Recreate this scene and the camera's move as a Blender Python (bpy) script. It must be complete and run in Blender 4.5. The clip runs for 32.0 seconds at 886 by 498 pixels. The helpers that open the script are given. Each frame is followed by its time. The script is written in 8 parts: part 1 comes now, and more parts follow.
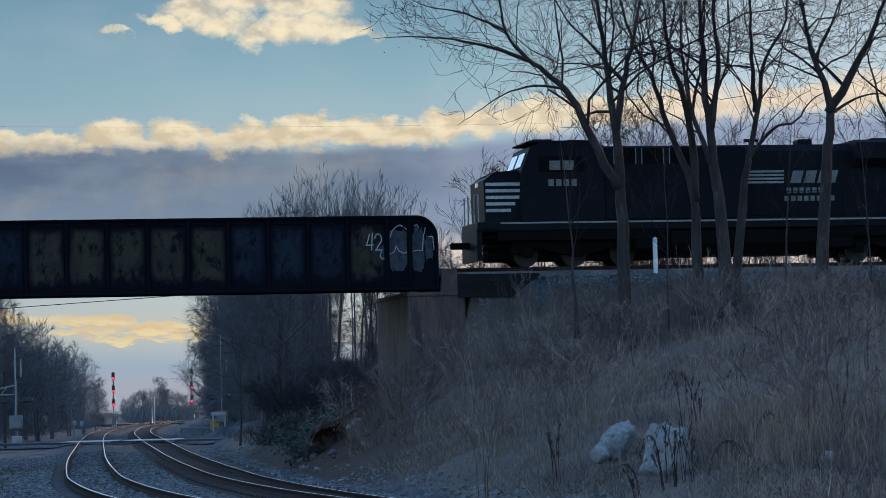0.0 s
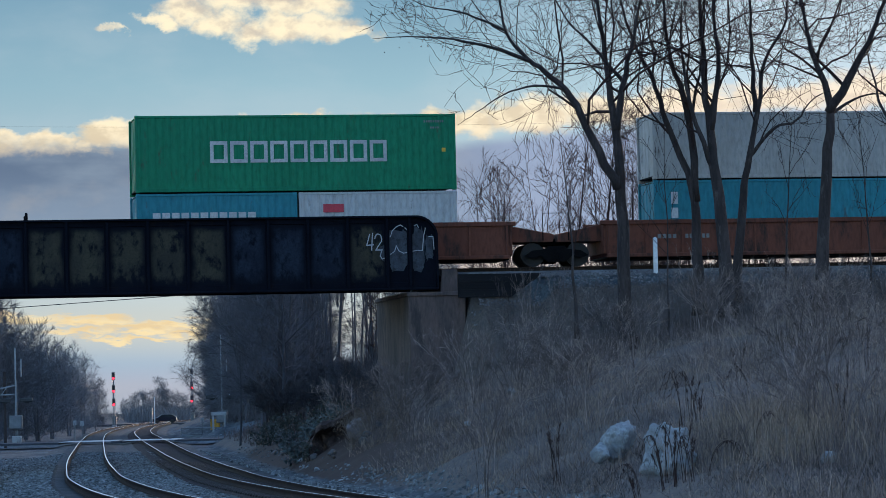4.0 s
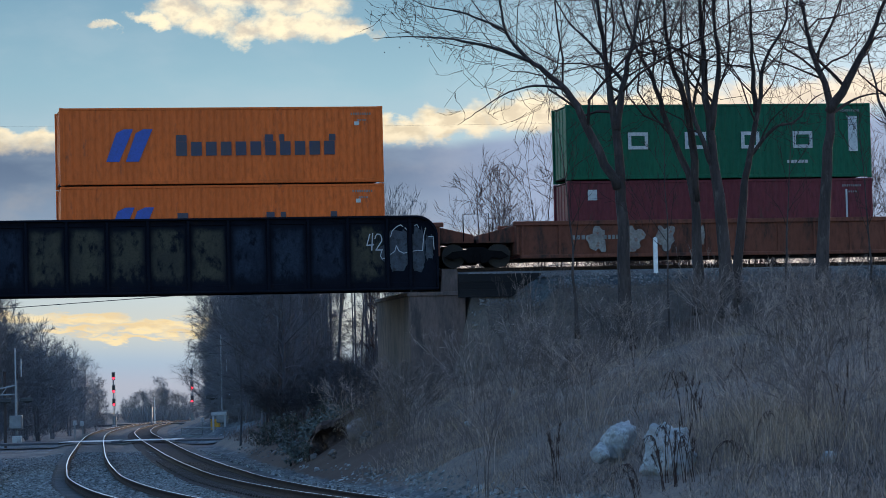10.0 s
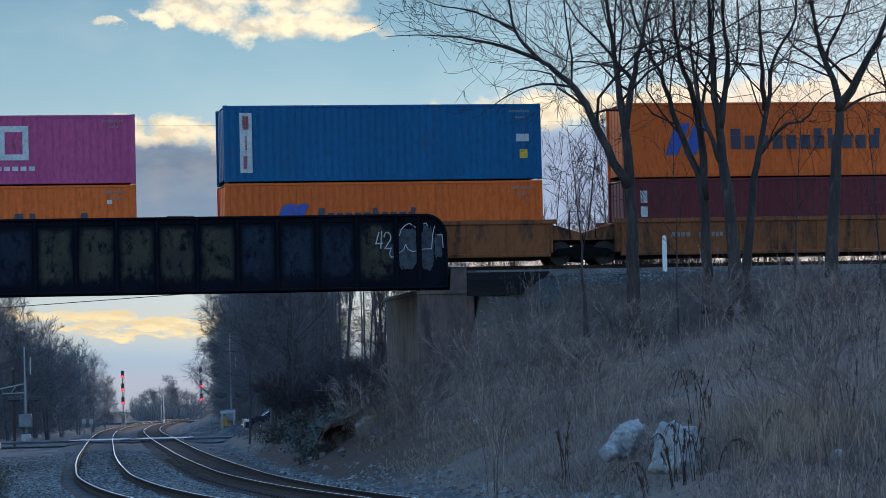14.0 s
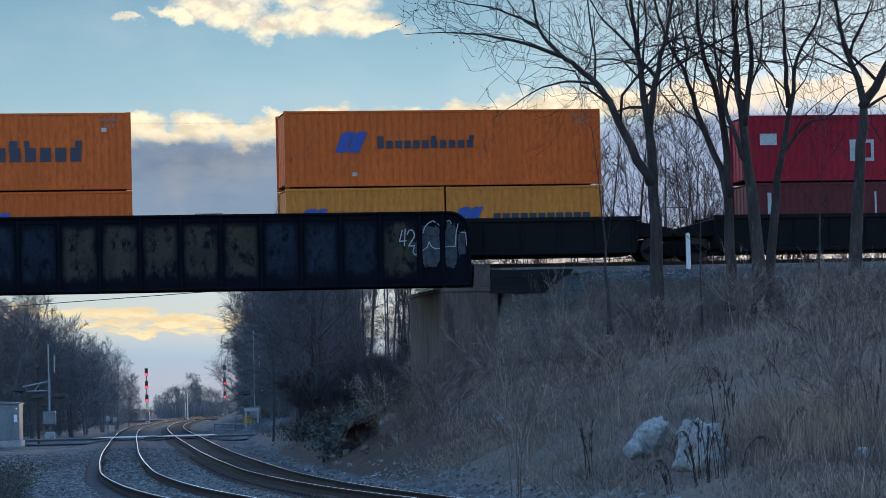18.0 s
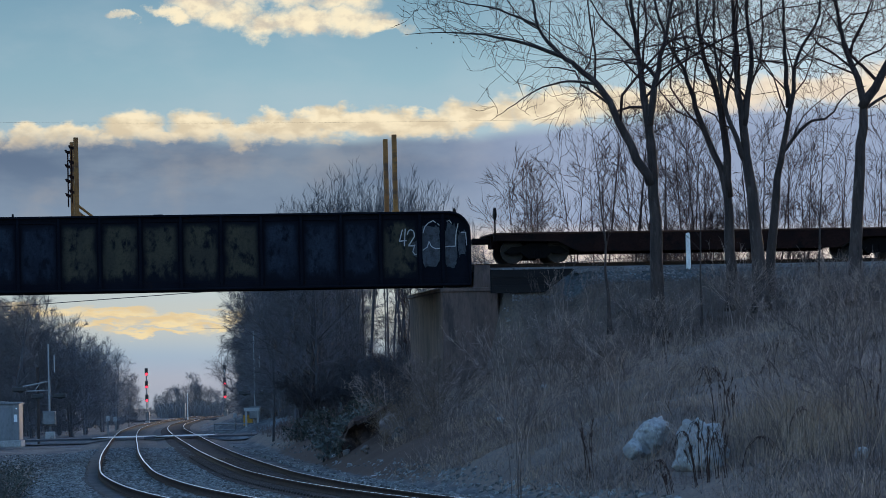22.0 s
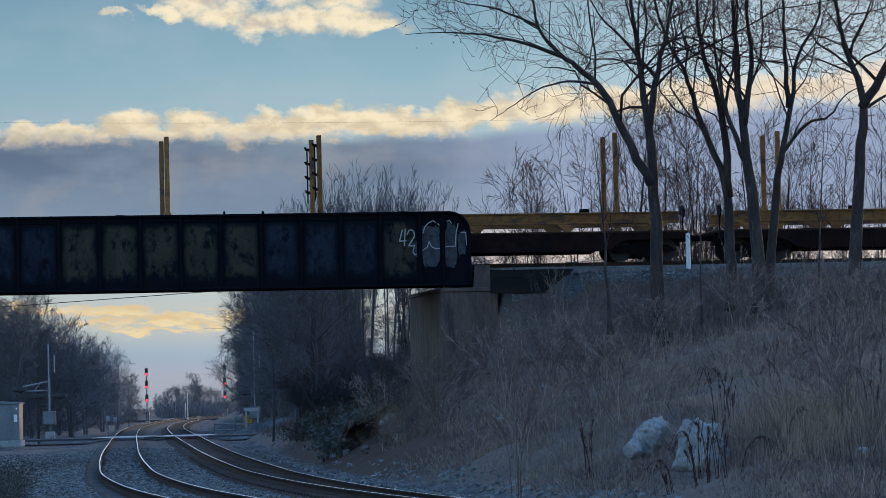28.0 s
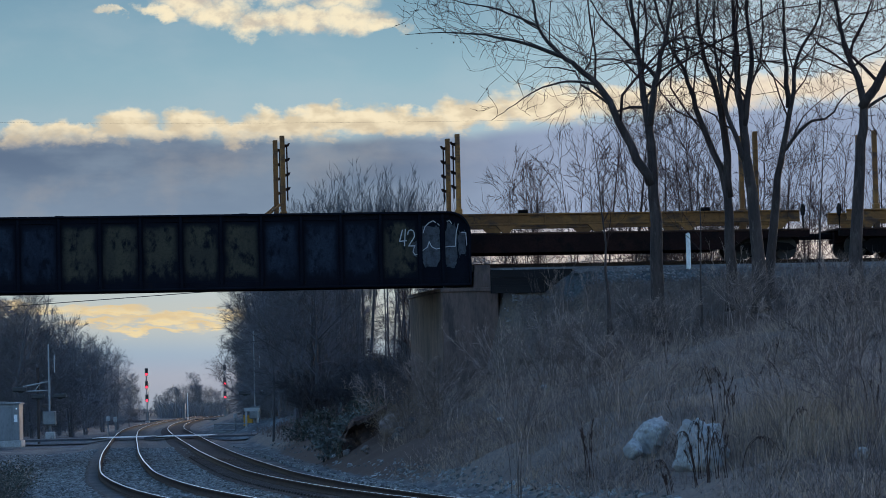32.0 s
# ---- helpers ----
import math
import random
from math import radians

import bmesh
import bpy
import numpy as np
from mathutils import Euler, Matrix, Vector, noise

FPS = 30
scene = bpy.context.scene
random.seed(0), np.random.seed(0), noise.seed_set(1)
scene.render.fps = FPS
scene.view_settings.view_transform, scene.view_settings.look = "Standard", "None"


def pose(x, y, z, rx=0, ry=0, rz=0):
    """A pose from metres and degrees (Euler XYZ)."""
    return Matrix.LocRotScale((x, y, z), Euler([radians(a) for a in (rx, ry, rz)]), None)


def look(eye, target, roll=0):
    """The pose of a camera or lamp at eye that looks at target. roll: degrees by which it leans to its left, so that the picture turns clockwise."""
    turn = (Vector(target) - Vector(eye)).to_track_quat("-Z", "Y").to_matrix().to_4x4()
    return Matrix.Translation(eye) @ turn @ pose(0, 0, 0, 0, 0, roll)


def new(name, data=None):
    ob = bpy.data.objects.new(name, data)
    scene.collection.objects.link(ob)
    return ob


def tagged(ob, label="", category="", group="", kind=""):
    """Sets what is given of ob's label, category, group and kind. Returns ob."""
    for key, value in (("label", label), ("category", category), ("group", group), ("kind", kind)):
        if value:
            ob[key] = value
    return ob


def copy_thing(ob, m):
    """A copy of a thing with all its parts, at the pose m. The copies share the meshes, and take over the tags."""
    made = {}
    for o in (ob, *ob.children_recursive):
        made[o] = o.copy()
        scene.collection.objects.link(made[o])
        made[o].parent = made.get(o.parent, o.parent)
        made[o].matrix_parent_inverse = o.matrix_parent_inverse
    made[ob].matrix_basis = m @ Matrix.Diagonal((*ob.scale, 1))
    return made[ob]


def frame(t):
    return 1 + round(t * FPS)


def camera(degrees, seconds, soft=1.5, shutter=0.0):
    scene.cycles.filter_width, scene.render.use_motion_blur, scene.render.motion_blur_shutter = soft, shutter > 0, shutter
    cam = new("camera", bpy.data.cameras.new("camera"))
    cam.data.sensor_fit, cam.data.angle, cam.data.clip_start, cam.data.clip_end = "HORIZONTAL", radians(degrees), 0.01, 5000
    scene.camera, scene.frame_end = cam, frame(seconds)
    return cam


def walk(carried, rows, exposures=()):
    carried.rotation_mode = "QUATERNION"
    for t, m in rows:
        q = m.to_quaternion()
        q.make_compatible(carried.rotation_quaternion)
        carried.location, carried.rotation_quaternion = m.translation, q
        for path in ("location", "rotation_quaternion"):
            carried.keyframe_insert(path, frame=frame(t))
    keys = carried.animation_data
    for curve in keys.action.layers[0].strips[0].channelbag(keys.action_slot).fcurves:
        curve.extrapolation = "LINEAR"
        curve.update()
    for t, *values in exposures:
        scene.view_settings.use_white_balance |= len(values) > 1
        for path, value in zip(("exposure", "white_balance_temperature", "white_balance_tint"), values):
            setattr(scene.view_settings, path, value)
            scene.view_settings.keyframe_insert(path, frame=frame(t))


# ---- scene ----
# ================= camera =================
cam = camera(15.58, 32.0, soft=0.7)
EYE_Z = 1.76


def cam_pose(left, tilt):
    """Camera turned left by some degrees and tilted up; it leans 1.4 degrees."""
    a, b = radians(left), radians(tilt)
    way = Vector((-math.sin(a) * math.cos(b), math.cos(a) * math.cos(b), math.sin(b)))
    eye = Vector((0, 0, EYE_Z))
    return look(eye, eye + way * 50, -1.4)


walk(cam, [(0, cam_pose(0, 2.77)), (8, cam_pose(0.004, 2.77)), (12.7, cam_pose(0.012, 2.77)), (13, cam_pose(0.018, 2.77)),
           (13.5, cam_pose(0.068, 2.762)), (14, cam_pose(0.165, 2.745)), (14.5, cam_pose(0.305, 2.714)),
           (15, cam_pose(0.435, 2.707)), (15.6, cam_pose(0.55, 2.71)), (16.5, cam_pose(0.588, 2.713)),
           (18, cam_pose(0.583, 2.711)), (25, cam_pose(0.583, 2.709)), (32, cam_pose(0.585, 2.711))],
     exposures=[(0, 2.27, 6170, 19.5), (1, 2.33, 6170, 19.5), (2.2, 2.43, 6170, 19.5), (7, 2.54, 6170, 19.5), (19, 2.65, 6170, 19.5), (20.3, 2.6, 6170, 19.5), (22, 2.38, 6170, 19.5), (32, 2.33, 6170, 19.5)])

# ================= light =================
SUN_EL, SUN_AZ = 5.0, 28.0          # low sun behind the clouds, beyond the bridge to the right
world = bpy.data.worlds.new("world")
scene.world = world
world.use_nodes = True
wn = world.node_tree.nodes
sky = wn.new("ShaderNodeTexSky")
sky.sky_type, sky.sun_disc = "NISHITA", False
sky.sun_elevation, sky.sun_rotation = radians(SUN_EL), radians(SUN_AZ)
sky.air_density, sky.dust_density, sky.ozone_density = 1.0, 1.4, 2.6
world.node_tree.links.new(sky.outputs[0], wn["Background"].inputs[0])
wn["Background"].inputs[1].default_value = 0.15
sun = new("sun", bpy.data.lights.new("sun", "SUN"))
sun.data.energy, sun.data.angle, sun.data.color = 0.3, radians(15), (1.0, 0.78, 0.58)
sd = Vector((math.sin(radians(SUN_AZ)) * math.cos(radians(SUN_EL)), math.cos(radians(SUN_AZ)) * math.cos(radians(SUN_EL)), math.sin(radians(SUN_EL))))
sun.matrix_world = look(sd * 100, (0, 0, 0))

# ================= materials =================
def nodes_of(name):
    m = bpy.data.materials.new(name)
    m.use_nodes = True
    t = m.node_tree
    return m, t.nodes, t.links, t.nodes["Principled BSDF"]


def mixed(nt, ln, fac, a, b):
    n = nt.new("ShaderNodeMix")
    n.data_type = "RGBA"
    for sock, v in ((n.inputs[6], a), (n.inputs[7], b)):
        if isinstance(v, (tuple, list)):
            sock.default_value = (*v[:3], 1)
        else:
            ln.new(v, sock)
    if isinstance(fac, (int, float)):
        n.inputs[0].default_value = fac
    else:
        ln.new(fac, n.inputs[0])
    return n.outputs[2]


def ramp(nt, ln, fac, lo, hi):
    n = nt.new("ShaderNodeMapRange")
    n.interpolation_type = "SMOOTHSTEP"
    n.inputs[1].default_value, n.inputs[2].default_value = lo, hi
    ln.new(fac, n.inputs[0])
    return n.outputs[0]


def noise_of(nt, ln, scale, detail=4, stretch=(1, 1, 1), rough=0.6, coord="Object"):
    tc = nt.new("ShaderNodeTexCoord")
    mp = nt.new("ShaderNodeMapping")
    mp.inputs[3].default_value = stretch
    ln.new(tc.outputs[coord], mp.inputs[0])
    n = nt.new("ShaderNodeTexNoise")
    n.inputs["Scale"].default_value, n.inputs["Detail"].default_value, n.inputs["Roughness"].default_value = scale, detail, rough
    ln.new(mp.outputs[0], n.inputs["Vector"])
    return n.outputs[0]


def surface(name, col, col2=None, rough=0.7, metal=0.0, scale=3.0, grain=40.0, bump=0.2, dirt=None, dirt_amt=0.4, stretch=(1, 1, 1), vary=0.0, spec=0.5, island=0.0):
    """Colour varied at two scales, dirt patches and fine relief."""
    m, nt, ln, p = nodes_of(name)
    col2 = col2 or tuple(c * 0.75 for c in col)
    big = noise_of(nt, ln, scale, 5, stretch)
    c = mixed(nt, ln, ramp(nt, ln, big, 0.35, 0.65), col, col2)
    fine = noise_of(nt, ln, grain, 3, stretch)
    c = mixed(nt, ln, ramp(nt, ln, fine, 0.3, 0.9), c, tuple(x * 0.7 for x in col2))
    if dirt:
        d = noise_of(nt, ln, scale * 2.3, 6, stretch, 0.7)
        c = mixed(nt, ln, ramp(nt, ln, d, 0.62 - dirt_amt * 0.3, 0.75 - dirt_amt * 0.2), c, dirt)
    if vary:
        oi = nt.new("ShaderNodeObjectInfo")
        hs = nt.new("ShaderNodeHueSaturation")
        mr = nt.new("ShaderNodeMapRange")
        mr.inputs[3].default_value, mr.inputs[4].default_value = 1 - vary, 1 + vary
        ln.new(oi.outputs["Random"], mr.inputs[0])
        ln.new(mr.outputs[0], hs.inputs["Value"])
        ln.new(c, hs.inputs["Color"])
        c = hs.outputs[0]
    if island:
        ge = nt.new("ShaderNodeNewGeometry")
        hs = nt.new("ShaderNodeHueSaturation")
        mr = nt.new("ShaderNodeMapRange")
        mr.inputs[3].default_value, mr.inputs[4].default_value = 1 - island, 1 + island
        ln.new(ge.outputs["Random Per Island"], mr.inputs[0])
        ln.new(mr.outputs[0], hs.inputs["Value"])
        ln.new(c, hs.inputs["Color"])
        c = hs.outputs[0]
    ln.new(c, p.inputs["Base Color"])
    p.inputs["Roughness"].default_value, p.inputs["Metallic"].default_value = rough, metal
    p.inputs["Specular IOR Level"].default_value = spec
    if bump:
        b = nt.new("ShaderNodeBump")
        b.inputs["Strength"].default_value, b.inputs["Distance"].default_value = bump, 0.02
        ln.new(fine, b.inputs["Height"])
        ln.new(b.outputs[0], p.inputs["Normal"])
    return m


def glow(name, col, strength):
    m, nt, ln, p = nodes_of(name)
    p.inputs["Base Color"].default_value = (*col, 1)
    p.inputs["Emission Color"].default_value = (*col, 1)
    p.inputs["Emission Strength"].default_value = strength
    return m


PAINTS = {}


def paint(key, col, rough=0.55, dirt=(0.06, 0.04, 0.032), amt=0.08):
    """Weathered container or car paint with rust streaks running down."""
    if key not in PAINTS:
        PAINTS[key] = surface(key + " paint", col, tuple(c * 0.84 for c in col), rough, 0, 0.5, 9, 0.05, dirt, amt, (1, 1, 0.35), 0.06, 0.12)
    return PAINTS[key]


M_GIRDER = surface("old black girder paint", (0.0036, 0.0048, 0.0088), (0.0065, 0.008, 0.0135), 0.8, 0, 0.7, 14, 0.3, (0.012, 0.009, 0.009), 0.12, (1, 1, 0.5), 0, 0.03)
M_WHITEP = surface("worn white spray paint", (0.42, 0.43, 0.45), (0.3, 0.31, 0.33), 0.8, 0, 3, 30, 0.1)
M_HAZEP = surface("thin grey spray paint", (0.05, 0.06, 0.078), (0.026, 0.032, 0.044), 0.85, 0, 2.2, 16, 0.1, (0.012, 0.014, 0.019), 0.45)
M_CONC = surface("weathered brown concrete", (0.13, 0.086, 0.076), (0.08, 0.058, 0.054), 0.9, 0, 0.8, 12, 0.5, (0.035, 0.028, 0.028), 0.6, (1, 1, 0.25))
M_CONCL = surface("grey concrete", (0.34, 0.34, 0.33), (0.26, 0.26, 0.26), 0.9, 0, 1.0, 14, 0.4, (0.12, 0.11, 0.1), 0.3)
M_TIMBER = surface("creosoted dark timber", (0.013, 0.013, 0.015), (0.02, 0.019, 0.02), 0.9, 0, 1.2, 20, 0.5, None, 0, (0.3, 1, 1), 0.3, 0.06)
M_TIE = surface("weathered wooden tie", (0.055, 0.046, 0.041), (0.036, 0.031, 0.03), 0.9, 0, 2, 20, 0.5, None, 0, (1, 0.3, 1), 0.3, 0.1)
M_RAIL = surface("polished rail head", (0.72, 0.72, 0.73), (0.55, 0.54, 0.53), 0.34, 1.0, 2, 40, 0.03)
M_RAILSIDE = surface("rusty rail web", (0.045, 0.028, 0.02), (0.026, 0.018, 0.015), 0.9, 0, 2, 40, 0.2, spec=0.1)
M_BALLAST = surface("grey crushed stone ballast", (0.1, 0.107, 0.106), (0.055, 0.06, 0.061), 0.95, 0, 0.5, 9, 1.0, (0.05, 0.05, 0.054), 0.35, spec=0.1)
M_UPBALLAST = surface("pale grey track ballast", (0.185, 0.176, 0.175), (0.115, 0.11, 0.11), 0.95, 0, 0.5, 9, 1.0, (0.07, 0.068, 0.07), 0.35, spec=0.1, island=0.4)
M_BED = surface("brown oil-stained ballast", (0.03, 0.026, 0.026), (0.018, 0.016, 0.018), 0.95, 0, 0.8, 9, 1.0, (0.015, 0.014, 0.015), 0.4, spec=0.1)
M_NEARBED = surface("grey ballast stained along the rails", (0.08, 0.088, 0.09), (0.048, 0.054, 0.056), 0.95, 0, 0.7, 9, 1.0, (0.035, 0.035, 0.038), 0.4, spec=0.1)
M_PEBBLE = surface("mixed grey gravel stones", (0.165, 0.178, 0.18), (0.085, 0.094, 0.097), 0.9, 0, 3, 20, 0, island=0.65)
M_ASPH = surface("worn grey asphalt", (0.075, 0.08, 0.09), (0.055, 0.058, 0.066), 0.9, 0, 0.6, 30, 0.4, spec=0.15)
M_PANEL = surface("pale concrete crossing panel", (0.5, 0.5, 0.5), (0.4, 0.4, 0.4), 0.8, 0, 1, 20, 0.3, None, 0, (1, 1, 1), 0.1)
M_BARK = surface("grey-brown bark", (0.062, 0.048, 0.045), (0.03, 0.024, 0.024), 0.95, 0, 2.5, 11, 1.0, (0.085, 0.07, 0.064), 0.25, (1, 1, 0.25), 0.15, 0.2)
M_TWIG = surface("thin dark twigs", (0.046, 0.026, 0.023), (0.028, 0.018, 0.017), 0.95, 0, 1.0, 6, 0, spec=0.15)
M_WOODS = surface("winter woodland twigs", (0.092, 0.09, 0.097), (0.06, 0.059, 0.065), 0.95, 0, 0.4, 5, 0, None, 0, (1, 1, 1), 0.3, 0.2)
M_UNDER = surface("dark grey undergrowth", (0.072, 0.07, 0.076), (0.044, 0.044, 0.05), 0.95, 0, 0.6, 5, 0, None, 0, (1, 1, 1), 0.4, 0.2)
# Haze over the far woods is put into this lighter, greyer twig colour.
M_HAZEWOOD = surface("distant twigs with haze in the colour", (0.15, 0.148, 0.158), (0.11, 0.109, 0.118), 0.95, 0, 0.4, 5, 0, None, 0, (1, 1, 1), 0.25, 0.2)
M_THICKET = surface("thin brown thicket stems", (0.29, 0.22, 0.19), (0.17, 0.132, 0.12), 0.95, 0, 0.3, 5, 0, (0.09, 0.068, 0.062), 0.5, island=0.6, spec=0.2)
M_SHRUB = surface("dark shrub stems", (0.12, 0.092, 0.084), (0.08, 0.064, 0.062), 0.95, 0, 0.6, 5, 0, None, 0, (1, 1, 1), 0.4, 0.2)
M_RUBBLE = surface("dark grey rubble", (0.095, 0.088, 0.086), (0.05, 0.047, 0.047), 0.9, 0, 2.0, 14, 0.9, (0.16, 0.1, 0.07), 0.35, (1, 1, 1), 0.35)
M_ROCK = surface("pale grey limestone", (0.3, 0.315, 0.32), (0.18, 0.19, 0.2), 0.9, 0, 2.0, 14, 0.9, (0.15, 0.15, 0.14), 0.3)
M_DRYGRASS = surface("dead tan grass", (0.3, 0.218, 0.156), (0.185, 0.134, 0.106), 0.95, 0, 0.22, 3, 0, (0.09, 0.072, 0.07), 0.6, island=0.65)
M_STALK = surface("dead brown weed stalks", (0.2, 0.155, 0.135), (0.12, 0.096, 0.09), 0.95, 0, 0.6, 4, 0, island=0.6)
M_LEAF = surface("dull green evergreen leaf", (0.055, 0.066, 0.058), (0.03, 0.038, 0.036), 0.85, 0, 0.8, 5, 0, (0.085, 0.06, 0.04), 0.35, (1, 1, 1), 0.2)
# Bluish highlights on the leaf clumps are put into this paler colour.
M_LEAFP = surface("evergreen leaf with pale highlight in the colour", (0.115, 0.15, 0.15), (0.05, 0.066, 0.07), 0.8, 0, 1.6, 6, 0, (0.03, 0.034, 0.034), 0.4, (1, 1, 1), 0.3)
M_SOIL = surface("damp brown earth", (0.075, 0.05, 0.042), (0.04, 0.029, 0.027), 0.95, 0, 1.4, 12, 1.0, (0.12, 0.08, 0.062), 0.35, (1, 1, 1), 0.2, 0.1)
M_REDROCK = surface("pinkish weathered rock", (0.2, 0.155, 0.145), (0.11, 0.088, 0.085), 0.9, 0, 2.4, 14, 0.9, (0.07, 0.058, 0.055), 0.4, (1, 1, 1), 0.2)
M_LEAFB = surface("withered brown leaf", (0.19, 0.13, 0.09), (0.11, 0.08, 0.06), 0.9, 0, 0.8, 5, 0)
M_GALV = surface("galvanised steel", (0.17, 0.182, 0.195), (0.12, 0.128, 0.14), 0.5, 0.5, 2, 20, 0.05)
M_WHITE = surface("white enamel", (0.75, 0.76, 0.77), (0.66, 0.67, 0.68), 0.5, 0, 2, 20, 0.05)
M_BLACK = surface("matt black metal", (0.015, 0.016, 0.018), (0.022, 0.022, 0.024), 0.6, 0, 1.5, 15, 0.1)
M_STEEL = surface("grimy black running gear", (0.003, 0.003, 0.004), (0.005, 0.0046, 0.005), 0.85, 0, 2, 20, 0.2, (0.009, 0.007, 0.0065), 0.2, (1, 1, 1), 0, 0.08)
M_WHEEL = surface("dull wheel steel", (0.02, 0.018, 0.017), (0.014, 0.012, 0.012), 0.75, 0.2, 2, 20, 0.1)
M_LOCO = surface("black locomotive paint", (0.0048, 0.0068, 0.0098), (0.0075, 0.0095, 0.013), 0.62, 0, 0.6, 9, 0.04, (0.01, 0.009, 0.009), 0.15, (1, 1, 0.4), 0, 0.08)
M_GLASS = surface("dark window glass", (0.012, 0.016, 0.021), (0.025, 0.03, 0.035), 0.25, 0, 1, 10, 0, spec=0.12)
M_CARGLASS = surface("tinted car glass", (0.05, 0.065, 0.085), (0.04, 0.052, 0.07), 0.08, 0, 1, 10, 0)
# Pale base colour stands in for sky reflected in glass, lamps and bodywork.
M_SKYSHEEN = surface("pale sky reflection put into the colour", (0.5, 0.55, 0.6), (0.42, 0.47, 0.52), 0.15, 0, 1, 10, 0)
M_YELLOW = surface("grimy yellow rack steel", (0.27, 0.125, 0.034), (0.17, 0.075, 0.026), 0.75, 0, 0.7, 12, 0.1, (0.06, 0.035, 0.026), 0.5, (0.5, 1, 1), 0.25, 0.25)
M_RUSTRED = surface("rusty brown flat car steel", (0.022, 0.0095, 0.0085), (0.012, 0.0065, 0.0065), 0.9, 0, 0.8, 12, 0.2, (0.006, 0.005, 0.0055), 0.5, (1, 1, 1), 0, 0.08)
M_DECK = surface("worn brown deck steel", (0.06, 0.03, 0.02), (0.03, 0.016, 0.012), 0.9, 0, 0.8, 12, 0.2, (0.01, 0.008, 0.008), 0.4, (0.4, 1, 1), 0, 0.1)
M_RED = glow("red signal lens", (1.0, 0.02, 0.035), 1.2)
M_SIGWHITE = glow("pale signal lens", (0.8, 0.95, 1.0), 0.12)
M_ARM = surface("weathered white gate paint", (0.3, 0.31, 0.32), (0.22, 0.23, 0.24), 0.7, 0, 1.5, 20, 0.05)
M_TRUCK = surface("dark navy car paint", (0.012, 0.015, 0.026), (0.014, 0.017, 0.028), 0.1, 0.0, 1, 10, 0)
M_ALLOY = surface("silver alloy wheel", (0.55, 0.56, 0.58), (0.45, 0.46, 0.48), 0.35, 0.3, 3, 20, 0)
M_TYRE = surface("tyre rubber", (0.018, 0.018, 0.018), (0.022, 0.022, 0.022), 0.9, 0, 2, 20, 0.1)
M_CHROME = surface("chrome", (0.75, 0.76, 0.78), (0.7, 0.7, 0.72), 0.12, 1.0, 1, 10, 0)


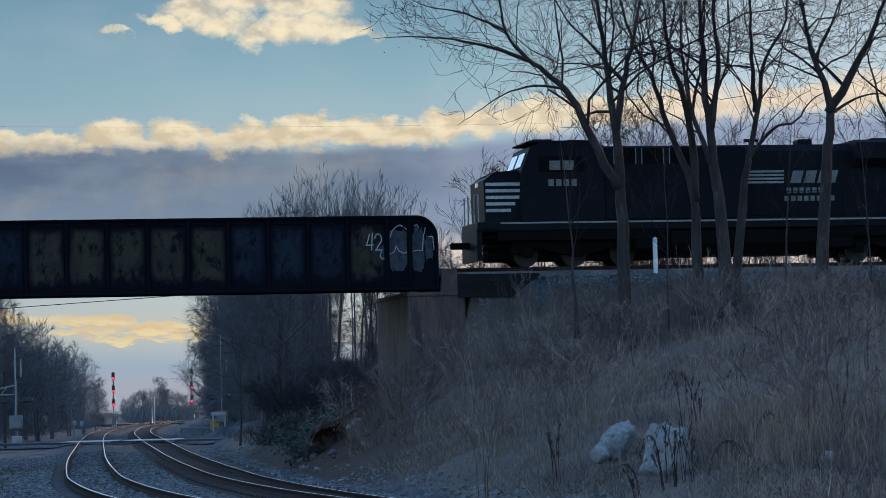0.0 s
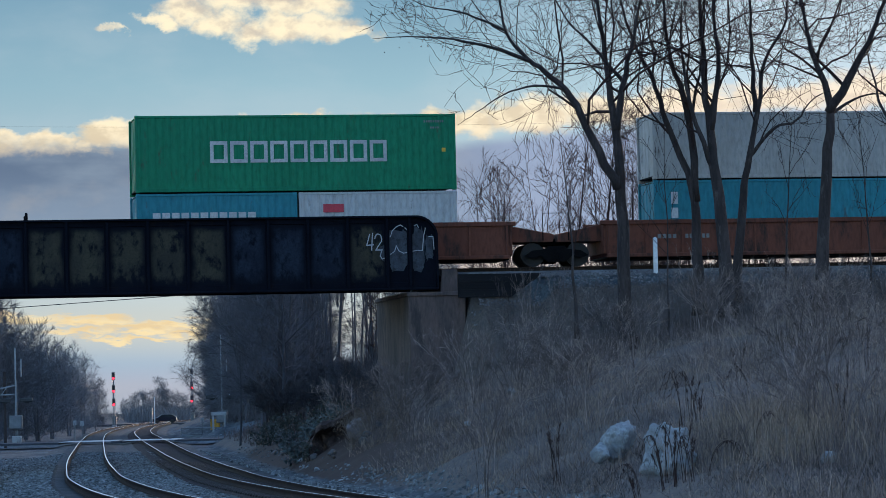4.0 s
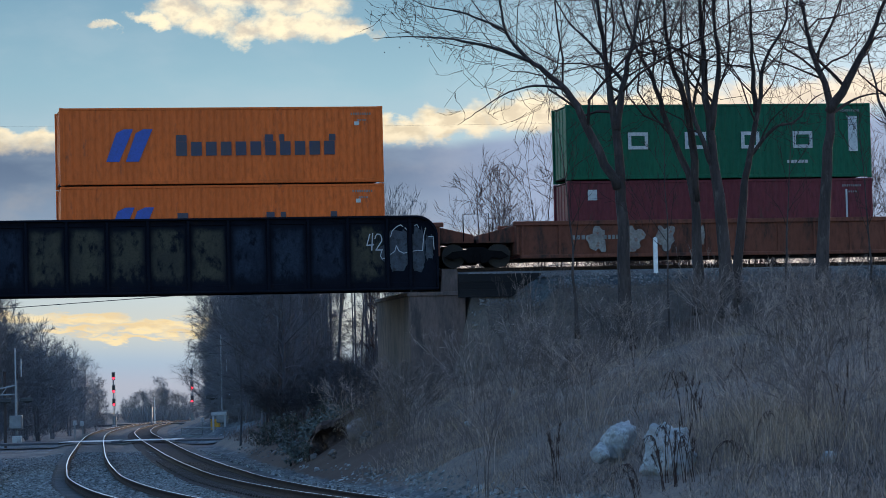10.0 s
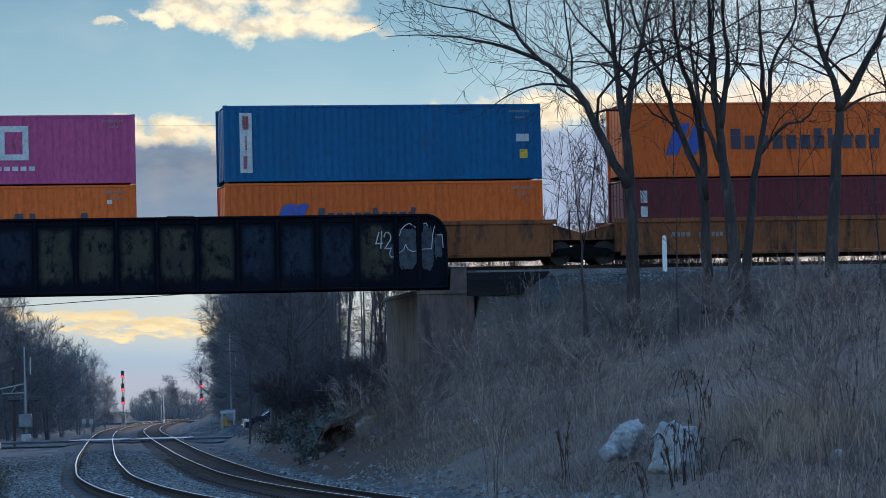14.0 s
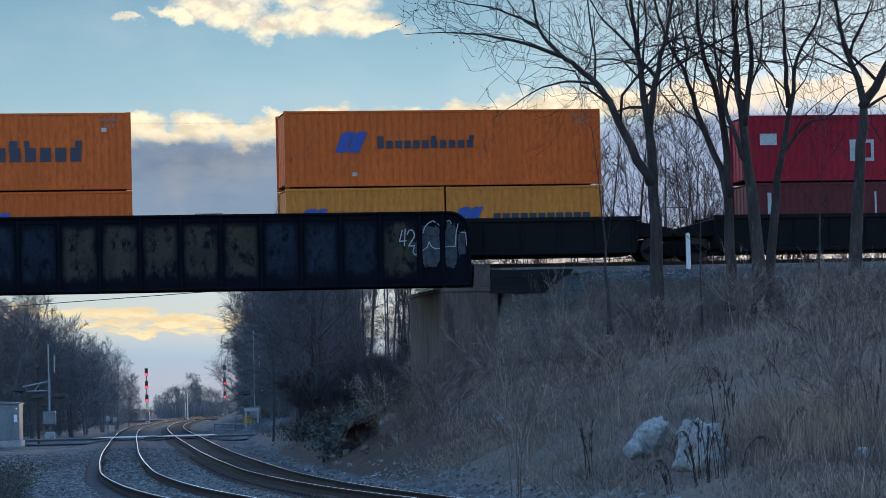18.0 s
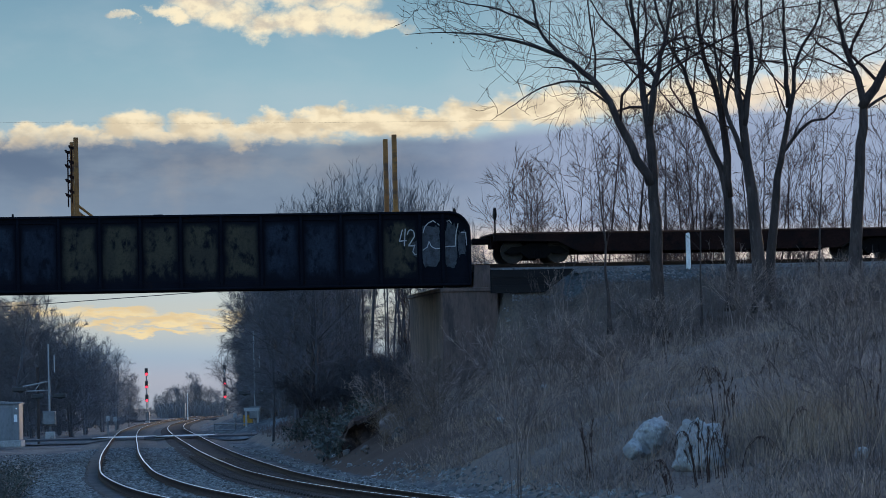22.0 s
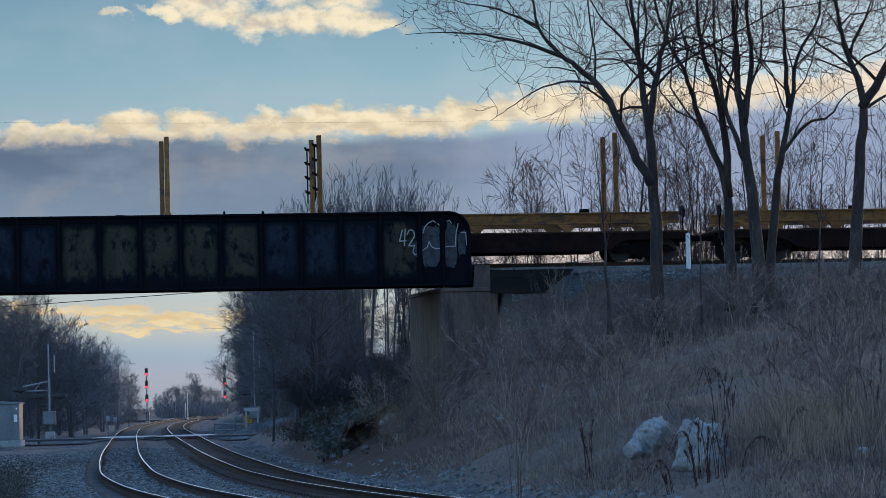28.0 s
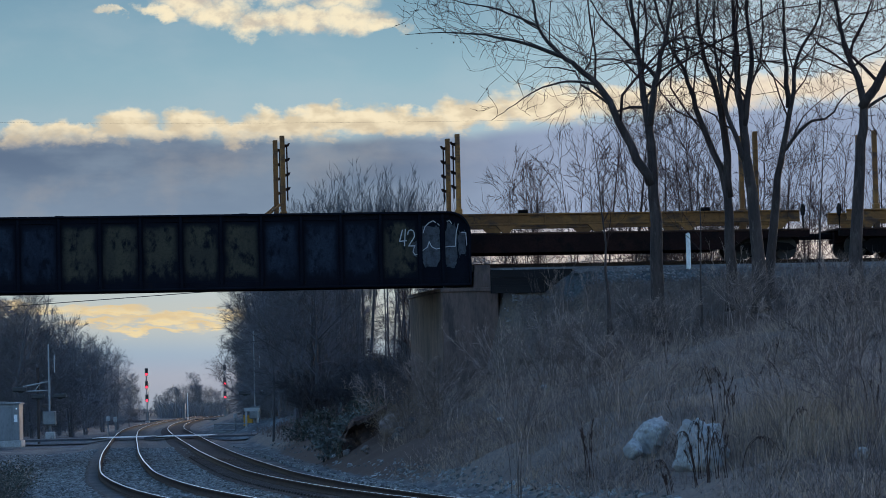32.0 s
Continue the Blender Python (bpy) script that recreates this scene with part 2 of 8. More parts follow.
# ================= mesh helpers =================
class Shape:
    """Collects vertices and faces of one mesh."""

    def __init__(self):
        self.v, self.f = [], []

    def box(self, x0, x1, y0, y1, z0, z1, c=0.0):
        n = len(self.v)
        if c <= 0:
            self.v += [(x, y, z) for x in (x0, x1) for y in (y0, y1) for z in (z0, z1)]
            self.f += [tuple(n + i for i in q) for q in ((0, 1, 3, 2), (4, 6, 7, 5), (0, 4, 5, 1), (2, 3, 7, 6), (0, 2, 6, 4), (1, 5, 7, 3))]
            return self
        c = min(c, abs(x1 - x0) / 2.1, abs(y1 - y0) / 2.1, abs(z1 - z0) / 2.1)
        k = {}
        for i in (0, 1):
            for j in (0, 1):
                for l in (0, 1):
                    x, y, z = (x0, x1)[i], (y0, y1)[j], (z0, z1)[l]
                    a, b, d = (c, -c)[i], (c, -c)[j], (c, -c)[l]
                    for ax, p in enumerate(((x, y + b, z + d), (x + a, y, z + d), (x + a, y + b, z))):
                        k[i, j, l, ax] = len(self.v)
                        self.v.append(p)
        for i in (0, 1):
            o = [(0, 0), (0, 1), (1, 1), (1, 0)]
            self.f.append(tuple(k[i, a, b, 0] for a, b in o))
            self.f.append(tuple(k[a, i, b, 1] for a, b in o))
            self.f.append(tuple(k[a, b, i, 2] for a, b in o))
        for i in (0, 1):
            for j in (0, 1):
                self.f.append((k[i, j, 0, 0], k[i, j, 0, 1], k[i, j, 1, 1], k[i, j, 1, 0]))
                self.f.append((k[i, 0, j, 0], k[i, 0, j, 2], k[i, 1, j, 2], k[i, 1, j, 0]))
                self.f.append((k[0, i, j, 1], k[0, i, j, 2], k[1, i, j, 2], k[1, i, j, 1]))
                for l in (0, 1):
                    self.f.append((k[i, j, l, 0], k[i, j, l, 1], k[i, j, l, 2]))
        return self

    def prism(self, prof, y0, y1):
        """A profile of (x, z) points drawn from y0 to y1."""
        n, m = len(self.v), len(prof)
        self.v += [(x, y0, z) for x, z in prof] + [(x, y1, z) for x, z in prof]
        self.f += [tuple(range(n, n + m)), tuple(range(n + 2 * m - 1, n + m - 1, -1))]
        self.f += [(n + i, n + m + i, n + m + (i + 1) % m, n + (i + 1) % m) for i in range(m)]
        return self

    def prism_x(self, prof, x0, x1):
        n, m = len(self.v), len(prof)
        self.v += [(x0, y, z) for y, z in prof] + [(x1, y, z) for y, z in prof]
        self.f += [tuple(range(n, n + m)), tuple(range(n + 2 * m - 1, n + m - 1, -1))]
        self.f += [(n + i, n + m + i, n + m + (i + 1) % m, n + (i + 1) % m) for i in range(m)]
        return self

    def tube(self, pts, radii, k=6, cap=True):
        n0, prev = len(self.v), None
        pts = [Vector(p) for p in pts]
        for i, p in enumerate(pts):
            d = (pts[min(i + 1, len(pts) - 1)] - pts[max(i - 1, 0)]).normalized()
            ref = Vector((0, 0, 1)) if abs(d.z) < 0.9 else Vector((1, 0, 0))
            a = d.cross(ref).normalized() if prev is None else (prev - d * prev.dot(d)).normalized()
            prev, b = a, d.cross(a)
            r = radii[i] if isinstance(radii, (list, tuple)) else radii
            for j in range(k):
                t = 2 * math.pi * j / k
                self.v.append(tuple(p + a * (r * math.cos(t)) + b * (r * math.sin(t))))
        for i in range(len(pts) - 1):
            for j in range(k):
                q, w = n0 + i * k, (j + 1) % k
                self.f.append((q + j, q + w, q + k + w, q + k + j))
        if cap:
            self.f += [tuple(range(n0 + k - 1, n0 - 1, -1)), tuple(range(len(self.v) - k, len(self.v)))]
        return self

    def cyl(self, p0, p1, r, k=12):
        return self.tube([p0, p1], r, k)

    def mesh(self, name, mat, smooth=False):
        me = bpy.data.meshes.new(name)
        me.from_pydata(self.v, [], self.f)
        bm = bmesh.new()
        bm.from_mesh(me)
        bmesh.ops.recalc_face_normals(bm, faces=bm.faces)
        bm.to_mesh(me)
        bm.free()
        if smooth:
            me.shade_smooth()
        me.materials.append(mat)
        return me


def part(name, shape, mat, parent, label="", smooth=False, at=None):
    ob = new(name, shape.mesh(name, mat, smooth) if isinstance(shape, Shape) else shape)
    ob.parent = parent
    if at is not None:
        ob.matrix_basis = at
    if label:
        tagged(ob, label)
    return ob


def root(name, label, category, group="", kind="", at=None):
    ob = new(name)
    ob.empty_display_size = 0.3
    if at is not None:
        ob.matrix_basis = at
    return tagged(ob, label, category, group, kind)


def B(*a, c=0.0):
    return Shape().box(*a, c=c)


# ================= plan =================
TH = 11.0                                   # the upper line runs 11 degrees off square to the view
UX, UY = math.cos(radians(TH)), math.sin(radians(TH))
TRACK_D, RAIL_Z, SPEED = 121.62, 6.97, 21.3


def on_line(s, d=TRACK_D, z=RAIL_Z):
    """A pose s metres along the upper line and d metres out from the eye, x along the line."""
    return pose(s * UX - d * UY, s * UY + d * UX, z, 0, 0, TH)


# lower line: centre of the left-hand track, X by Y
CY = np.array([-400, -200, -80, -20, 0, 20, 40, 50, 67, 87, 105, 125, 166, 219, 302, 400, 470, 600, 800, 1200], float)
CX = np.array([390, 190, 76, 29.5, 18, 8.4, 1.0, -2.0, -6.0, -9.35, -11.6, -13.9, -18.35, -24.0, -32.4, -40.9, -46.2, -55.2, -68, -92], float)
_m = np.gradient(CX, CY)


def track_x(y):
    y = np.asarray(y, float)
    i = np.clip(np.searchsorted(CY, y) - 1, 0, len(CY) - 2)
    h = CY[i + 1] - CY[i]
    t = (y - CY[i]) / h
    return (CX[i] * (2 * t**3 - 3 * t**2 + 1) + _m[i] * h * (t**3 - 2 * t**2 + t) + CX[i + 1] * (-2 * t**3 + 3 * t**2) + _m[i + 1] * h * (t**3 - t**2))


def track_dir(y):
    d = (track_x(np.asarray(y) + 0.5) - track_x(np.asarray(y) - 0.5))
    n = np.sqrt(1 + d * d)
    return d / n, 1 / n


def lay(y, off, z=0.0):
    """A point beside the left-hand track's centre: off metres to the right of it."""
    dx, dy = track_dir(y)
    return float(track_x(y) + dy * off), float(y - dx * off), z


def smooth(a, lo, hi):
    t = np.clip((a - lo) / (hi - lo), 0, 1)
    return t * t * (3 - 2 * t)


SPACING = 4.0


def ground_z(X, Y, rough=True):
    X, Y = np.asarray(X, float), np.asarray(Y, float)
    dx, dy = track_dir(Y)
    e = (X - track_x(Y)) * dy - SPACING
    el = (track_x(Y) - X) * dy
    s, d = X * UX + Y * UY, -X * UY + Y * UX
    z = np.full(X.shape, -0.42)
    rise = 6.4 * smooth(d, 44, 122) ** 0.9 * (d < 122) + (6.4 - 4.6 * smooth(d, 123, 130)) * (d >= 122)
    bank = np.minimum(np.maximum(e - 3.3, 0) * 0.62, 40)
    bank = rise * (1 - np.exp(-bank / np.maximum(rise, 0.05)))
    road = np.abs(Y - (214.5 + (X + 22.0) * 0.16))
    z = z + bank * smooth(Y, -20, 45) * smooth(road, 6.0, 16.0)
    notch = np.where((s > 23.8) & (s < 27.3), 1.0, 0.0) * (1 - smooth(s, 26.6, 27.3))
    form = 6.55 - 0.62 * np.maximum(118.5 + notch - d, 0) - 0.7 * np.maximum(d - 126.0, 0) - 4.0 * np.maximum(24.3 - s, 0)
    form2 = 6.55 - 0.62 * np.maximum(118.5 - d, 0) - 0.7 * np.maximum(d - 126.0, 0) - 0.9 * np.maximum(s + 4.0, 0)
    z = np.maximum(z, np.maximum(form, form2))
    z = z + 2.5 * smooth(el, 14, 60) * smooth(Y, 225, 290)
    z = z + np.where(Y < 150, 1.1 * smooth(el, 3.3, 7.5) * smooth(Y, 52, 66) * (1 - smooth(Y, 84, 100)), 0)
    return z


# ================= sky beyond =================
def sky_sheet(name, dist, build, x0=-14, x1=14, z0=-7, z1=8):
    """A far upright sheet square to the first view; its object space is in hundredths of the view's width units."""
    k = dist / 5730.0 * 100.0
    me = bpy.data.meshes.new(name)
    me.from_pydata([(x0, 0, z0), (x1, 0, z0), (x1, 0, z1), (x0, 0, z1)], [], [(0, 1, 2, 3)])
    ob = new(name, me)
    me.materials.append(build())
    base = cam_pose(0, 2.77)
    m = base @ pose(0, 0, -dist) @ pose(0, 0, 0, -90, 0, 0)
    ob.matrix_basis = m @ Matrix.Scale(k, 4)
    return ob, m, k


def sky_coords(nt, ln):
    tc = nt.new("ShaderNodeTexCoord")
    sp = nt.new("ShaderNodeSeparateXYZ")
    ln.new(tc.outputs["Object"], sp.inputs[0])
    return tc.outputs["Object"], sp.outputs[0], sp.outputs[2]


def calc(nt, ln, op, a, b=None):
    n = nt.new("ShaderNodeMath")
    n.operation = op
    for s, v in zip(n.inputs, (a, b)):
        if v is None:
            continue
        if isinstance(v, (int, float)):
            s.default_value = v
        else:
            ln.new(v, s)
    return n.outputs[0]


def sky_noise(nt, ln, vec, scale, stretch, detail=6, rough=0.55, shift=(0, 0, 0)):
    mp = nt.new("ShaderNodeMapping")
    mp.inputs[3].default_value = stretch
    mp.inputs[1].default_value = shift
    ln.new(vec, mp.inputs[0])
    n = nt.new("ShaderNodeTexNoise")
    n.inputs["Scale"].default_value, n.inputs["Detail"].default_value, n.inputs["Roughness"].default_value = scale, detail, rough
    ln.new(mp.outputs[0], n.inputs["Vector"])
    return n.outputs[0]


def lin(r, g, b):
    c = [((v / 255 + 0.055) / 1.055) ** 2.4 if v > 10 else v / 255 / 12.92 for v in (r, g, b)]
    return c[0] * 1.0, c[1] * 1.03, c[2] * 0.93


SKY_GAIN = 0.19


def puffs(nt, ln, vec, x, z, items, warp, scale, stretch=(1, 1, 1.3), shift=0.0):
    """Rounded lobes (centre, radii) joined into one billowing field: above 0 inside, 1 at a lobe's heart."""
    na = sky_noise(nt, ln, vec, scale, stretch, 7, 0.58, (shift, 0, 0.3))
    nb = sky_noise(nt, ln, vec, scale, stretch, 7, 0.58, (shift + 7.3, 0, 4.1))
    wx = calc(nt, ln, "ADD", x, calc(nt, ln, "MULTIPLY", calc(nt, ln, "SUBTRACT", na, 0.5), warp))
    wz = calc(nt, ln, "ADD", z, calc(nt, ln, "MULTIPLY", calc(nt, ln, "SUBTRACT", nb, 0.5), warp * 0.75))
    f = None
    for cx, cz, rx, rz in items:
        p = calc(nt, ln, "DIVIDE", calc(nt, ln, "SUBTRACT", wx, cx), rx)
        q = calc(nt, ln, "DIVIDE", calc(nt, ln, "SUBTRACT", wz, cz), rz)
        e = calc(nt, ln, "SUBTRACT", 1.0, calc(nt, ln, "ADD", calc(nt, ln, "MULTIPLY", p, p), calc(nt, ln, "MULTIPLY", q, q)))
        f = e if f is None else calc(nt, ln, "MAXIMUM", f, e)
    return f, na, nb


def relief(nt, ln, vec, scale, stretch, dx, dz, shift=0.0):
    """Light and shade of billows lit from one side: the change of a noise along that side."""
    a = sky_noise(nt, ln, vec, scale, stretch, 5, 0.55, (shift, 0, 0))
    b = sky_noise(nt, ln, vec, scale, stretch, 5, 0.55, (shift + dx, 0, dz))
    return calc(nt, ln, "ADD", calc(nt, ln, "MULTIPLY", calc(nt, ln, "SUBTRACT", a, b), 1.5), 0.5)


def sky_material():
    m, nt, ln, p = nodes_of("evening sky")
    vec, x, z = sky_coords(nt, ln)
    M, A, S = (lambda a, b: calc(nt, ln, "MULTIPLY", a, b)), (lambda a, b: calc(nt, ln, "ADD", a, b)), (lambda a, b: calc(nt, ln, "SUBTRACT", a, b))
    R = lambda v, lo, hi: ramp(nt, ln, v, lo, hi)
    X = lambda fac, c0, c1: mixed(nt, ln, fac, c0, c1)
    grad = nt.new("ShaderNodeValToRGB")
    mr = nt.new("ShaderNodeMapRange")
    mr.inputs[1].default_value, mr.inputs[2].default_value = -3.2, 4.6
    ln.new(z, mr.inputs[0])
    ln.new(mr.outputs[0], grad.inputs[0])
    el = grad.color_ramp.elements
    stops = ((0.0, lin(150, 163, 182)), (0.12, lin(164, 180, 200)), (0.2, lin(178, 194, 206)), (0.29, lin(198, 208, 208)), (0.36, lin(198, 208, 206)), (0.55, lin(184, 202, 208)), (0.78, lin(150, 185, 199)), (1.0, lin(120, 159, 182)))
    el[0].position, el[0].color = 0.0, (*stops[0][1], 1)
    el[1].position, el[1].color = 1.0, (*stops[-1][1], 1)
    for pos, c in stops[1:-1]:
        e = el.new(pos)
        e.color = (*c, 1)
    col = grad.outputs[0]
    # duller at the far left, paler towards the hidden sun on the right
    col = X(M(S(1.0, R(x, -9.0, -1.5)), 0.28), col, lin(120, 156, 176))
    right = R(x, -1.0, 7.0)
    col = X(M(right, 0.72), col, lin(214, 229, 240))
    veil = sky_noise(nt, ln, vec, 0.5, (0.7, 1, 1.6), 5, 0.55, (4.2, 0, 1.1))
    col = X(M(R(veil, 0.42, 0.72), 0.22), col, lin(186, 200, 208))
    # grey violet cloud bank with broad darker and warmer stretches
    n1 = sky_noise(nt, ln, vec, 0.62, (0.85, 1, 1.5), 5, 0.5, (0.7, 0, 0))
    n3 = sky_noise(nt, ln, vec, 0.55, (0.55, 1, 1.7), 5, 0.55, (0.2, 0, 0.6))
    n4 = sky_noise(nt, ln, vec, 0.7, (0.8, 1, 1.3), 5, 0.55, (5.0, 0, 2.0))
    edge = S(A(z, M(S(n1, 0.5), 0.5)), A(M(right, 0.62), 0.0))
    body = S(1.0, R(edge, 1.62, 1.96))
    lower = R(A(z, M(S(n1, 0.5), 0.8)), -0.7, 0.5)
    grey = X(R(n3, 0.36, 0.62), lin(94, 112, 138), lin(124, 140, 160))
    grey = X(M(S(1.0, R(z, 0.3, 1.5)), 0.8), grey, lin(128, 147, 170))
    grey = X(M(R(n4, 0.48, 0.72), 0.38), grey, lin(166, 162, 162))
    grey = X(M(R(x, -2.0, 2.5), 0.8), grey, lin(158, 172, 202))
    col = X(M(M(body, lower), 0.96), col, grey)
    # the sunlit heads along its top
    heads = [((cx - 784) / 100, (441 - cy) / 100, rx / 100, rz / 100) for cx, cy, rx, rz in (
        (-110, 258, 90, 34), (15, 262, 52, 26), (92, 258, 66, 28), (188, 240, 66, 36), (245, 258, 60, 20), (312, 240, 62, 34), (392, 250, 66, 26),
        (470, 240, 90, 32), (585, 232, 120, 32), (700, 236, 110, 28), (815, 222, 90, 32), (935, 204, 110, 34), (1080, 196, 120, 34),
        (1230, 186, 130, 36), (1390, 176, 130, 36), (1560, 164, 140, 40), (1720, 150, 140, 40))]
    f, na, nb = puffs(nt, ln, vec, x, z, heads, 1.1, 2.0, (0.8, 1, 1.3))
    lit = relief(nt, ln, vec, 2.2, (0.8, 1, 1.5), 0.12, 0.22)
    cream = X(R(lit, 0.25, 0.72), lin(222, 204, 172), lin(254, 236, 200))
    cream = X(M(S(1.0, R(A(z, M(right, -0.62)), 1.7, 2.15)), 0.45), cream, lin(206, 188, 164))
    cream = X(M(right, 0.45), cream, lin(246, 226, 214))
    foot = R(A(A(z, M(S(nb, 0.5), 0.7)), M(right, -0.62)), 1.5, 1.98)
    col = X(M(M(R(f, -0.15, 0.75), foot), 0.95), col, cream)
    # thin golden streaks low over the track
    streaks = [((cx - 784) / 100, (441 - cy) / 100, rx / 100, rz / 100) for cx, cy, rx, rz in (
        (40, 566, 80, 9), (165, 570, 70, 8), (255, 583, 80, 8), (312, 575, 60, 6), (140, 590, 60, 5), (235, 601, 90, 5), (330, 592, 40, 5), (420, 580, 70, 8))]
    st, sa, sb = puffs(nt, ln, vec, x, z, streaks, 0.95, 2.6, (0.55, 1, 2.2), 3.0)
    zone = M(R(z, -2.1, -1.5), S(1.0, R(z, -1.35, -0.8)))
    col = X(M(zone, 0.3), col, lin(228, 212, 176))
    col = X(M(R(st, -1.3, 1.1), 0.78), col, X(R(sb, 0.4, 0.62), lin(236, 202, 142), lin(255, 226, 164)))
    # peach glow right on the far tree line
    low = M(R(z, -3.4, -2.5), S(1.0, R(z, -2.5, -2.0)))
    col = X(M(low, 0.16), col, lin(230, 190, 176))
    low2 = M(R(z, -0.9, -0.25), S(1.0, R(z, -0.1, 0.4)))
    col = X(M(M(low2, R(x, -1.8, 0.6)), 0.8), col, lin(255, 234, 222))
    em = nt.new("ShaderNodeEmission")
    ln.new(col, em.inputs[0])
    em.inputs[1].default_value = SKY_GAIN
    ln.new(em.outputs[0], nt["Material Output"].inputs[0])
    return m


def cloud_material(items, thick, shift):
    """A ragged cream cloud made of the given lobes; thick is how much of the sky it covers."""
    m, nt, ln, p = nodes_of("sunlit cloud")
    vec, x, z = sky_coords(nt, ln)
    lobes = [((cx - 784) / 100, (441 - cy) / 100, rx / 100, rz / 100) for cx, cy, rx, rz in items]
    f, na, nb = puffs(nt, ln, vec, x, z, lobes, 1.1, 1.6, (0.9, 1, 1.2), shift)
    lit = relief(nt, ln, vec, 1.7, (0.9, 1, 1.3), 0.16, 0.2, shift)
    fine = sky_noise(nt, ln, vec, 5.0, (0.9, 1, 1.3), 5, 0.6, (shift, 0, 2))
    f = calc(nt, ln, "ADD", f, calc(nt, ln, "MULTIPLY", calc(nt, ln, "SUBTRACT", fine, 0.5), 0.9))
    alpha = calc(nt, ln, "MULTIPLY", ramp(nt, ln, f, -0.35, 1.0), thick)
    col = mixed(nt, ln, ramp(nt, ln, lit, 0.2, 0.62), lin(208, 196, 178), lin(255, 239, 204))
    em, tr, mx = nt.new("ShaderNodeEmission"), nt.new("ShaderNodeBsdfTransparent"), nt.new("ShaderNodeMixShader")
    ln.new(col, em.inputs[0])
    em.inputs[1].default_value = SKY_GAIN
    ln.new(alpha, mx.inputs[0])
    ln.new(tr.outputs[0], mx.inputs[1])
    ln.new(em.outputs[0], mx.inputs[2])
    ln.new(mx.outputs[0], nt["Material Output"].inputs[0])
    return m


SKY, SKY_M, SKY_K = sky_sheet("backdrop", 3200, sky_material)
tagged(SKY, "evening sky with a grey cloud bank edged in gold", "sky", kind="structure")
# drifting clouds: sheet, first pose, scale, drift sideways and upwards, the second at which they stand as drawn
DRIFT = [(SKY, SKY_M, SKY_K, -0.0104, 0.0035, 0)]
for dist, x0, x1, z0, z1, lobes_of, thick, shift, dx, dz, at0, label in (
        (3120, -8, -1, 2.6, 6.5, ((268, 34, 34, 15), (312, 14, 60, 26), (366, 36, 50, 32), (428, 58, 44, 24), (478, 46, 55, 28), (430, -6, 130, 30)), 0.97, 0.0, -0.021, 0.0035, 13, "ragged cream cloud lit by the low sun"),
        (3090, -5, 1, 2.6, 6.5, ((500, 40, 50, 26), (566, 46, 76, 28), (618, 58, 46, 15), (560, 8, 60, 24)), 0.95, 3.7, -0.003, 0.002, 13, "cream cloud thinning out behind the branches"),
        (3060, -8, -4, 3, 5.5, ((160, 40, 26, 9), (176, 34, 14, 8)), 0.7, 8.1, -0.022, 0.009, 18, "small faint wisp of cloud")):
    c, cm, ck = sky_sheet("cloud_backdrop", dist, lambda: cloud_material(lobes_of, thick, shift), x0, x1, z0, z1)
    tagged(c, label, "cloud", kind="structure")
    DRIFT.append((c, cm, ck, dx, dz, at0))


# ================= ground =================
def lines(*spans):
    out = []
    for a, b, n in spans:
        out += list(np.linspace(a, b, n, endpoint=False))
    return np.array(out + [spans[-1][1]])


def sheet_mesh(name, gx, gy, zf, mat):
    X, Y = np.meshgrid(gx, gy)
    Z = zf(X, Y)
    nx, ny = len(gx), len(gy)
    me = bpy.data.meshes.new(name)
    i = np.arange(nx * ny).reshape(ny, nx)
    faces = np.stack([i[:-1, :-1], i[:-1, 1:], i[1:, 1:], i[1:, :-1]], -1).reshape(-1, 4)
    me.from_pydata(np.stack([X, Y, Z], -1).reshape(-1, 3).tolist(), [], faces.tolist())
    me.shade_smooth()
    me.materials.append(mat)
    return me


def bumps(X, Y):
    rng = np.random.RandomState(4)
    z = np.zeros(X.shape)
    for k in range(26):
        a, w = rng.uniform(0, 6.28), rng.uniform(0.25, 2.4)
        z += 0.05 / w**0.6 * np.sin((X * math.cos(a) + Y * math.sin(a)) * w + rng.uniform(0, 6.28))
    return z


def terrain_z(X, Y):
    z = ground_z(X, Y)
    dx, dy = track_dir(Y)
    e = (X - track_x(Y)) * dy
    d = -X * UY + Y * UX
    off = smooth(e, 7.0, 9.0) + smooth(-e, 6, 9)
    return z + bumps(X, Y) * np.clip(off, 0, 1) * (1 - smooth(np.abs(d - 122.3), 6, 3.5)) * 0.55


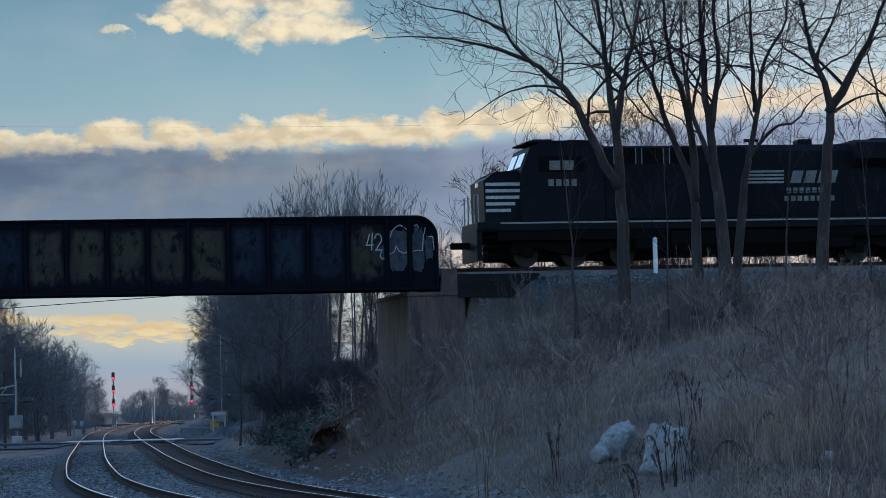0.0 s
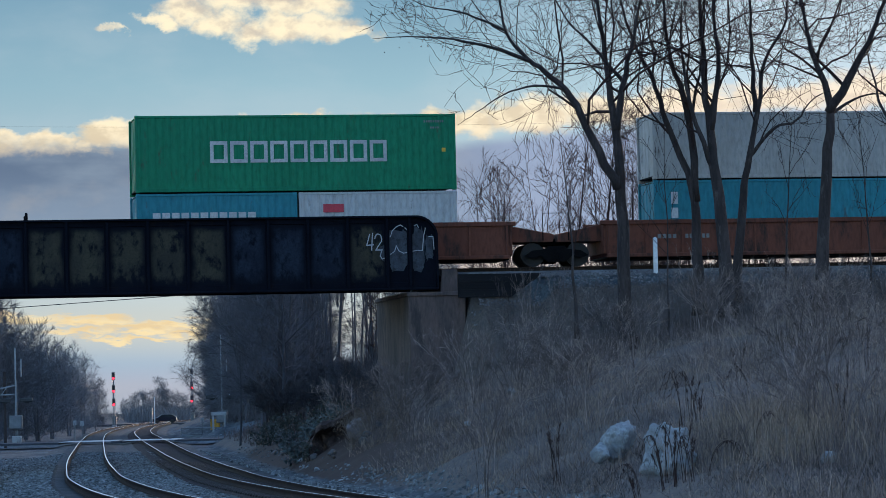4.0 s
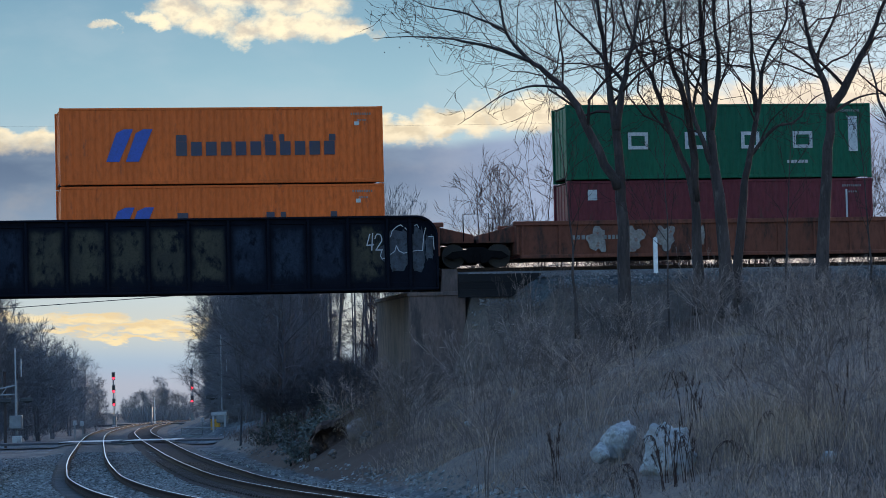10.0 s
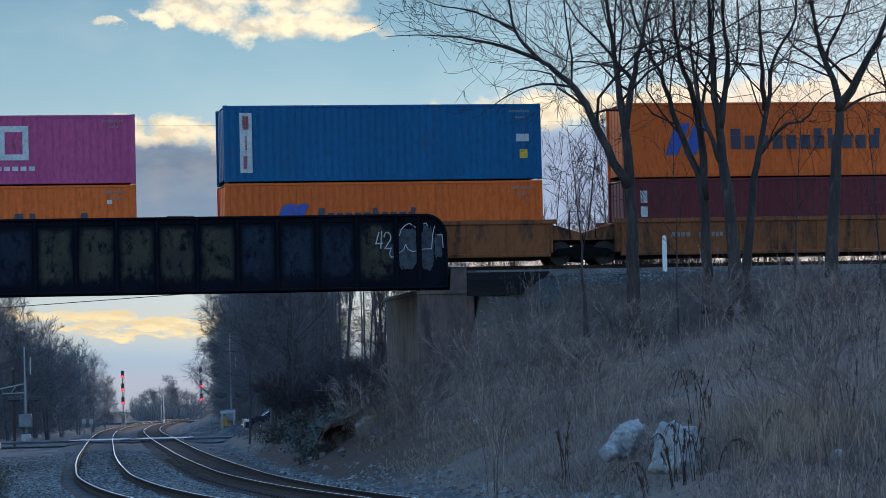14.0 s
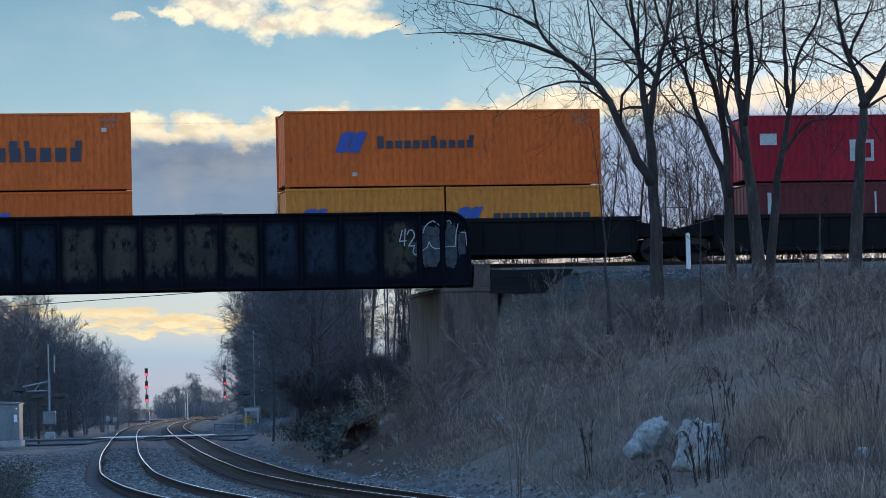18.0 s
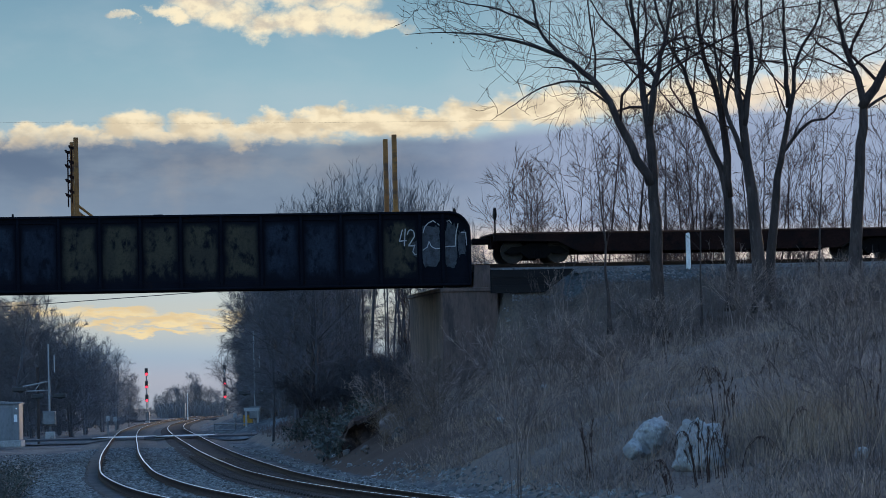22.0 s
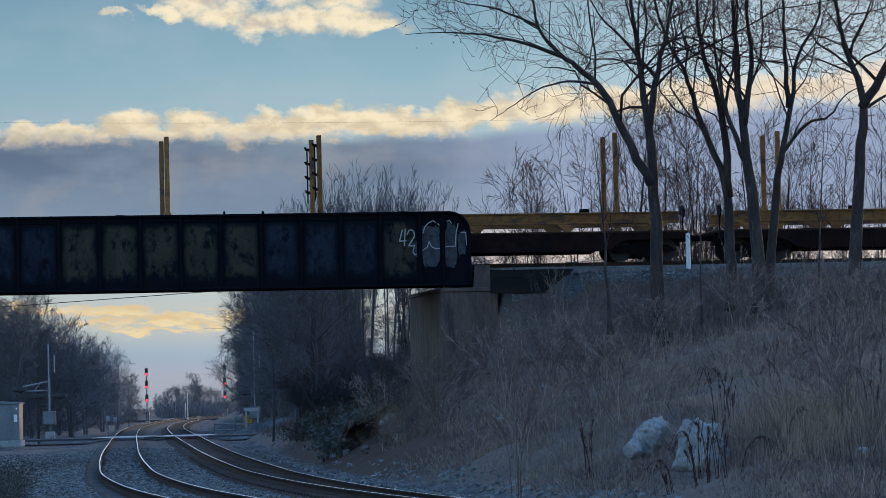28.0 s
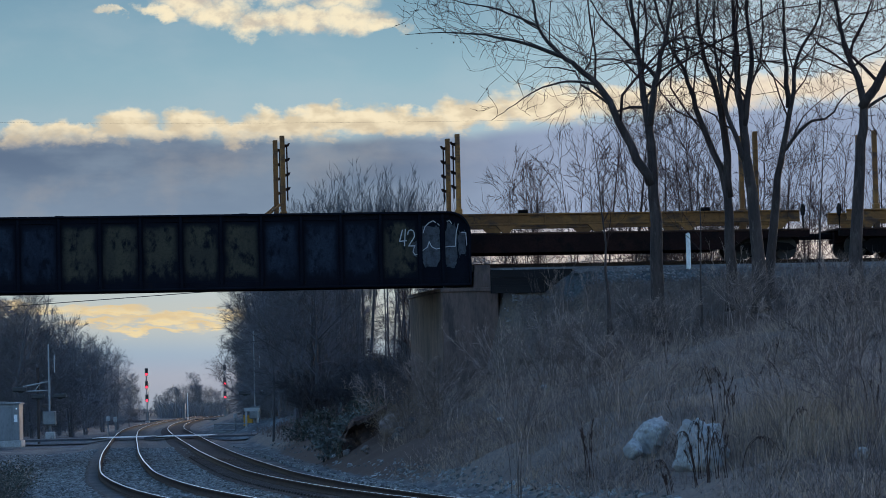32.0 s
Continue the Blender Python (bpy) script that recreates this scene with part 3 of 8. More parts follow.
def ground_material():
    """Dead grass and soil on the banks, grey gravel beside the lower line, brown bare earth in patches."""
    m, nt, ln, p = nodes_of("winter ground")
    big = noise_of(nt, ln, 0.16, 5)
    mid = noise_of(nt, ln, 1.2, 6)
    fine = noise_of(nt, ln, 9.0, 4)
    c = mixed(nt, ln, ramp(nt, ln, big, 0.4, 0.6), (0.138, 0.112, 0.094), (0.092, 0.08, 0.071))
    c = mixed(nt, ln, ramp(nt, ln, mid, 0.35, 0.7), c, (0.148, 0.119, 0.094))
    c = mixed(nt, ln, ramp(nt, ln, fine, 0.42, 0.6), c, (0.085, 0.075, 0.07))
    at = nt.new("ShaderNodeAttribute")
    at.attribute_name = "gravel"
    g = mixed(nt, ln, ramp(nt, ln, fine, 0.3, 0.7), (0.09, 0.102, 0.104), (0.045, 0.053, 0.056))
    g = mixed(nt, ln, ramp(nt, ln, big, 0.5, 0.65), g, (0.096, 0.116, 0.128))
    broad = noise_of(nt, ln, 0.9, 6, (1, 0.22, 1), 0.7)
    g = mixed(nt, ln, ramp(nt, ln, broad, 0.45, 0.6), g, (0.034, 0.043, 0.052))
    specks = noise_of(nt, ln, 2.4, 6, (1, 0.3, 1), 0.75)
    g = mixed(nt, ln, ramp(nt, ln, specks, 0.56, 0.68), g, (0.15, 0.178, 0.19))
    f = calc(nt, ln, "ADD", at.outputs["Fac"], calc(nt, ln, "MULTIPLY", calc(nt, ln, "SUBTRACT", mid, 0.5), 0.7))
    c = mixed(nt, ln, ramp(nt, ln, f, 0.35, 0.65), c, g)
    at2 = nt.new("ShaderNodeAttribute")
    at2.attribute_name = "earth"
    f2 = calc(nt, ln, "ADD", at2.outputs["Fac"], calc(nt, ln, "MULTIPLY", calc(nt, ln, "SUBTRACT", mid, 0.5), 0.6))
    c = mixed(nt, ln, ramp(nt, ln, f2, 0.4, 0.75), c, (0.052, 0.036, 0.03))
    ln.new(c, p.inputs["Base Color"])
    p.inputs["Roughness"].default_value = 0.95
    p.inputs["Specular IOR Level"].default_value = 0.1
    b = nt.new("ShaderNodeBump")
    b.inputs["Strength"].default_value, b.inputs["Distance"].default_value = 0.25, 0.03
    ln.new(fine, b.inputs["Height"])
    ln.new(b.outputs[0], p.inputs["Normal"])
    return m


GX = lines((-4000, -300, 8), (-300, -60, 24), (-60, -16, 44), (-16, 24, 96), (24, 60, 40), (60, 300, 24), (300, 4000, 8))
GY = lines((-4000, -100, 8), (-100, 40, 28), (40, 140, 180), (140, 260, 70), (260, 800, 60), (800, 4000, 14))
ground = new("ground", sheet_mesh("ground", GX, GY, terrain_z, ground_material()))
tagged(ground, "brown winter bank of dead grass beside grey gravel", "ground", kind="structure")
_v = np.empty(len(ground.data.vertices) * 3)
ground.data.vertices.foreach_get("co", _v)
_v = _v.reshape(-1, 3)
_dx, _dy = track_dir(_v[:, 1])
_e = (_v[:, 0] - track_x(_v[:, 1])) * _dy
_d = -_v[:, 0] * UY + _v[:, 1] * UX
_s = _v[:, 0] * UX + _v[:, 1] * UY
_g = np.where(_v[:, 1] < 212, smooth(_e, -34, -24), smooth(_e, -11, -7.5)) * (1 - smooth(_e, 6.8, 8.2))
_g = np.maximum(_g, smooth(_v[:, 1], 190, 205) * (1 - smooth(_v[:, 1], 330, 380)) * smooth(_e, -24, -18) * (1 - smooth(_e, 11, 14)))
_g = np.maximum(_g, smooth(_d, 117.4, 118.4) * (1 - smooth(_d, 126.5, 128.5)) * (smooth(_s, 25, 27) + 1 - smooth(_s, -6, -4)))
_at = ground.data.attributes.new("gravel", "FLOAT", "POINT")
_at.data.foreach_set("value", _g)
_er = np.maximum(np.exp(-((_v[:, 1] - 104) / 24) ** 2), 0.95 * np.exp(-((_v[:, 1] - 128) / 32) ** 4)) * smooth(_e, 6.5, 7.6) * (1 - smooth(_e, 10.0, 12.5))
_at = ground.data.attributes.new("earth", "FLOAT", "POINT")
_at.data.foreach_set("value", _er)


# ================= lower line =================
def cant(y):
    """How far the inner rail of the far track lies below the outer one round the curve."""
    return 0.115 * (1 - smooth(np.asarray(y, float), 150, 215))


def strip(name, ys, prof, mat, parent=None, tilt=None):
    """A band along the lower line: prof is a list of (offset, z); tilt is the offset of a rail about which it leans into the curve."""
    v, f, m = [], [], len(prof)
    for y in ys:
        dx, dy = track_dir(y)
        for o, z in prof:
            v.append((float(track_x(y) + dy * o), float(y - dx * o), z - (0.0 if tilt is None else float(cant(y)) * (o - tilt) / 1.505)))
    for i in range(len(ys) - 1):
        for j in range(m - 1):
            f.append((i * m + j, i * m + j + 1, (i + 1) * m + j + 1, (i + 1) * m + j))
    me = bpy.data.meshes.new(name)
    me.from_pydata(v, [], f)
    me.shade_smooth()
    me.materials.append(mat)
    ob = new(name, me)
    ob.parent = parent
    return ob


YS = lines((-60, 40, 40), (40, 140, 160), (140, 400, 160), (400, 900, 60))
TIE_MESH = B(-1.3, 1.3, -0.11, 0.11, -0.33, -0.165, c=0.02).mesh("tie", M_TIE)
LOWER = []
for side, off in (("near", 0.0), ("far", SPACING)):
    track = root("railway_track", "curving railway track with bright polished rails on dark ties", "railway track", "lower tracks", "structure")
    LOWER.append((track, off))
    lean = off - 0.7525 if off else None
    b = strip("ballast_bed", YS, [(off - 1.45, -0.26), (off - 1.3, -0.225), (off - 0.72, -0.21), (off, -0.23), (off + 0.72, -0.21), (off + 1.3, -0.225), (off + 1.45, -0.26)], M_BED if off else M_NEARBED, track, lean)
    strip("ballast_shoulder", YS, [(off - 2.7, -0.47), (off - 1.75, -0.26), (off - 1.2, -0.236)], M_BALLAST, track)
    strip("ballast_shoulder", YS, [(off + 1.2, -0.236), (off + 1.75, -0.26), (off + 2.7, -0.47)], M_BALLAST, track, lean)
    tagged(b, "dark oil-stained stone ballast")
    for g in (-0.7525, 0.7525):
        o = off + g
        r = strip("rail", YS, [(o - 0.07, -0.165), (o - 0.07, -0.15), (o - 0.012, -0.13), (o - 0.012, -0.05), (o - 0.036, -0.035), (o - 0.036, -0.006), (o - 0.03, 0.0), (o - 0.019, 0.002)], M_RAILSIDE, track, lean)
        r2 = strip("rail_side", YS, [(o + 0.019, 0.002), (o + 0.03, 0.0), (o + 0.036, -0.006), (o + 0.036, -0.035), (o + 0.012, -0.05), (o + 0.012, -0.13), (o + 0.07, -0.15), (o + 0.07, -0.165)], M_RAILSIDE, track, lean)
        r3 = strip("rail_head", YS, [(o - 0.02, -0.01), (o - 0.019, 0.002), (o - 0.012, 0.004), (o + 0.012, 0.004), (o + 0.019, 0.002), (o + 0.02, -0.01)], M_RAIL, track, lean)

# level crossing
road = root("road", "asphalt road over the level crossing", "road", "", "structure")
ROAD_Y = 214.5


def road_y(x):
    return ROAD_Y + (x + 22.0) * 0.16


def road_band(name, x0, x1, w0, w1, z, mat, parent, n=40, thick=0.12):
    v, f = [], []
    for x in np.linspace(x0, x1, n + 1):
        for w in (w0, w1):
            v.append((x, road_y(x) + w, z - thick))
            v.append((x, road_y(x) + w, z))
    for i in range(n):
        a = i * 4
        f += [(a + 1, a + 5, a + 7, a + 3), (a, a + 4, a + 5, a + 1), (a + 2, a + 3, a + 7, a + 6)]
    f += [(0, 1, 3, 2), (n * 4, n * 4 + 2, n * 4 + 3, n * 4 + 1)]
    s = Shape()
    s.v, s.f = v, f
    return part(name, s, mat, parent)


XL, XR = float(track_x(ROAD_Y)), float(track_x(ROAD_Y)) + SPACING * 1.02
road_band("lane", -200, XL - 1.67, -4.2, 4.2, -0.02, M_ASPH, road)
road_band("lane", XL + 1.67, XR - 1.67, -4.2, 4.2, -0.02, M_ASPH, road, 4)
road_band("lane", XR + 1.67, 120, -4.2, 4.2, -0.02, M_ASPH, road)
for cx in (XL, XR):
    for a, b in ((-1.65, -0.85), (-0.65, 0.65), (0.85, 1.65)):
        for k in range(3):
            road_band("crossing_panel", cx + a, cx + b, -4.1 + k * 2.75, -4.1 + k * 2.75 + 2.7, 0.0, M_PANEL, road, 2, 0.03)

road2 = root("road", "narrow far road crossing the lower line", "road", "", "structure")
part("lane", B(-220, 60, 557, 564, -0.5, -0.06), M_ASPH, road2)

# ================= bridge =================
bridge = root("girder_bridge", "old black plate girder railway bridge with faded paint and graffiti", "bridge", at=on_line(0, 0, 0))
GD = 118.95                                  # near face of the near girder
S0, S1 = -4.5, 22.83
Z0, Z1 = 6.1, 8.82


def girder(d, face):
    s = Shape()
    prof = [(S0, Z0 + 0.15), (S1, Z0 + 0.15)]
    for k in range(9):
        a = math.pi / 2 * k / 8
        prof.append((S1 - 0.75 + 0.75 * math.cos(a), Z1 - 0.75 + 0.75 * math.sin(a)))
    prof.append((S0, Z1))
    s.prism(prof, d, d + 0.03)
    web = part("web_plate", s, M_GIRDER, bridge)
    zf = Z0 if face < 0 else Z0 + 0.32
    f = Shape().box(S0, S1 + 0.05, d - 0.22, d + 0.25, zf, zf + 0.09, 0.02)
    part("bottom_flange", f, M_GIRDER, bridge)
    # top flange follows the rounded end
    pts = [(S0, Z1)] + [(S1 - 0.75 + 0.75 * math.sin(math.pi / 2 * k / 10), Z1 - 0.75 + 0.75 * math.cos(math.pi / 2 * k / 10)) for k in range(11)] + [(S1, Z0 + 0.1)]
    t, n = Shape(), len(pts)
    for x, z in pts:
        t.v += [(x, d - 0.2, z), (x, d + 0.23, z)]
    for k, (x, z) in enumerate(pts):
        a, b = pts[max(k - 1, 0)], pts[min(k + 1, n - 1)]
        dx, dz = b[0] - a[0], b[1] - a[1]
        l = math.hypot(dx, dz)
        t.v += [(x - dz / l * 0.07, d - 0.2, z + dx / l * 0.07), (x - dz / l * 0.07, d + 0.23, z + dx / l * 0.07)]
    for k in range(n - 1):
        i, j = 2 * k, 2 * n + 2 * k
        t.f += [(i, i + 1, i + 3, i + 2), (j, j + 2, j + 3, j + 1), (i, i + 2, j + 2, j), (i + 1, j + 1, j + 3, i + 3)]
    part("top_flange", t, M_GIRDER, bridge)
    return web


girder(GD, -1)
girder(GD + 6.0, 1)
RIB0, RIB_STEP = 7.57, 1.49
RIBS = [RIB0 + RIB_STEP * k for k in range(-8, 10)] + [21.85]
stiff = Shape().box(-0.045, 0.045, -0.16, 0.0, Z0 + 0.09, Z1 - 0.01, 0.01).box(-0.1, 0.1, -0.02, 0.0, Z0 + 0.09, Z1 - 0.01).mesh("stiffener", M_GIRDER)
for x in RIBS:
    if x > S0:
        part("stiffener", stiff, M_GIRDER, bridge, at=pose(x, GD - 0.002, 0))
GRNG = random.Random(77)


def worn_panel(name, col, col2):
    """Old paint left in the middle of each web panel, darker towards the ribs and the top, flaked away towards the
    lower flange.
    """
    m, nt, ln, p = nodes_of(name)
    tc, sp = nt.new("ShaderNodeTexCoord"), nt.new("ShaderNodeSeparateXYZ")
    ln.new(tc.outputs["Object"], sp.inputs[0])
    big = noise_of(nt, ln, 1.1, 6, (1, 1, 0.7), 0.65)
    flake = noise_of(nt, ln, 3.2, 7, (1, 1, 0.6), 0.7)
    fine = noise_of(nt, ln, 14, 4)
    side = calc(nt, ln, "PINGPONG", calc(nt, ln, "SUBTRACT", sp.outputs[0], RIB0), RIB_STEP / 2)
    side = ramp(nt, ln, calc(nt, ln, "ADD", side, calc(nt, ln, "MULTIPLY", calc(nt, ln, "SUBTRACT", big, 0.5), 0.7)), 0.05, 0.34)
    foot = ramp(nt, ln, calc(nt, ln, "ADD", sp.outputs[2], calc(nt, ln, "MULTIPLY", calc(nt, ln, "SUBTRACT", flake, 0.5), 1.3)), Z0 + 0.38, Z0 + 0.8)
    head = ramp(nt, ln, calc(nt, ln, "ADD", sp.outputs[2], calc(nt, ln, "MULTIPLY", calc(nt, ln, "SUBTRACT", big, 0.5), 0.4)), Z1 - 0.25, Z1 - 0.5)
    mask = calc(nt, ln, "MULTIPLY", calc(nt, ln, "MULTIPLY", side, foot), head)
    mask = calc(nt, ln, "MULTIPLY", mask, ramp(nt, ln, flake, 0.34, 0.52))
    c = mixed(nt, ln, ramp(nt, ln, big, 0.38, 0.64), col, col2)
    c = mixed(nt, ln, ramp(nt, ln, fine, 0.35, 0.9), c, tuple(v * 0.7 for v in col2))
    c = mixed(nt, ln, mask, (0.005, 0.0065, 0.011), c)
    ln.new(c, p.inputs["Base Color"])
    p.inputs["Roughness"].default_value, p.inputs["Specular IOR Level"].default_value = 0.85, 0.05
    return m


M_OLIVE = worn_panel("faded yellow lettering paint", (0.05, 0.046, 0.033), (0.034, 0.032, 0.027))
M_SLATE = worn_panel("faded blue-grey girder paint", (0.02, 0.028, 0.043), (0.011, 0.015, 0.025))
for i, mat in enumerate((M_SLATE, M_SLATE, M_OLIVE, M_OLIVE, M_OLIVE, M_OLIVE, M_OLIVE, M_SLATE, M_SLATE, M_SLATE, M_OLIVE)):
    x0 = RIB0 + RIB_STEP * (i - 2)
    part("web_panel", B(x0 + 0.06, x0 + RIB_STEP - 0.06, GD - 0.009, GD - 0.004, Z0 + 0.32, Z1 - 0.22), mat, bridge, "faded painted web panel between stiffeners")
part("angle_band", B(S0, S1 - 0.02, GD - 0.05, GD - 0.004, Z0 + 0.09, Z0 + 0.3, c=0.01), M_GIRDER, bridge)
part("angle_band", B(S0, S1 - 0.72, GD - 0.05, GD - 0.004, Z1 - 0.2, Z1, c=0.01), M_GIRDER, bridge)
rv = Shape()
for k in range(150):
    x = S0 + 0.1 + k * 0.18
    if x < S1 - 0.2:
        rv.box(x - 0.02, x + 0.02, GD - 0.07, GD - 0.05, Z0 + 0.18, Z0 + 0.22, 0.008)
        if x < S1 - 0.8:
            rv.box(x - 0.02, x + 0.02, GD - 0.07, GD - 0.05, Z1 - 0.12, Z1 - 0.08, 0.008)
tagged(part("rivets", rv, M_GIRDER, bridge), kind="stuff")
beam = B(-0.12, 0.12, GD + 0.1, GD + 5.95, Z0 + 0.3, Z0 + 0.5).mesh("floor_beam", M_GIRDER)
for k in range(19):
    part("floor_beam", beam, M_GIRDER, bridge, at=pose(S0 + 0.6 + k * 1.5, 0, 0))
part("deck_plate", B(S0, S1 + 0.1, GD + 0.06, GD + 5.95, Z0 + 0.5, Z0 + 0.56), M_GIRDER, bridge)


def strokes(name, runs, width, parent, mat, y, label):
    """Hand-drawn paint strokes on an upright face: runs of (x, z) points, each run a part."""
    for run in runs:
        s = Shape()
        for (xa, za), (xb, zb) in zip(run, run[1:]):
            l = math.hypot(xb - xa, zb - za) or 1
            nx, nz = -(zb - za) / l * width / 2, (xb - xa) / l * width / 2
            ex, ez = (xb - xa) / l * width / 3, (zb - za) / l * width / 3
            s.prism([(xa - ex + nx, za - ez + nz), (xb + ex + nx, zb + ez + nz), (xb + ex - nx, zb + ez - nz), (xa - ex - nx, za - ez - nz)], y - 0.004, y)
        part(name, s, mat, parent, label)


def arc(cx, cz, rx, rz, a0, a1, n=10):
    return [(cx + rx * math.cos(radians(a0 + (a1 - a0) * k / n)), cz + rz * math.sin(radians(a0 + (a1 - a0) * k / n))) for k in range(n + 1)]


ge = GD - 0.016
strokes("graffiti", [[(20.34, 8.22), (20.22, 7.8), (20.48, 7.82)], [(20.45, 8.25), (20.4, 7.62)], arc(20.66, 8.02, 0.13, 0.2, 170, -20, 8) + [(20.56, 7.62), (20.8, 7.62)]], 0.042, bridge, M_WHITEP, ge, "pale sprayed number 42 on the girder")
strokes("graffiti", [
    [(21.12, 8.1), (21.19, 8.32), (21.34, 8.47), (21.51, 8.55), (21.6, 8.48)], [(21.68, 8.44), (21.76, 8.36)], [(22.04, 8.52), (22.14, 8.55), (22.2, 8.44)],
    [(21.1, 7.45), (21.27, 7.56), (21.34, 7.77), (21.43, 7.58), (21.6, 7.49), (21.74, 7.51)], [(21.96, 7.56), (22.1, 7.58), (22.33, 7.58)],
    [(22.33, 7.58), (22.38, 8.1), (22.46, 8.42)], [(22.57, 8.1), (22.74, 8.1), (22.77, 7.62)], [(20.8, 7.65), (20.72, 7.4), (20.8, 7.28), (20.92, 7.32)]], 0.032, bridge, M_WHITEP, ge, "white sprayed scrawl on the girder")
for hx, hz, rx, rz in ((20.82, 7.5, 0.13, 0.24), (21.4, 7.62, 0.37, 0.78), (22.16, 7.62, 0.25, 0.8), (22.6, 7.72, 0.14, 0.5)):
    part("graffiti_haze", Shape().prism([(hx + rx * math.copysign(abs(math.cos(a)) ** 0.45, math.cos(a)) + GRNG.gauss(0, 0.02), hz + rz * math.copysign(abs(math.sin(a)) ** 0.6, math.sin(a)) + GRNG.gauss(0, 0.05)) for a in (2 * math.pi * k / 30 for k in range(30))], GD - 0.0148 - 0.0006 * (hx - 20.8), GD - 0.0125), M_HAZEP, bridge, "thin grey patch of spray paint")

# abutment at the end of the bridge
abut = root("abutment", "weathered brown concrete bridge abutment with water stains", "abutment", at=on_line(0, 0, 0))
part("pier", Shape().box(21.75, 23.92, GD - 0.1, GD + 7.0, -0.6, 6.0, 0.05), M_CONC, abut)
part("cap", Shape().box(21.68, 23.98, GD - 0.16, GD + 7.06, 5.86, 6.02, 0.03), M_CONC, abut)
part("backwall", Shape().prism([(22.98, 6.02), (23.82, 6.02), (23.62, 6.86), (23.05, 6.86)], GD - 0.02, GD + 6.9), M_CONC, abut)
part("bearing", Shape().prism([(22.0, 6.021), (22.75, 6.021), (22.55, 6.068), (22.2, 6.068)], GD - 0.1, GD + 0.3), M_STEEL, abut)
wing = root("retaining_wall", "dark creosoted timber retaining wall below the track", "retaining wall", at=on_line(0, 0, 0))
for k in range(3):
    zt = 6.63 - 0.29 * k
    part("timber", Shape().prism([(23.5, zt - 0.286), (26.35 - 0.42 * k, zt - 0.286), (26.5 - 0.42 * k, zt - 0.17), (26.66 - 0.4 * k, zt - 0.02), (26.6 - 0.4 * k, zt), (25.1 + 0.3 * k, zt - 0.006), (23.5, zt)], GD - 0.95 + 0.02 * (k % 2), GD - 0.7), M_TIMBER, wing)

far_abut = root("abutment", "brown concrete bridge abutment at the far end of the girders", "abutment", at=on_line(0, 0, 0))
part("pier", Shape().box(S0 - 2.2, S0 + 0.9, GD - 0.1, GD + 7.0, -0.6, 6.0, 0.05), M_CONC, far_abut)
part("backwall", Shape().box(S0 - 2.2, S0 - 0.05, GD - 0.02, GD + 6.9, 6.001, 6.86, 0.03), M_CONC, far_abut)

# ================= upper line =================
upper = root("railway_track", "straight upper railway track on grey ballast", "railway track", "", "structure", at=on_line(0, TRACK_D, 0))
part("ballast_bed", Shape().prism_x([(-2.5, 6.5), (-1.6, 6.79), (1.6, 6.79), (2.5, 6.5)], 23.5, 260), M_UPBALLAST, upper)
part("ballast_bed", Shape().prism_x([(-2.5, 6.5), (-1.6, 6.79), (1.6, 6.79), (2.5, 6.5)], -300, S0), M_BALLAST, upper)
for g in (-0.7525, 0.7525):
    part("rail", Shape().prism_x([(g - 0.07, 6.805), (g + 0.07, 6.805), (g + 0.07, 6.82), (g + 0.01, 6.84), (g + 0.01, 6.92), (g + 0.036, 6.935), (g + 0.036, 6.97), (g - 0.036, 6.97), (g - 0.036, 6.935), (g - 0.01, 6.92), (g - 0.01, 6.84), (g - 0.07, 6.82)], -300, 260), M_RAILSIDE, upper)
UTIE = B(-0.11, 0.11, -1.3, 1.3, 6.64, 6.81, c=0.02).mesh("tie", M_TIE)
for k in range(64):
    part("tie", UTIE, M_TIE, upper, at=pose(-3 + 0.55 * k, 0, 0))


def pebbles(name, n, pick, size, mat, seed, label):
    """Loose crushed stones, too many to count."""
    r = np.random.RandomState(seed)
    x, y, z = pick(r, n)
    n = len(x)
    base = np.array([(-1, -1, -0.6), (1, -0.8, -0.6), (0.9, 1, -0.6), (-1, 0.9, -0.6), (-0.5, -0.6, 0.7), (0.7, -0.4, 0.55), (0.4, 0.6, 0.75), (-0.6, 0.5, 0.5)])
    a = r.rand(n) * 2 * np.pi
    k = size * (0.5 + r.rand(n))
    c, s_ = np.cos(a)[:, None], np.sin(a)[:, None]
    b = base[None] * (0.7 + 0.6 * r.rand(n, 8, 1))
    P = np.stack([b[..., 0] * c - b[..., 1] * s_, b[..., 0] * s_ + b[..., 1] * c, b[..., 2]], -1) * k[:, None, None] + np.stack([x, y, z], 1)[:, None, :]
    q = np.array([(0, 1, 5, 4), (1, 2, 6, 5), (2, 3, 7, 6), (3, 0, 4, 7), (4, 5, 6, 7)])
    F = (np.arange(n)[:, None, None] * 8 + q[None]).reshape(-1, 4)
    me = bpy.data.meshes.new(name)
    me.from_pydata(P.reshape(-1, 3).tolist(), [], F.tolist())
    me.materials.append(mat)
    return tagged(new(name, me), label, "gravel", kind="stuff")


def upper_shoulder(r, n):
    s, d = 23.9 + 24 * r.rand(n), 117.7 + 2.1 * r.rand(n)
    x, y = s * UX - d * UY, s * UY + d * UX
    z = np.maximum(terrain_z(x, y), np.where(d > 119.12, np.minimum(6.5 + (d - 119.12) * 0.32, 6.79), -9))
    return x, y, z


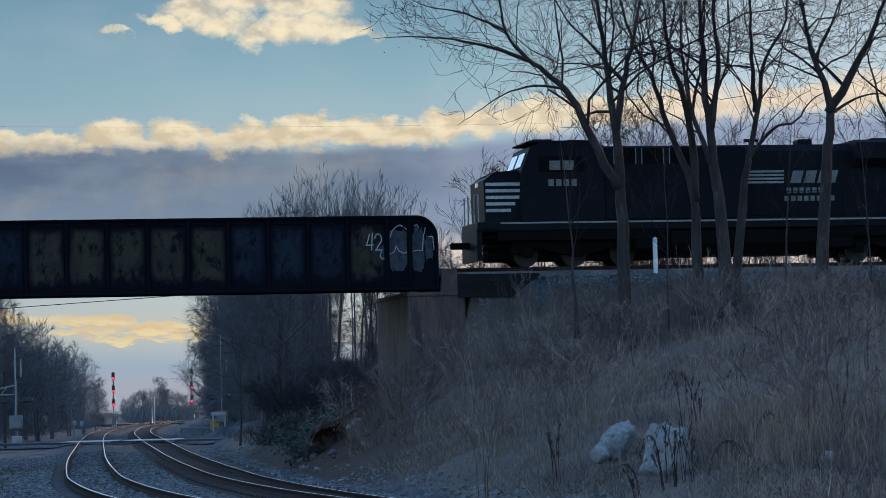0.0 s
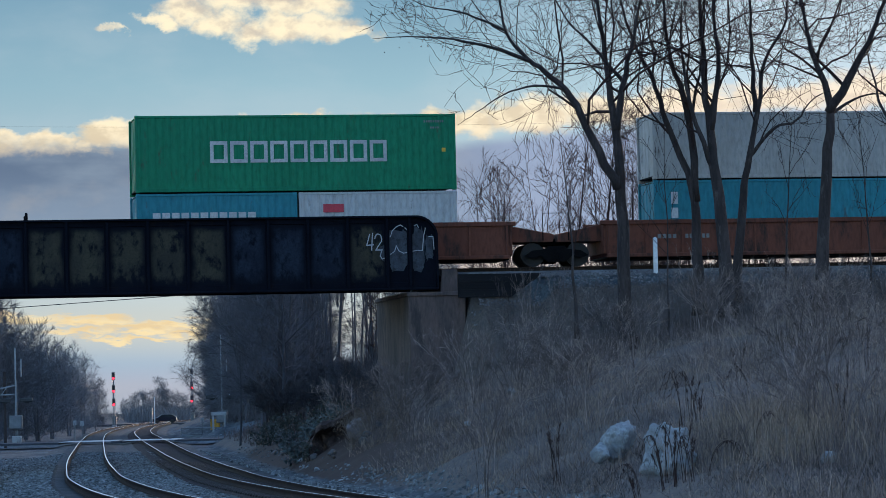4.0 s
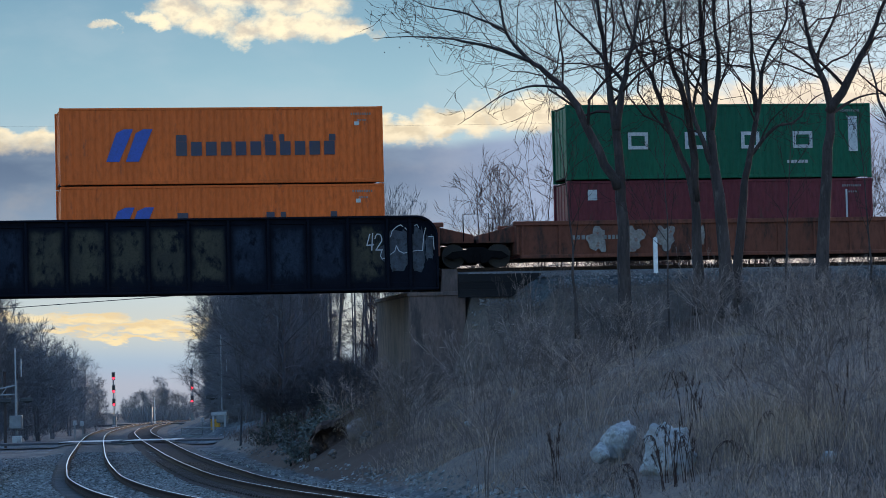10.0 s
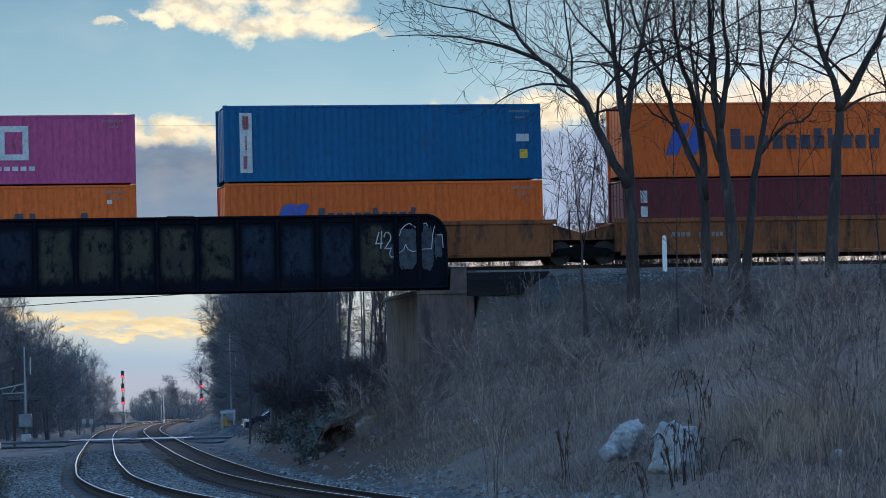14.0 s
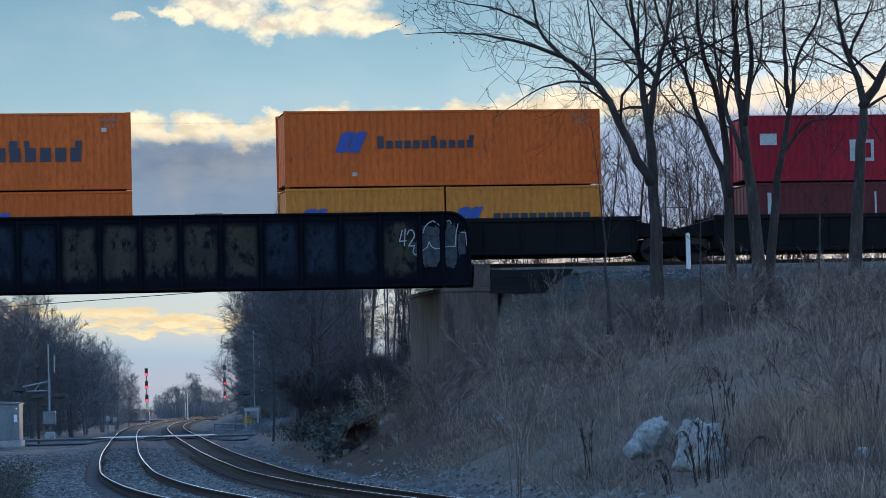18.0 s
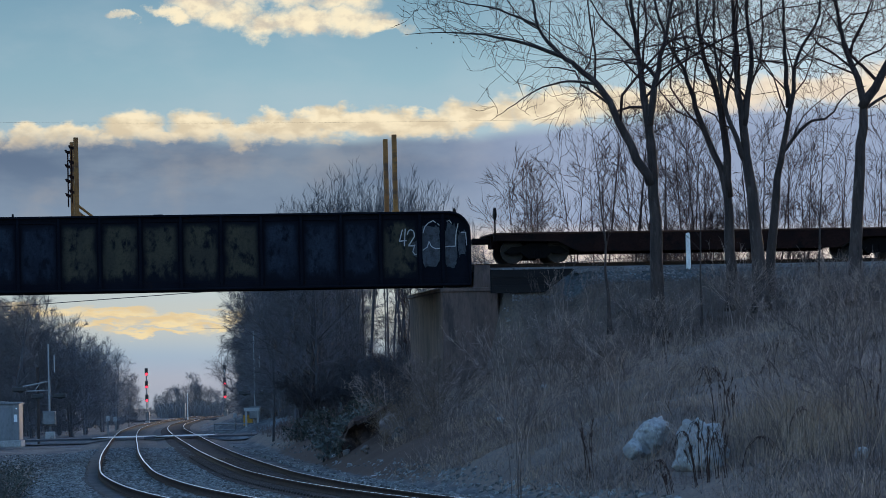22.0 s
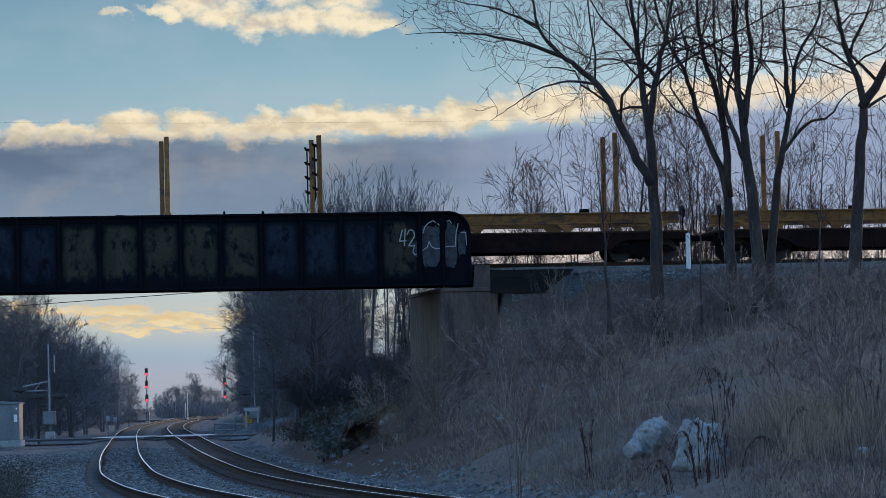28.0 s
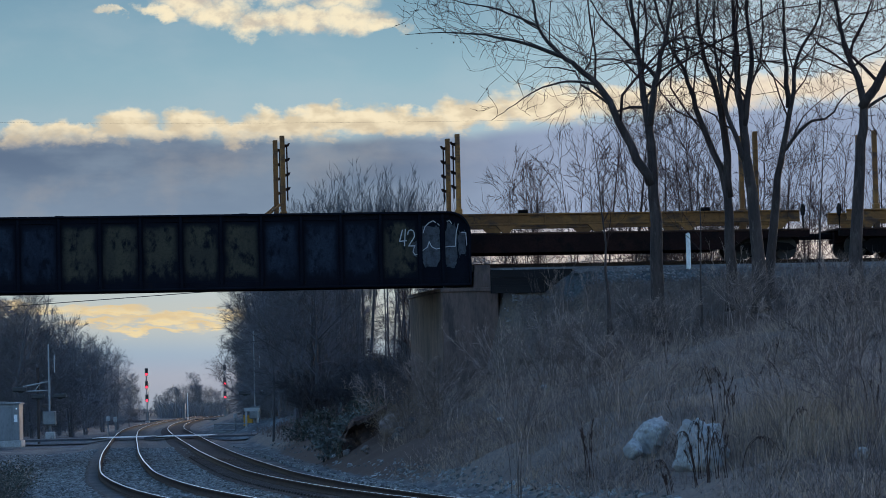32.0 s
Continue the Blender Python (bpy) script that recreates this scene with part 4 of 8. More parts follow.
def lower_shoulder(r, n):
    y = 58 + 110 * r.rand(n) ** 1.3
    o = np.where(r.rand(n) < 0.5, -1.7 - 11 * r.rand(n) ** 1.3, np.where(r.rand(n) < 0.5, 2.0 + 1.1 * (r.rand(n) - 0.5) * 2 - 0.0, 5.7 + 2.4 * r.rand(n)))
    pick = r.rand(n)
    o = np.where(pick < 0.22, -2.7 + 1.45 * r.rand(n), np.where(pick < 0.36, -0.66 + 1.32 * r.rand(n), np.where(pick < 0.5, 1.25 + 1.5 * r.rand(n), o)))
    dx, dy = track_dir(y)
    x, y2 = track_x(y) + dy * o, y - dx * o
    bed = np.interp(o, [-2.7, -1.75, -1.2, -0.7, 0.7, 1.2, 1.75, 2.0, 2.25, 2.8, 5.2, 5.75, 6.7], [-0.47, -0.26, -0.236, -0.21, -0.21, -0.236, -0.26, -0.33, -0.26, -0.236, -0.236, -0.26, -0.47], -9, -9)
    k = (o < 6.5) | (y < 96) | (r.rand(n) < 0.12)
    return x[k], y2[k], np.maximum(terrain_z(x, y2), bed)[k]


pebbles("ballast_stones", 6500, upper_shoulder, 0.035, M_UPBALLAST, 31, "loose grey crushed stone beside the upper track")
pebbles("gravel_stones", 42000, lower_shoulder, 0.042, M_PEBBLE, 32, "loose grey gravel beside the lower tracks")
post_m = root("marker_post", "white wooden marker post beside the upper track", "post", at=on_line(31.33, 119.0, 0))
part("shaft", Shape().box(-0.075, 0.075, -0.075, 0.075, 6.4, 7.9, 0.02), M_WHITE, post_m)
part("cap", Shape().prism([(-0.08, 7.901), (0.08, 7.901), (0.0, 7.96)], -0.08, 0.08), M_WHITE, post_m)


# ================= trees and brush =================
def rand_dir(rng, d, lo, hi, up=0.0):
    """A direction that leaves d by lo to hi degrees, drawn upwards by up."""
    d = d.normalized()
    a = d.orthogonal().normalized()
    b = d.cross(a)
    t, g = rng.uniform(0, 2 * math.pi), radians(rng.uniform(lo, hi))
    v = d * math.cos(g) + (a * math.cos(t) + b * math.sin(t)) * math.sin(g)
    return (v + Vector((0, 0, up))).normalized()


def sprout(sh, rng, p, d, length, r, level, o):
    """One twig with its own twigs."""
    n = o.get("seg", (5, 4, 4, 3, 2))[min(level, 4)]
    pts, rad = [p], [r]
    q, w = p.copy(), d.copy()
    for k in range(n):
        w = (w + Vector((rng.gauss(0, o["wander"]), rng.gauss(0, o["wander"]), rng.gauss(0, o["wander"]) + o["up"] * 0.25))).normalized()
        q = q + w * (length / n)
        pts.append(q.copy())
        rad.append(max(r * (1 - 0.8 * (k + 1) / n), o["thin"]))
    sh.tube(pts, rad, (5, 4, 3, 3, 3)[min(level, 4)], False)
    if level == o["levels"]:
        for k in range(o.get("fine", 0)):
            needle(sh, rng, pts[0].lerp(pts[-1], rng.uniform(0.25, 1.0)), rand_dir(rng, w, 15, o.get("splay", 60), o["up"] * 0.6), length * rng.uniform(0.35, 0.9) + o["min"] * 0.5, o["thin"], o.get("flat", False))
    branch_off(sh, rng, pts, rad, length, level + 1, o)


def needle(sh, rng, p, d, l, r, flat=False):
    """The finest twig: a bent three-sided spike."""
    a = d.orthogonal().normalized() * r
    b = d.cross(a).normalized() * r
    q = p + d * (l * 0.55)
    e = q + (d + Vector((rng.gauss(0, 0.3), rng.gauss(0, 0.3), rng.gauss(0.1, 0.3)))).normalized() * (l * 0.45)
    n = len(sh.v)
    if flat:
        sh.v += [tuple(p + a), tuple(p - a), tuple(e)]
        sh.f.append((n, n + 1, n + 2))
        return
    sh.v += [tuple(p + a), tuple(p - a * 0.5 + b * 0.87), tuple(q + a * 0.8), tuple(q - a * 0.4 + b * 0.7), tuple(e)]
    sh.f += [(n, n + 1, n + 3, n + 2), (n + 2, n + 3, n + 4)]


def branch_off(sh, rng, pts, rad, length, level, o, lo=0.2):
    if level > o["levels"]:
        return
    count = max(2, int(length * o["dens"][min(level, len(o["dens"]) - 1)]))
    for k in range(count):
        t = lo + (1 - lo) * (k + rng.random()) / count
        i = min(int(t * (len(pts) - 1)), len(pts) - 2)
        f = t * (len(pts) - 1) - i
        p = pts[i].lerp(pts[i + 1], f)
        r = rad[i] * (1 - f) + rad[i + 1] * f
        d = rand_dir(rng, pts[i + 1] - pts[i], o["ang"][0], o["ang"][1], o["up"])
        l = length * rng.uniform(0.28, 0.6) * (1.15 - 0.6 * t) * o.get("lk", 1.0)
        sprout(sh, rng, p, d, max(l, o["min"]), max(r * rng.uniform(*o.get("rk", (0.4, 0.65))), o["thin"]), level, o)


def bent(pts, steps=4):
    """A smooth run through a few control points."""
    P = [Vector(p) for p in pts]
    out = []
    for i in range(len(P) - 1):
        a, b, c, e = P[max(i - 1, 0)], P[i], P[i + 1], P[min(i + 2, len(P) - 1)]
        for k in range(steps):
            t = k / steps
            out.append(0.5 * ((2 * b) + (c - a) * t + (2 * a - 5 * b + 4 * c - e) * t * t + (3 * b - a - 3 * c + e) * t**3))
    return out + [P[-1]]


def limb_tree(base, limbs, seed, label, o, name="tree"):
    """A bare tree with its main limbs bent as given: limbs of (points, first radius, last radius)."""
    rng = random.Random(seed)
    t = root(name, label, "tree", "bare trees on the embankment", at=pose(*base))
    crown = Shape()
    for j, (pts, r0, r1) in enumerate(limbs):
        P = bent(pts)
        n = len(P)
        for k in range(1, n - 1):
            P[k] += Vector((rng.gauss(0, 0.03), rng.gauss(0, 0.05), 0))
        rad = [(r0 + (r1 - r0) * k / (n - 1)) * (1.08 - 0.58 * k / (n - 1)) for k in range(n)]
        if j == 0:
            rad[0] *= 1.5
            rad[1] *= 1.15
        part("trunk" if j == 0 else "limb", Shape().tube(P, rad, 9), M_BARK, t, smooth=True)
        ln = sum((P[k + 1] - P[k]).length for k in range(n - 1))
        branch_off(crown, rng, P, rad, ln * 0.75, 1, o, 0.45 if j == 0 else 0.12)
    part("crown", crown, M_TWIG, t, "fine bare twigs")
    return t


BIG = dict(wander=0.27, up=0.14, thin=0.0072, levels=3, dens=(1.0, 1.4, 1.7, 1.15), ang=(28, 70), min=0.35, lk=1.45, rk=(0.28, 0.48), fine=1, splay=45, seg=(5, 6, 5, 4, 2))


def rel(base, pts):
    return [(x - base[0], y - base[1], z - base[2]) for x, y, z in pts]


b1 = (6.2, 110, 3.6)
TREE_ONE = limb_tree(b1, [
    (rel(b1, [(6.2, 110, 3.3), (6.1, 110, 7.7), (6.0, 110.1, 11.0), (5.75, 110.2, 13.0), (5.5, 110.4, 15.4), (5.2, 110.5, 18.5)]), 0.25, 0.05),
    (rel(b1, [(6.0, 110, 9.0), (5.15, 109.8, 10.8), (4.5, 109.6, 12.1), (3.55, 109.4, 13.0), (2.95, 109.3, 13.5), (2.3, 109.2, 14.4), (2.0, 109.1, 15.8), (1.6, 109, 17.2)]), 0.16, 0.04),
    (rel(b1, [(3.1, 109.3, 13.35), (1.85, 109.0, 13.8), (0.5, 108.8, 14.1), (-1.05, 108.6, 14.2), (-2.2, 108.5, 14.15)]), 0.075, 0.015),
    (rel(b1, [(4.2, 109.5, 12.4), (3.2, 109.2, 12.5), (2.2, 109.0, 12.2), (1.2, 108.9, 11.6), (0.6, 108.8, 11.2)]), 0.05, 0.012),
    (rel(b1, [(6.0, 110, 11.0), (6.35, 109.9, 12.9), (6.8, 109.8, 14.7), (7.3, 109.6, 17.5)]), 0.14, 0.04),
    (rel(b1, [(6.3, 110, 12.6), (5.2, 110.3, 14.0), (4.2, 110.3, 15.2), (3.6, 110.3, 17.0)]), 0.07, 0.02),
    (rel(b1, [(2.3, 109.2, 14.4), (1.0, 109.2, 15.0), (-0.4, 109.1, 15.3), (-1.6, 109.1, 15.9)]), 0.05, 0.012)], 3, "tall bare tree with a long limb leaning out over the bank", BIG)
# a few dead leaves still hang on the long limb
lrng = random.Random(90)
lf = Shape()
for k in range(26):
    q = Vector((lrng.uniform(-2.2, 0.2), 108.65 + lrng.gauss(0, 0.1), 14.1 + lrng.gauss(0, 0.16)))
    q -= Vector(b1)
    u = Vector((lrng.gauss(0, 0.4), lrng.gauss(0, 0.4), -1)).normalized() * lrng.uniform(0.06, 0.1)
    w = u.cross(Vector((lrng.gauss(0, 1), lrng.gauss(0, 1), 0.1))).normalized() * 0.025
    m = len(lf.v)
    lf.v += [tuple(q), tuple(q + u * 0.5 + w), tuple(q + u), tuple(q + u * 0.5 - w)]
    lf.f.append((m, m + 1, m + 2, m + 3))
part("leaves", lf, M_LEAFB, TREE_ONE, "a few dead brown leaves")
b2 = (8.85, 112, 5.0)
limb_tree(b2, [
    (rel(b2, [(8.85, 112, 4.7), (8.75, 112, 7.5), (8.7, 112, 9.1), (7.9, 112.2, 11.3), (7.35, 112.3, 13.1), (6.6, 112.4, 14.9), (6.0, 112.4, 17.5)]), 0.2, 0.05),
    (rel(b2, [(8.8, 112, 8.6), (8.6, 111.8, 11.7), (8.05, 111.6, 13.5), (7.8, 111.5, 15.7), (7.4, 111.4, 18.2)]), 0.15, 0.04),
    (rel(b2, [(8.6, 111.8, 11.2), (9.0, 111.5, 13.0), (9.2, 111.4, 15.0)]), 0.07, 0.03)], 5, "bare tree with two trunks rising from one base", BIG)
b3 = (9.75, 111, 4.9)
limb_tree(b3, [
    (rel(b3, [(9.75, 111, 4.6), (9.5, 111, 8.7), (9.27, 111, 11.0), (9.12, 111, 13.2), (9.08, 111, 15.5), (9.0, 111, 18.5)]), 0.24, 0.06),
    (rel(b3, [(9.3, 111, 11.0), (9.62, 110.8, 13.1), (9.5, 110.6, 15.5), (9.8, 110.5, 18)]), 0.12, 0.04),
    (rel(b3, [(9.4, 111, 9.6), (8.6, 110.6, 11.8), (8.3, 110.4, 14.2), (8.5, 110.3, 16.5)]), 0.1, 0.03)], 8, "tall bare tree with a straight dark trunk", BIG)
b4 = (10.1, 112.5, 5.4)
limb_tree(b4, [
    (rel(b4, [(10.1, 112.5, 5.1), (10.45, 112.5, 8.4), (10.65, 112.5, 9.8), (11.05, 112.4, 11.8), (11.4, 112.3, 13.5), (12.1, 112.2, 14.9), (12.4, 112.2, 17.2)]), 0.17, 0.045),
    (rel(b4, [(11.0, 112.4, 11.7), (10.9, 112.2, 13.6), (10.85, 112, 15.6), (10.6, 112, 18)]), 0.1, 0.03),
    (rel(b4, [(10.7, 112.5, 10.1), (11.6, 112.0, 11.1), (12.3, 111.8, 11.3), (13.0, 111.6, 12.1), (13.6, 111.4, 12.3)]), 0.07, 0.02)], 13, "slender bare tree leaning along the bank", BIG)
b5 = (13.0, 112, 4.9)
limb_tree(b5, [
    (rel(b5, [(13.0, 112, 4.6), (13.35, 112, 9.6), (13.55, 112, 11.8), (13.05, 112, 13.4), (12.7, 112, 15.0), (12.4, 112, 17.8)]), 0.23, 0.06),
    (rel(b5, [(13.5, 112, 11.6), (14.4, 111.9, 13.1), (15.05, 111.8, 14.3), (15.65, 111.7, 15.8), (16.2, 111.6, 18)]), 0.17, 0.05),
    (rel(b5, [(13.5, 112, 11.5), (14.3, 112.6, 12.0), (15.2, 113, 12.3), (16.2, 113.2, 12.2)]), 0.07, 0.02)], 21, "bare tree forking into two strong limbs", BIG)
b6 = (16.6, 113, 5.2)
limb_tree(b6, [
    (rel(b6, [(16.6, 113, 4.9), (16.5, 113, 9.0), (16.2, 113, 12.0), (16.4, 113, 15.0), (16.2, 113, 18)]), 0.2, 0.05),
    (rel(b6, [(16.4, 113, 10.0), (15.4, 112.8, 12.0), (14.9, 112.7, 14.5)]), 0.09, 0.03)], 34, "bare tree at the edge of the bank", BIG)
SAP = dict(wander=0.14, up=0.3, thin=0.007, levels=2, dens=(1.0, 1.8, 1.8), ang=(25, 60), min=0.3, fine=3)
for i, (x, y, z, top, lean, r) in enumerate(((4.5, 110, 4.2, 7.0, -0.5, 0.075), (7.52, 109, 3.6, 7.5, 0.05, 0.05), (11.7, 111, 4.8, 6.5, 0.4, 0.06), (14.6, 110.5, 4.3, 7.0, -0.3, 0.06))):
    limb_tree((x, y, z), [([(0, 0, -0.3), (lean * 0.2, 0, top * 0.4), (lean, 0, top)], r, 0.015)], 50 + i, "slim bare sapling on the embankment", SAP)


# ---- templates for woods and brush; the first of each kind stands at its first place ----
def wood_tree(seed, height, o, trunk_r, stems=1, fan=0.15, mat=None, start=0.0):
    rng = random.Random(seed)
    t = new("tree")
    crown = Shape()
    tr = Shape()
    if start:
        tr.tube([(0, 0, -0.4), (0.1, 0, height * start * 0.5), (0, 0, height * (start + 0.03))], [0.1, 0.085, 0.07], 7)
    for s in range(stems):
        a = rng.uniform(0, 6.28)
        f = fan * rng.uniform(0.4, 1.0) * height
        P = bent([(0.15 * math.cos(a) * (stems > 1), 0.15 * math.sin(a) * (stems > 1), -0.4 if not start else height * start * rng.uniform(0.8, 1.0)), (f * 0.3 * math.cos(a), f * 0.3 * math.sin(a), height * (0.35 + start * 0.65)), (f * 0.7 * math.cos(a + 0.3), f * 0.7 * math.sin(a + 0.3), height * (0.7 + start * 0.2)), (f * math.cos(a + 0.4), f * math.sin(a + 0.4), height * rng.uniform(0.88, 1.0))], 3)
        n = len(P)
        rad = [trunk_r * (1 - 0.85 * k / (n - 1)) for k in range(n)]
        tr.tube(P, rad, 6)
        branch_off(crown, rng, P, rad, height * 0.62, 1, o, o.get("lo", 0.22))
    part("trunk", tr, mat or M_WOODS, t)
    part("crown", crown, mat or M_WOODS, t)
    return t


W1 = dict(wander=0.17, up=0.14, thin=0.012, levels=2, dens=(1, 2.4, 2.4), ang=(35, 75), min=0.4, seg=(4, 3, 1, 1, 1), lo=0.12, fine=9, lk=1.15, flat=True)
W2 = dict(wander=0.17, up=0.2, thin=0.0066, levels=2, dens=(1, 2.0, 2.3), ang=(26, 62), min=0.4, seg=(4, 3, 2, 1, 1), fine=5, lk=1.2, rk=(0.3, 0.5), flat=True, lo=0.36)
SLIM = dict(wander=0.19, up=0.22, thin=0.0085, levels=2, dens=(1, 2.3, 2.2), ang=(26, 62), min=0.4, seg=(5, 5, 4, 2, 1), fine=4, splay=50, lk=1.0, rk=(0.34, 0.52), lo=0.22)
FAR = dict(wander=0.24, up=0.14, thin=0.014, levels=2, dens=(1, 3.0, 3.2), ang=(30, 75), min=0.4, seg=(4, 3, 2, 1, 1), lo=0.04, fine=12, splay=70, lk=1.15, flat=True, rk=(0.25, 0.45))
TEMPL = {
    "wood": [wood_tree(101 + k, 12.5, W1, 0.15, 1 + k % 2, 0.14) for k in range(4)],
    "thin": [wood_tree(121 + k, 9.5, dict(SLIM, dens=(1, 2.2, 2.0), lk=0.85), 0.036, 1 + k % 3, 0.12, M_TWIG) for k in range(6)],
    "slim": [wood_tree(131 + k, 12.0, SLIM, 0.062, 1 + k % 2, 0.1, M_TWIG) for k in range(6)],
    "far": [wood_tree(141 + k, 11.0, FAR, 0.15, 2, 0.2, M_HAZEWOOD) for k in range(4)],
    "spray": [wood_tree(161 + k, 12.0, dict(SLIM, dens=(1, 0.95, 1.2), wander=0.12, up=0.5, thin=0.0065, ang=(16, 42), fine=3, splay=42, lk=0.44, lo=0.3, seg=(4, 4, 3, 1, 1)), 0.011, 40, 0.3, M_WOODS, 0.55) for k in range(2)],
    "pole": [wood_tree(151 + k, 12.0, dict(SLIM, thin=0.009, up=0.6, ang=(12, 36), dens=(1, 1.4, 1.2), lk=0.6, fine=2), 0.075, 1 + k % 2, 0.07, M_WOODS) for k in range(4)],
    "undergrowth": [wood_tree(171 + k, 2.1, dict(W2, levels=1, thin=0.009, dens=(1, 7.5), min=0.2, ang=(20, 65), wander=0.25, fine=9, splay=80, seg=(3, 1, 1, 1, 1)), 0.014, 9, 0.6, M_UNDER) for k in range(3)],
    "shrub": [wood_tree(181 + k, 2.1, dict(W2, levels=1, thin=0.005, dens=(1, 6.5), min=0.2, ang=(20, 65), wander=0.25, fine=7, splay=80, seg=(3, 1, 1, 1, 1)), 0.012, 7, 0.85, M_SHRUB if k % 2 else M_THICKET) for k in range(4)],
}
USED = set()


def plant(kind, x, y, z, size, turn, label, category, group, name="tree"):
    if abs(y - (214.5 + (x + 22.0) * 0.16)) < 8.0:
        return None                        # keeps the road clear
    if kind in ("far", "wood") and y > 140 and -0.0437 < x / y < -0.02 and (kind == "far" or (int(x * 7 + y * 3) % 5) > 2):
        return None                        # a thin stretch of wood that lets the sky through
    rng = random.Random(int(x * 131 + y * 17))
    src = rng.choice(TEMPL[kind])
    m = pose(x, y, z, rng.uniform(-3, 3), rng.uniform(-3, 3), turn) @ Matrix.Scale(size, 4)
    key = (kind, TEMPL[kind].index(src))
    if key not in USED:
        USED.add(key)
        src.matrix_basis = m
        ob = src
    else:
        ob = copy_thing(src, m)
        ob.scale = (size,) * 3
    ob.name = name
    return tagged(ob, label, category, group)


rng = random.Random(7)


def gz(x, y):
    return float(ground_z(np.array([x]), np.array([y]))[0])


# woods beyond the bridge on the right of the lower line
for k in range(46):
    y = rng.uniform(150, 300)
    x = float(track_x(y)) + SPACING + 8.0 + (10 + (y - 150) * 0.16) * rng.random() ** 1.3 - (y - 150) * 0.016
    plant("wood", x, y, gz(x, y), rng.uniform(0.5, 0.72) + max(0, y - 190) * 0.002, rng.uniform(0, 360), "bare winter woodland tree beyond the bridge", "tree", "woodland trees")
for k in range(10):
    y = rng.uniform(230, 300)
    x = float(track_x(y)) + SPACING + rng.uniform(8.0, 10.5)
    plant("far", x, y, gz(x, y), rng.uniform(0.7, 0.92), rng.uniform(0, 360), "bare tree at the edge of the wood", "tree", "woodland trees")
for k in range(18):
    y = rng.uniform(228, 300)
    x = float(track_x(y)) + SPACING + rng.uniform(6.4, 9.0)
    plant("far", x, y, gz(x, y), rng.uniform(0.4, 0.66), rng.uniform(0, 360), "low bare tree at the edge of the wood", "tree", "woodland trees")
for k in range(50):
    y = rng.uniform(228, 330) if k < 24 else rng.uniform(240, 430)
    x = float(track_x(y)) + SPACING + (rng.uniform(8.8, 15) if k < 24 else rng.uniform(12, 46))
    plant("far", x, y, gz(x, y), rng.uniform(0.85, 1.25), rng.uniform(0, 360), "bare winter woodland tree beyond the bridge", "tree", "woodland trees")
# a denser stand close behind the bridge
for k in range(9):
    b, y = rng.uniform(-3.3, -2.7), rng.uniform(150, 196)
    x = math.tan(radians(b)) * y
    plant("wood", x, y, gz(x, y), rng.uniform(0.62, 0.85), rng.uniform(0, 360), "bare winter woodland tree beyond the bridge", "tree", "woodland trees")
# slender upright stems with the sky showing between them, and low growth at their feet
for k in range(13):
    b, y = rng.uniform(-2.5, -1.2), rng.uniform(150, 200)
    x = math.tan(radians(b)) * y
    plant("pole", x, y, gz(x, y), rng.uniform(0.62, 0.95), rng.uniform(0, 360), "slender upright bare tree beyond the bridge", "tree", "slender trees beyond the bridge")
for k in range(24):
    b, y = rng.uniform(-3.2, -1.25), rng.uniform(148, 186)
    x = math.tan(radians(b)) * y
    plant("undergrowth", x, y, gz(x, y), rng.uniform(0.9, 1.5), rng.uniform(0, 360), "dark tangled undergrowth below the trees", "shrub", "undergrowth beyond the bridge", "shrub")
# thin trees behind the upper line
for k in range(62):
    x, y = -3 + 27 * (k + rng.random()) / 62, rng.uniform(131, 160)
    plant("thin", x, y + 0.19 * x, gz(x, y + 0.19 * x), rng.uniform(0.72, 1.12) * (0.75 if x < 1.5 else 1.0), rng.uniform(0, 360), "thin bare sapling behind the upper track", "tree", "saplings behind the track")
for k in range(20):
    x, y, sc = 1.6 + 1.13 * k + rng.uniform(-0.4, 0.4), rng.uniform(136, 148), rng.uniform(0.86, 1.06) + (0.1 if 2 < k < 6 else 0)
    y += 0.19 * x
    plant("slim", x, y, gz(x, y), sc, rng.uniform(0, 360), "tall slender bare tree behind the upper track", "tree", "saplings behind the track")
for x, y, sc in ((-5.5, 166, 1.0), (-7.3, 167, 0.95), (-3.7, 166, 0.92), (-9.2, 170, 0.82), (-1.9, 166, 0.8), (-11.0, 172, 0.68)):
    plant("spray", x, y, gz(x, y), sc, rng.uniform(0, 360), "bushy bare tree with a fan of fine twigs", "tree", "bushy trees behind the bridge")
# woods left of the lower line
def grove(places, seed, label):
    """Trees that stand too close to be told apart, as one mass."""
    rr = random.Random(seed)
    v, f = [], []
    for x, y, z, size, turn in places:
        if abs(y - (214.5 + (x + 22.0) * 0.16)) < 8.0:
            continue
        m = pose(x, y, z, 0, 0, turn) @ Matrix.Scale(size, 4)
        R, T = np.array(m.to_3x3()), np.array(m.translation)
        for ob in rr.choice(TEMPL["far"]).children:
            co = np.empty(len(ob.data.vertices) * 3)
            ob.data.vertices.foreach_get("co", co)
            n = len(v)
            v.extend((co.reshape(-1, 3) @ R.T + T).tolist())
            f.extend([tuple(i + n for i in p.vertices) for p in ob.data.polygons])
    me = bpy.data.meshes.new("woods")
    me.from_pydata(v, [], f)
    me.materials.append(M_HAZEWOOD)
    return tagged(new("woods", me), label, "woods", kind="stuff")


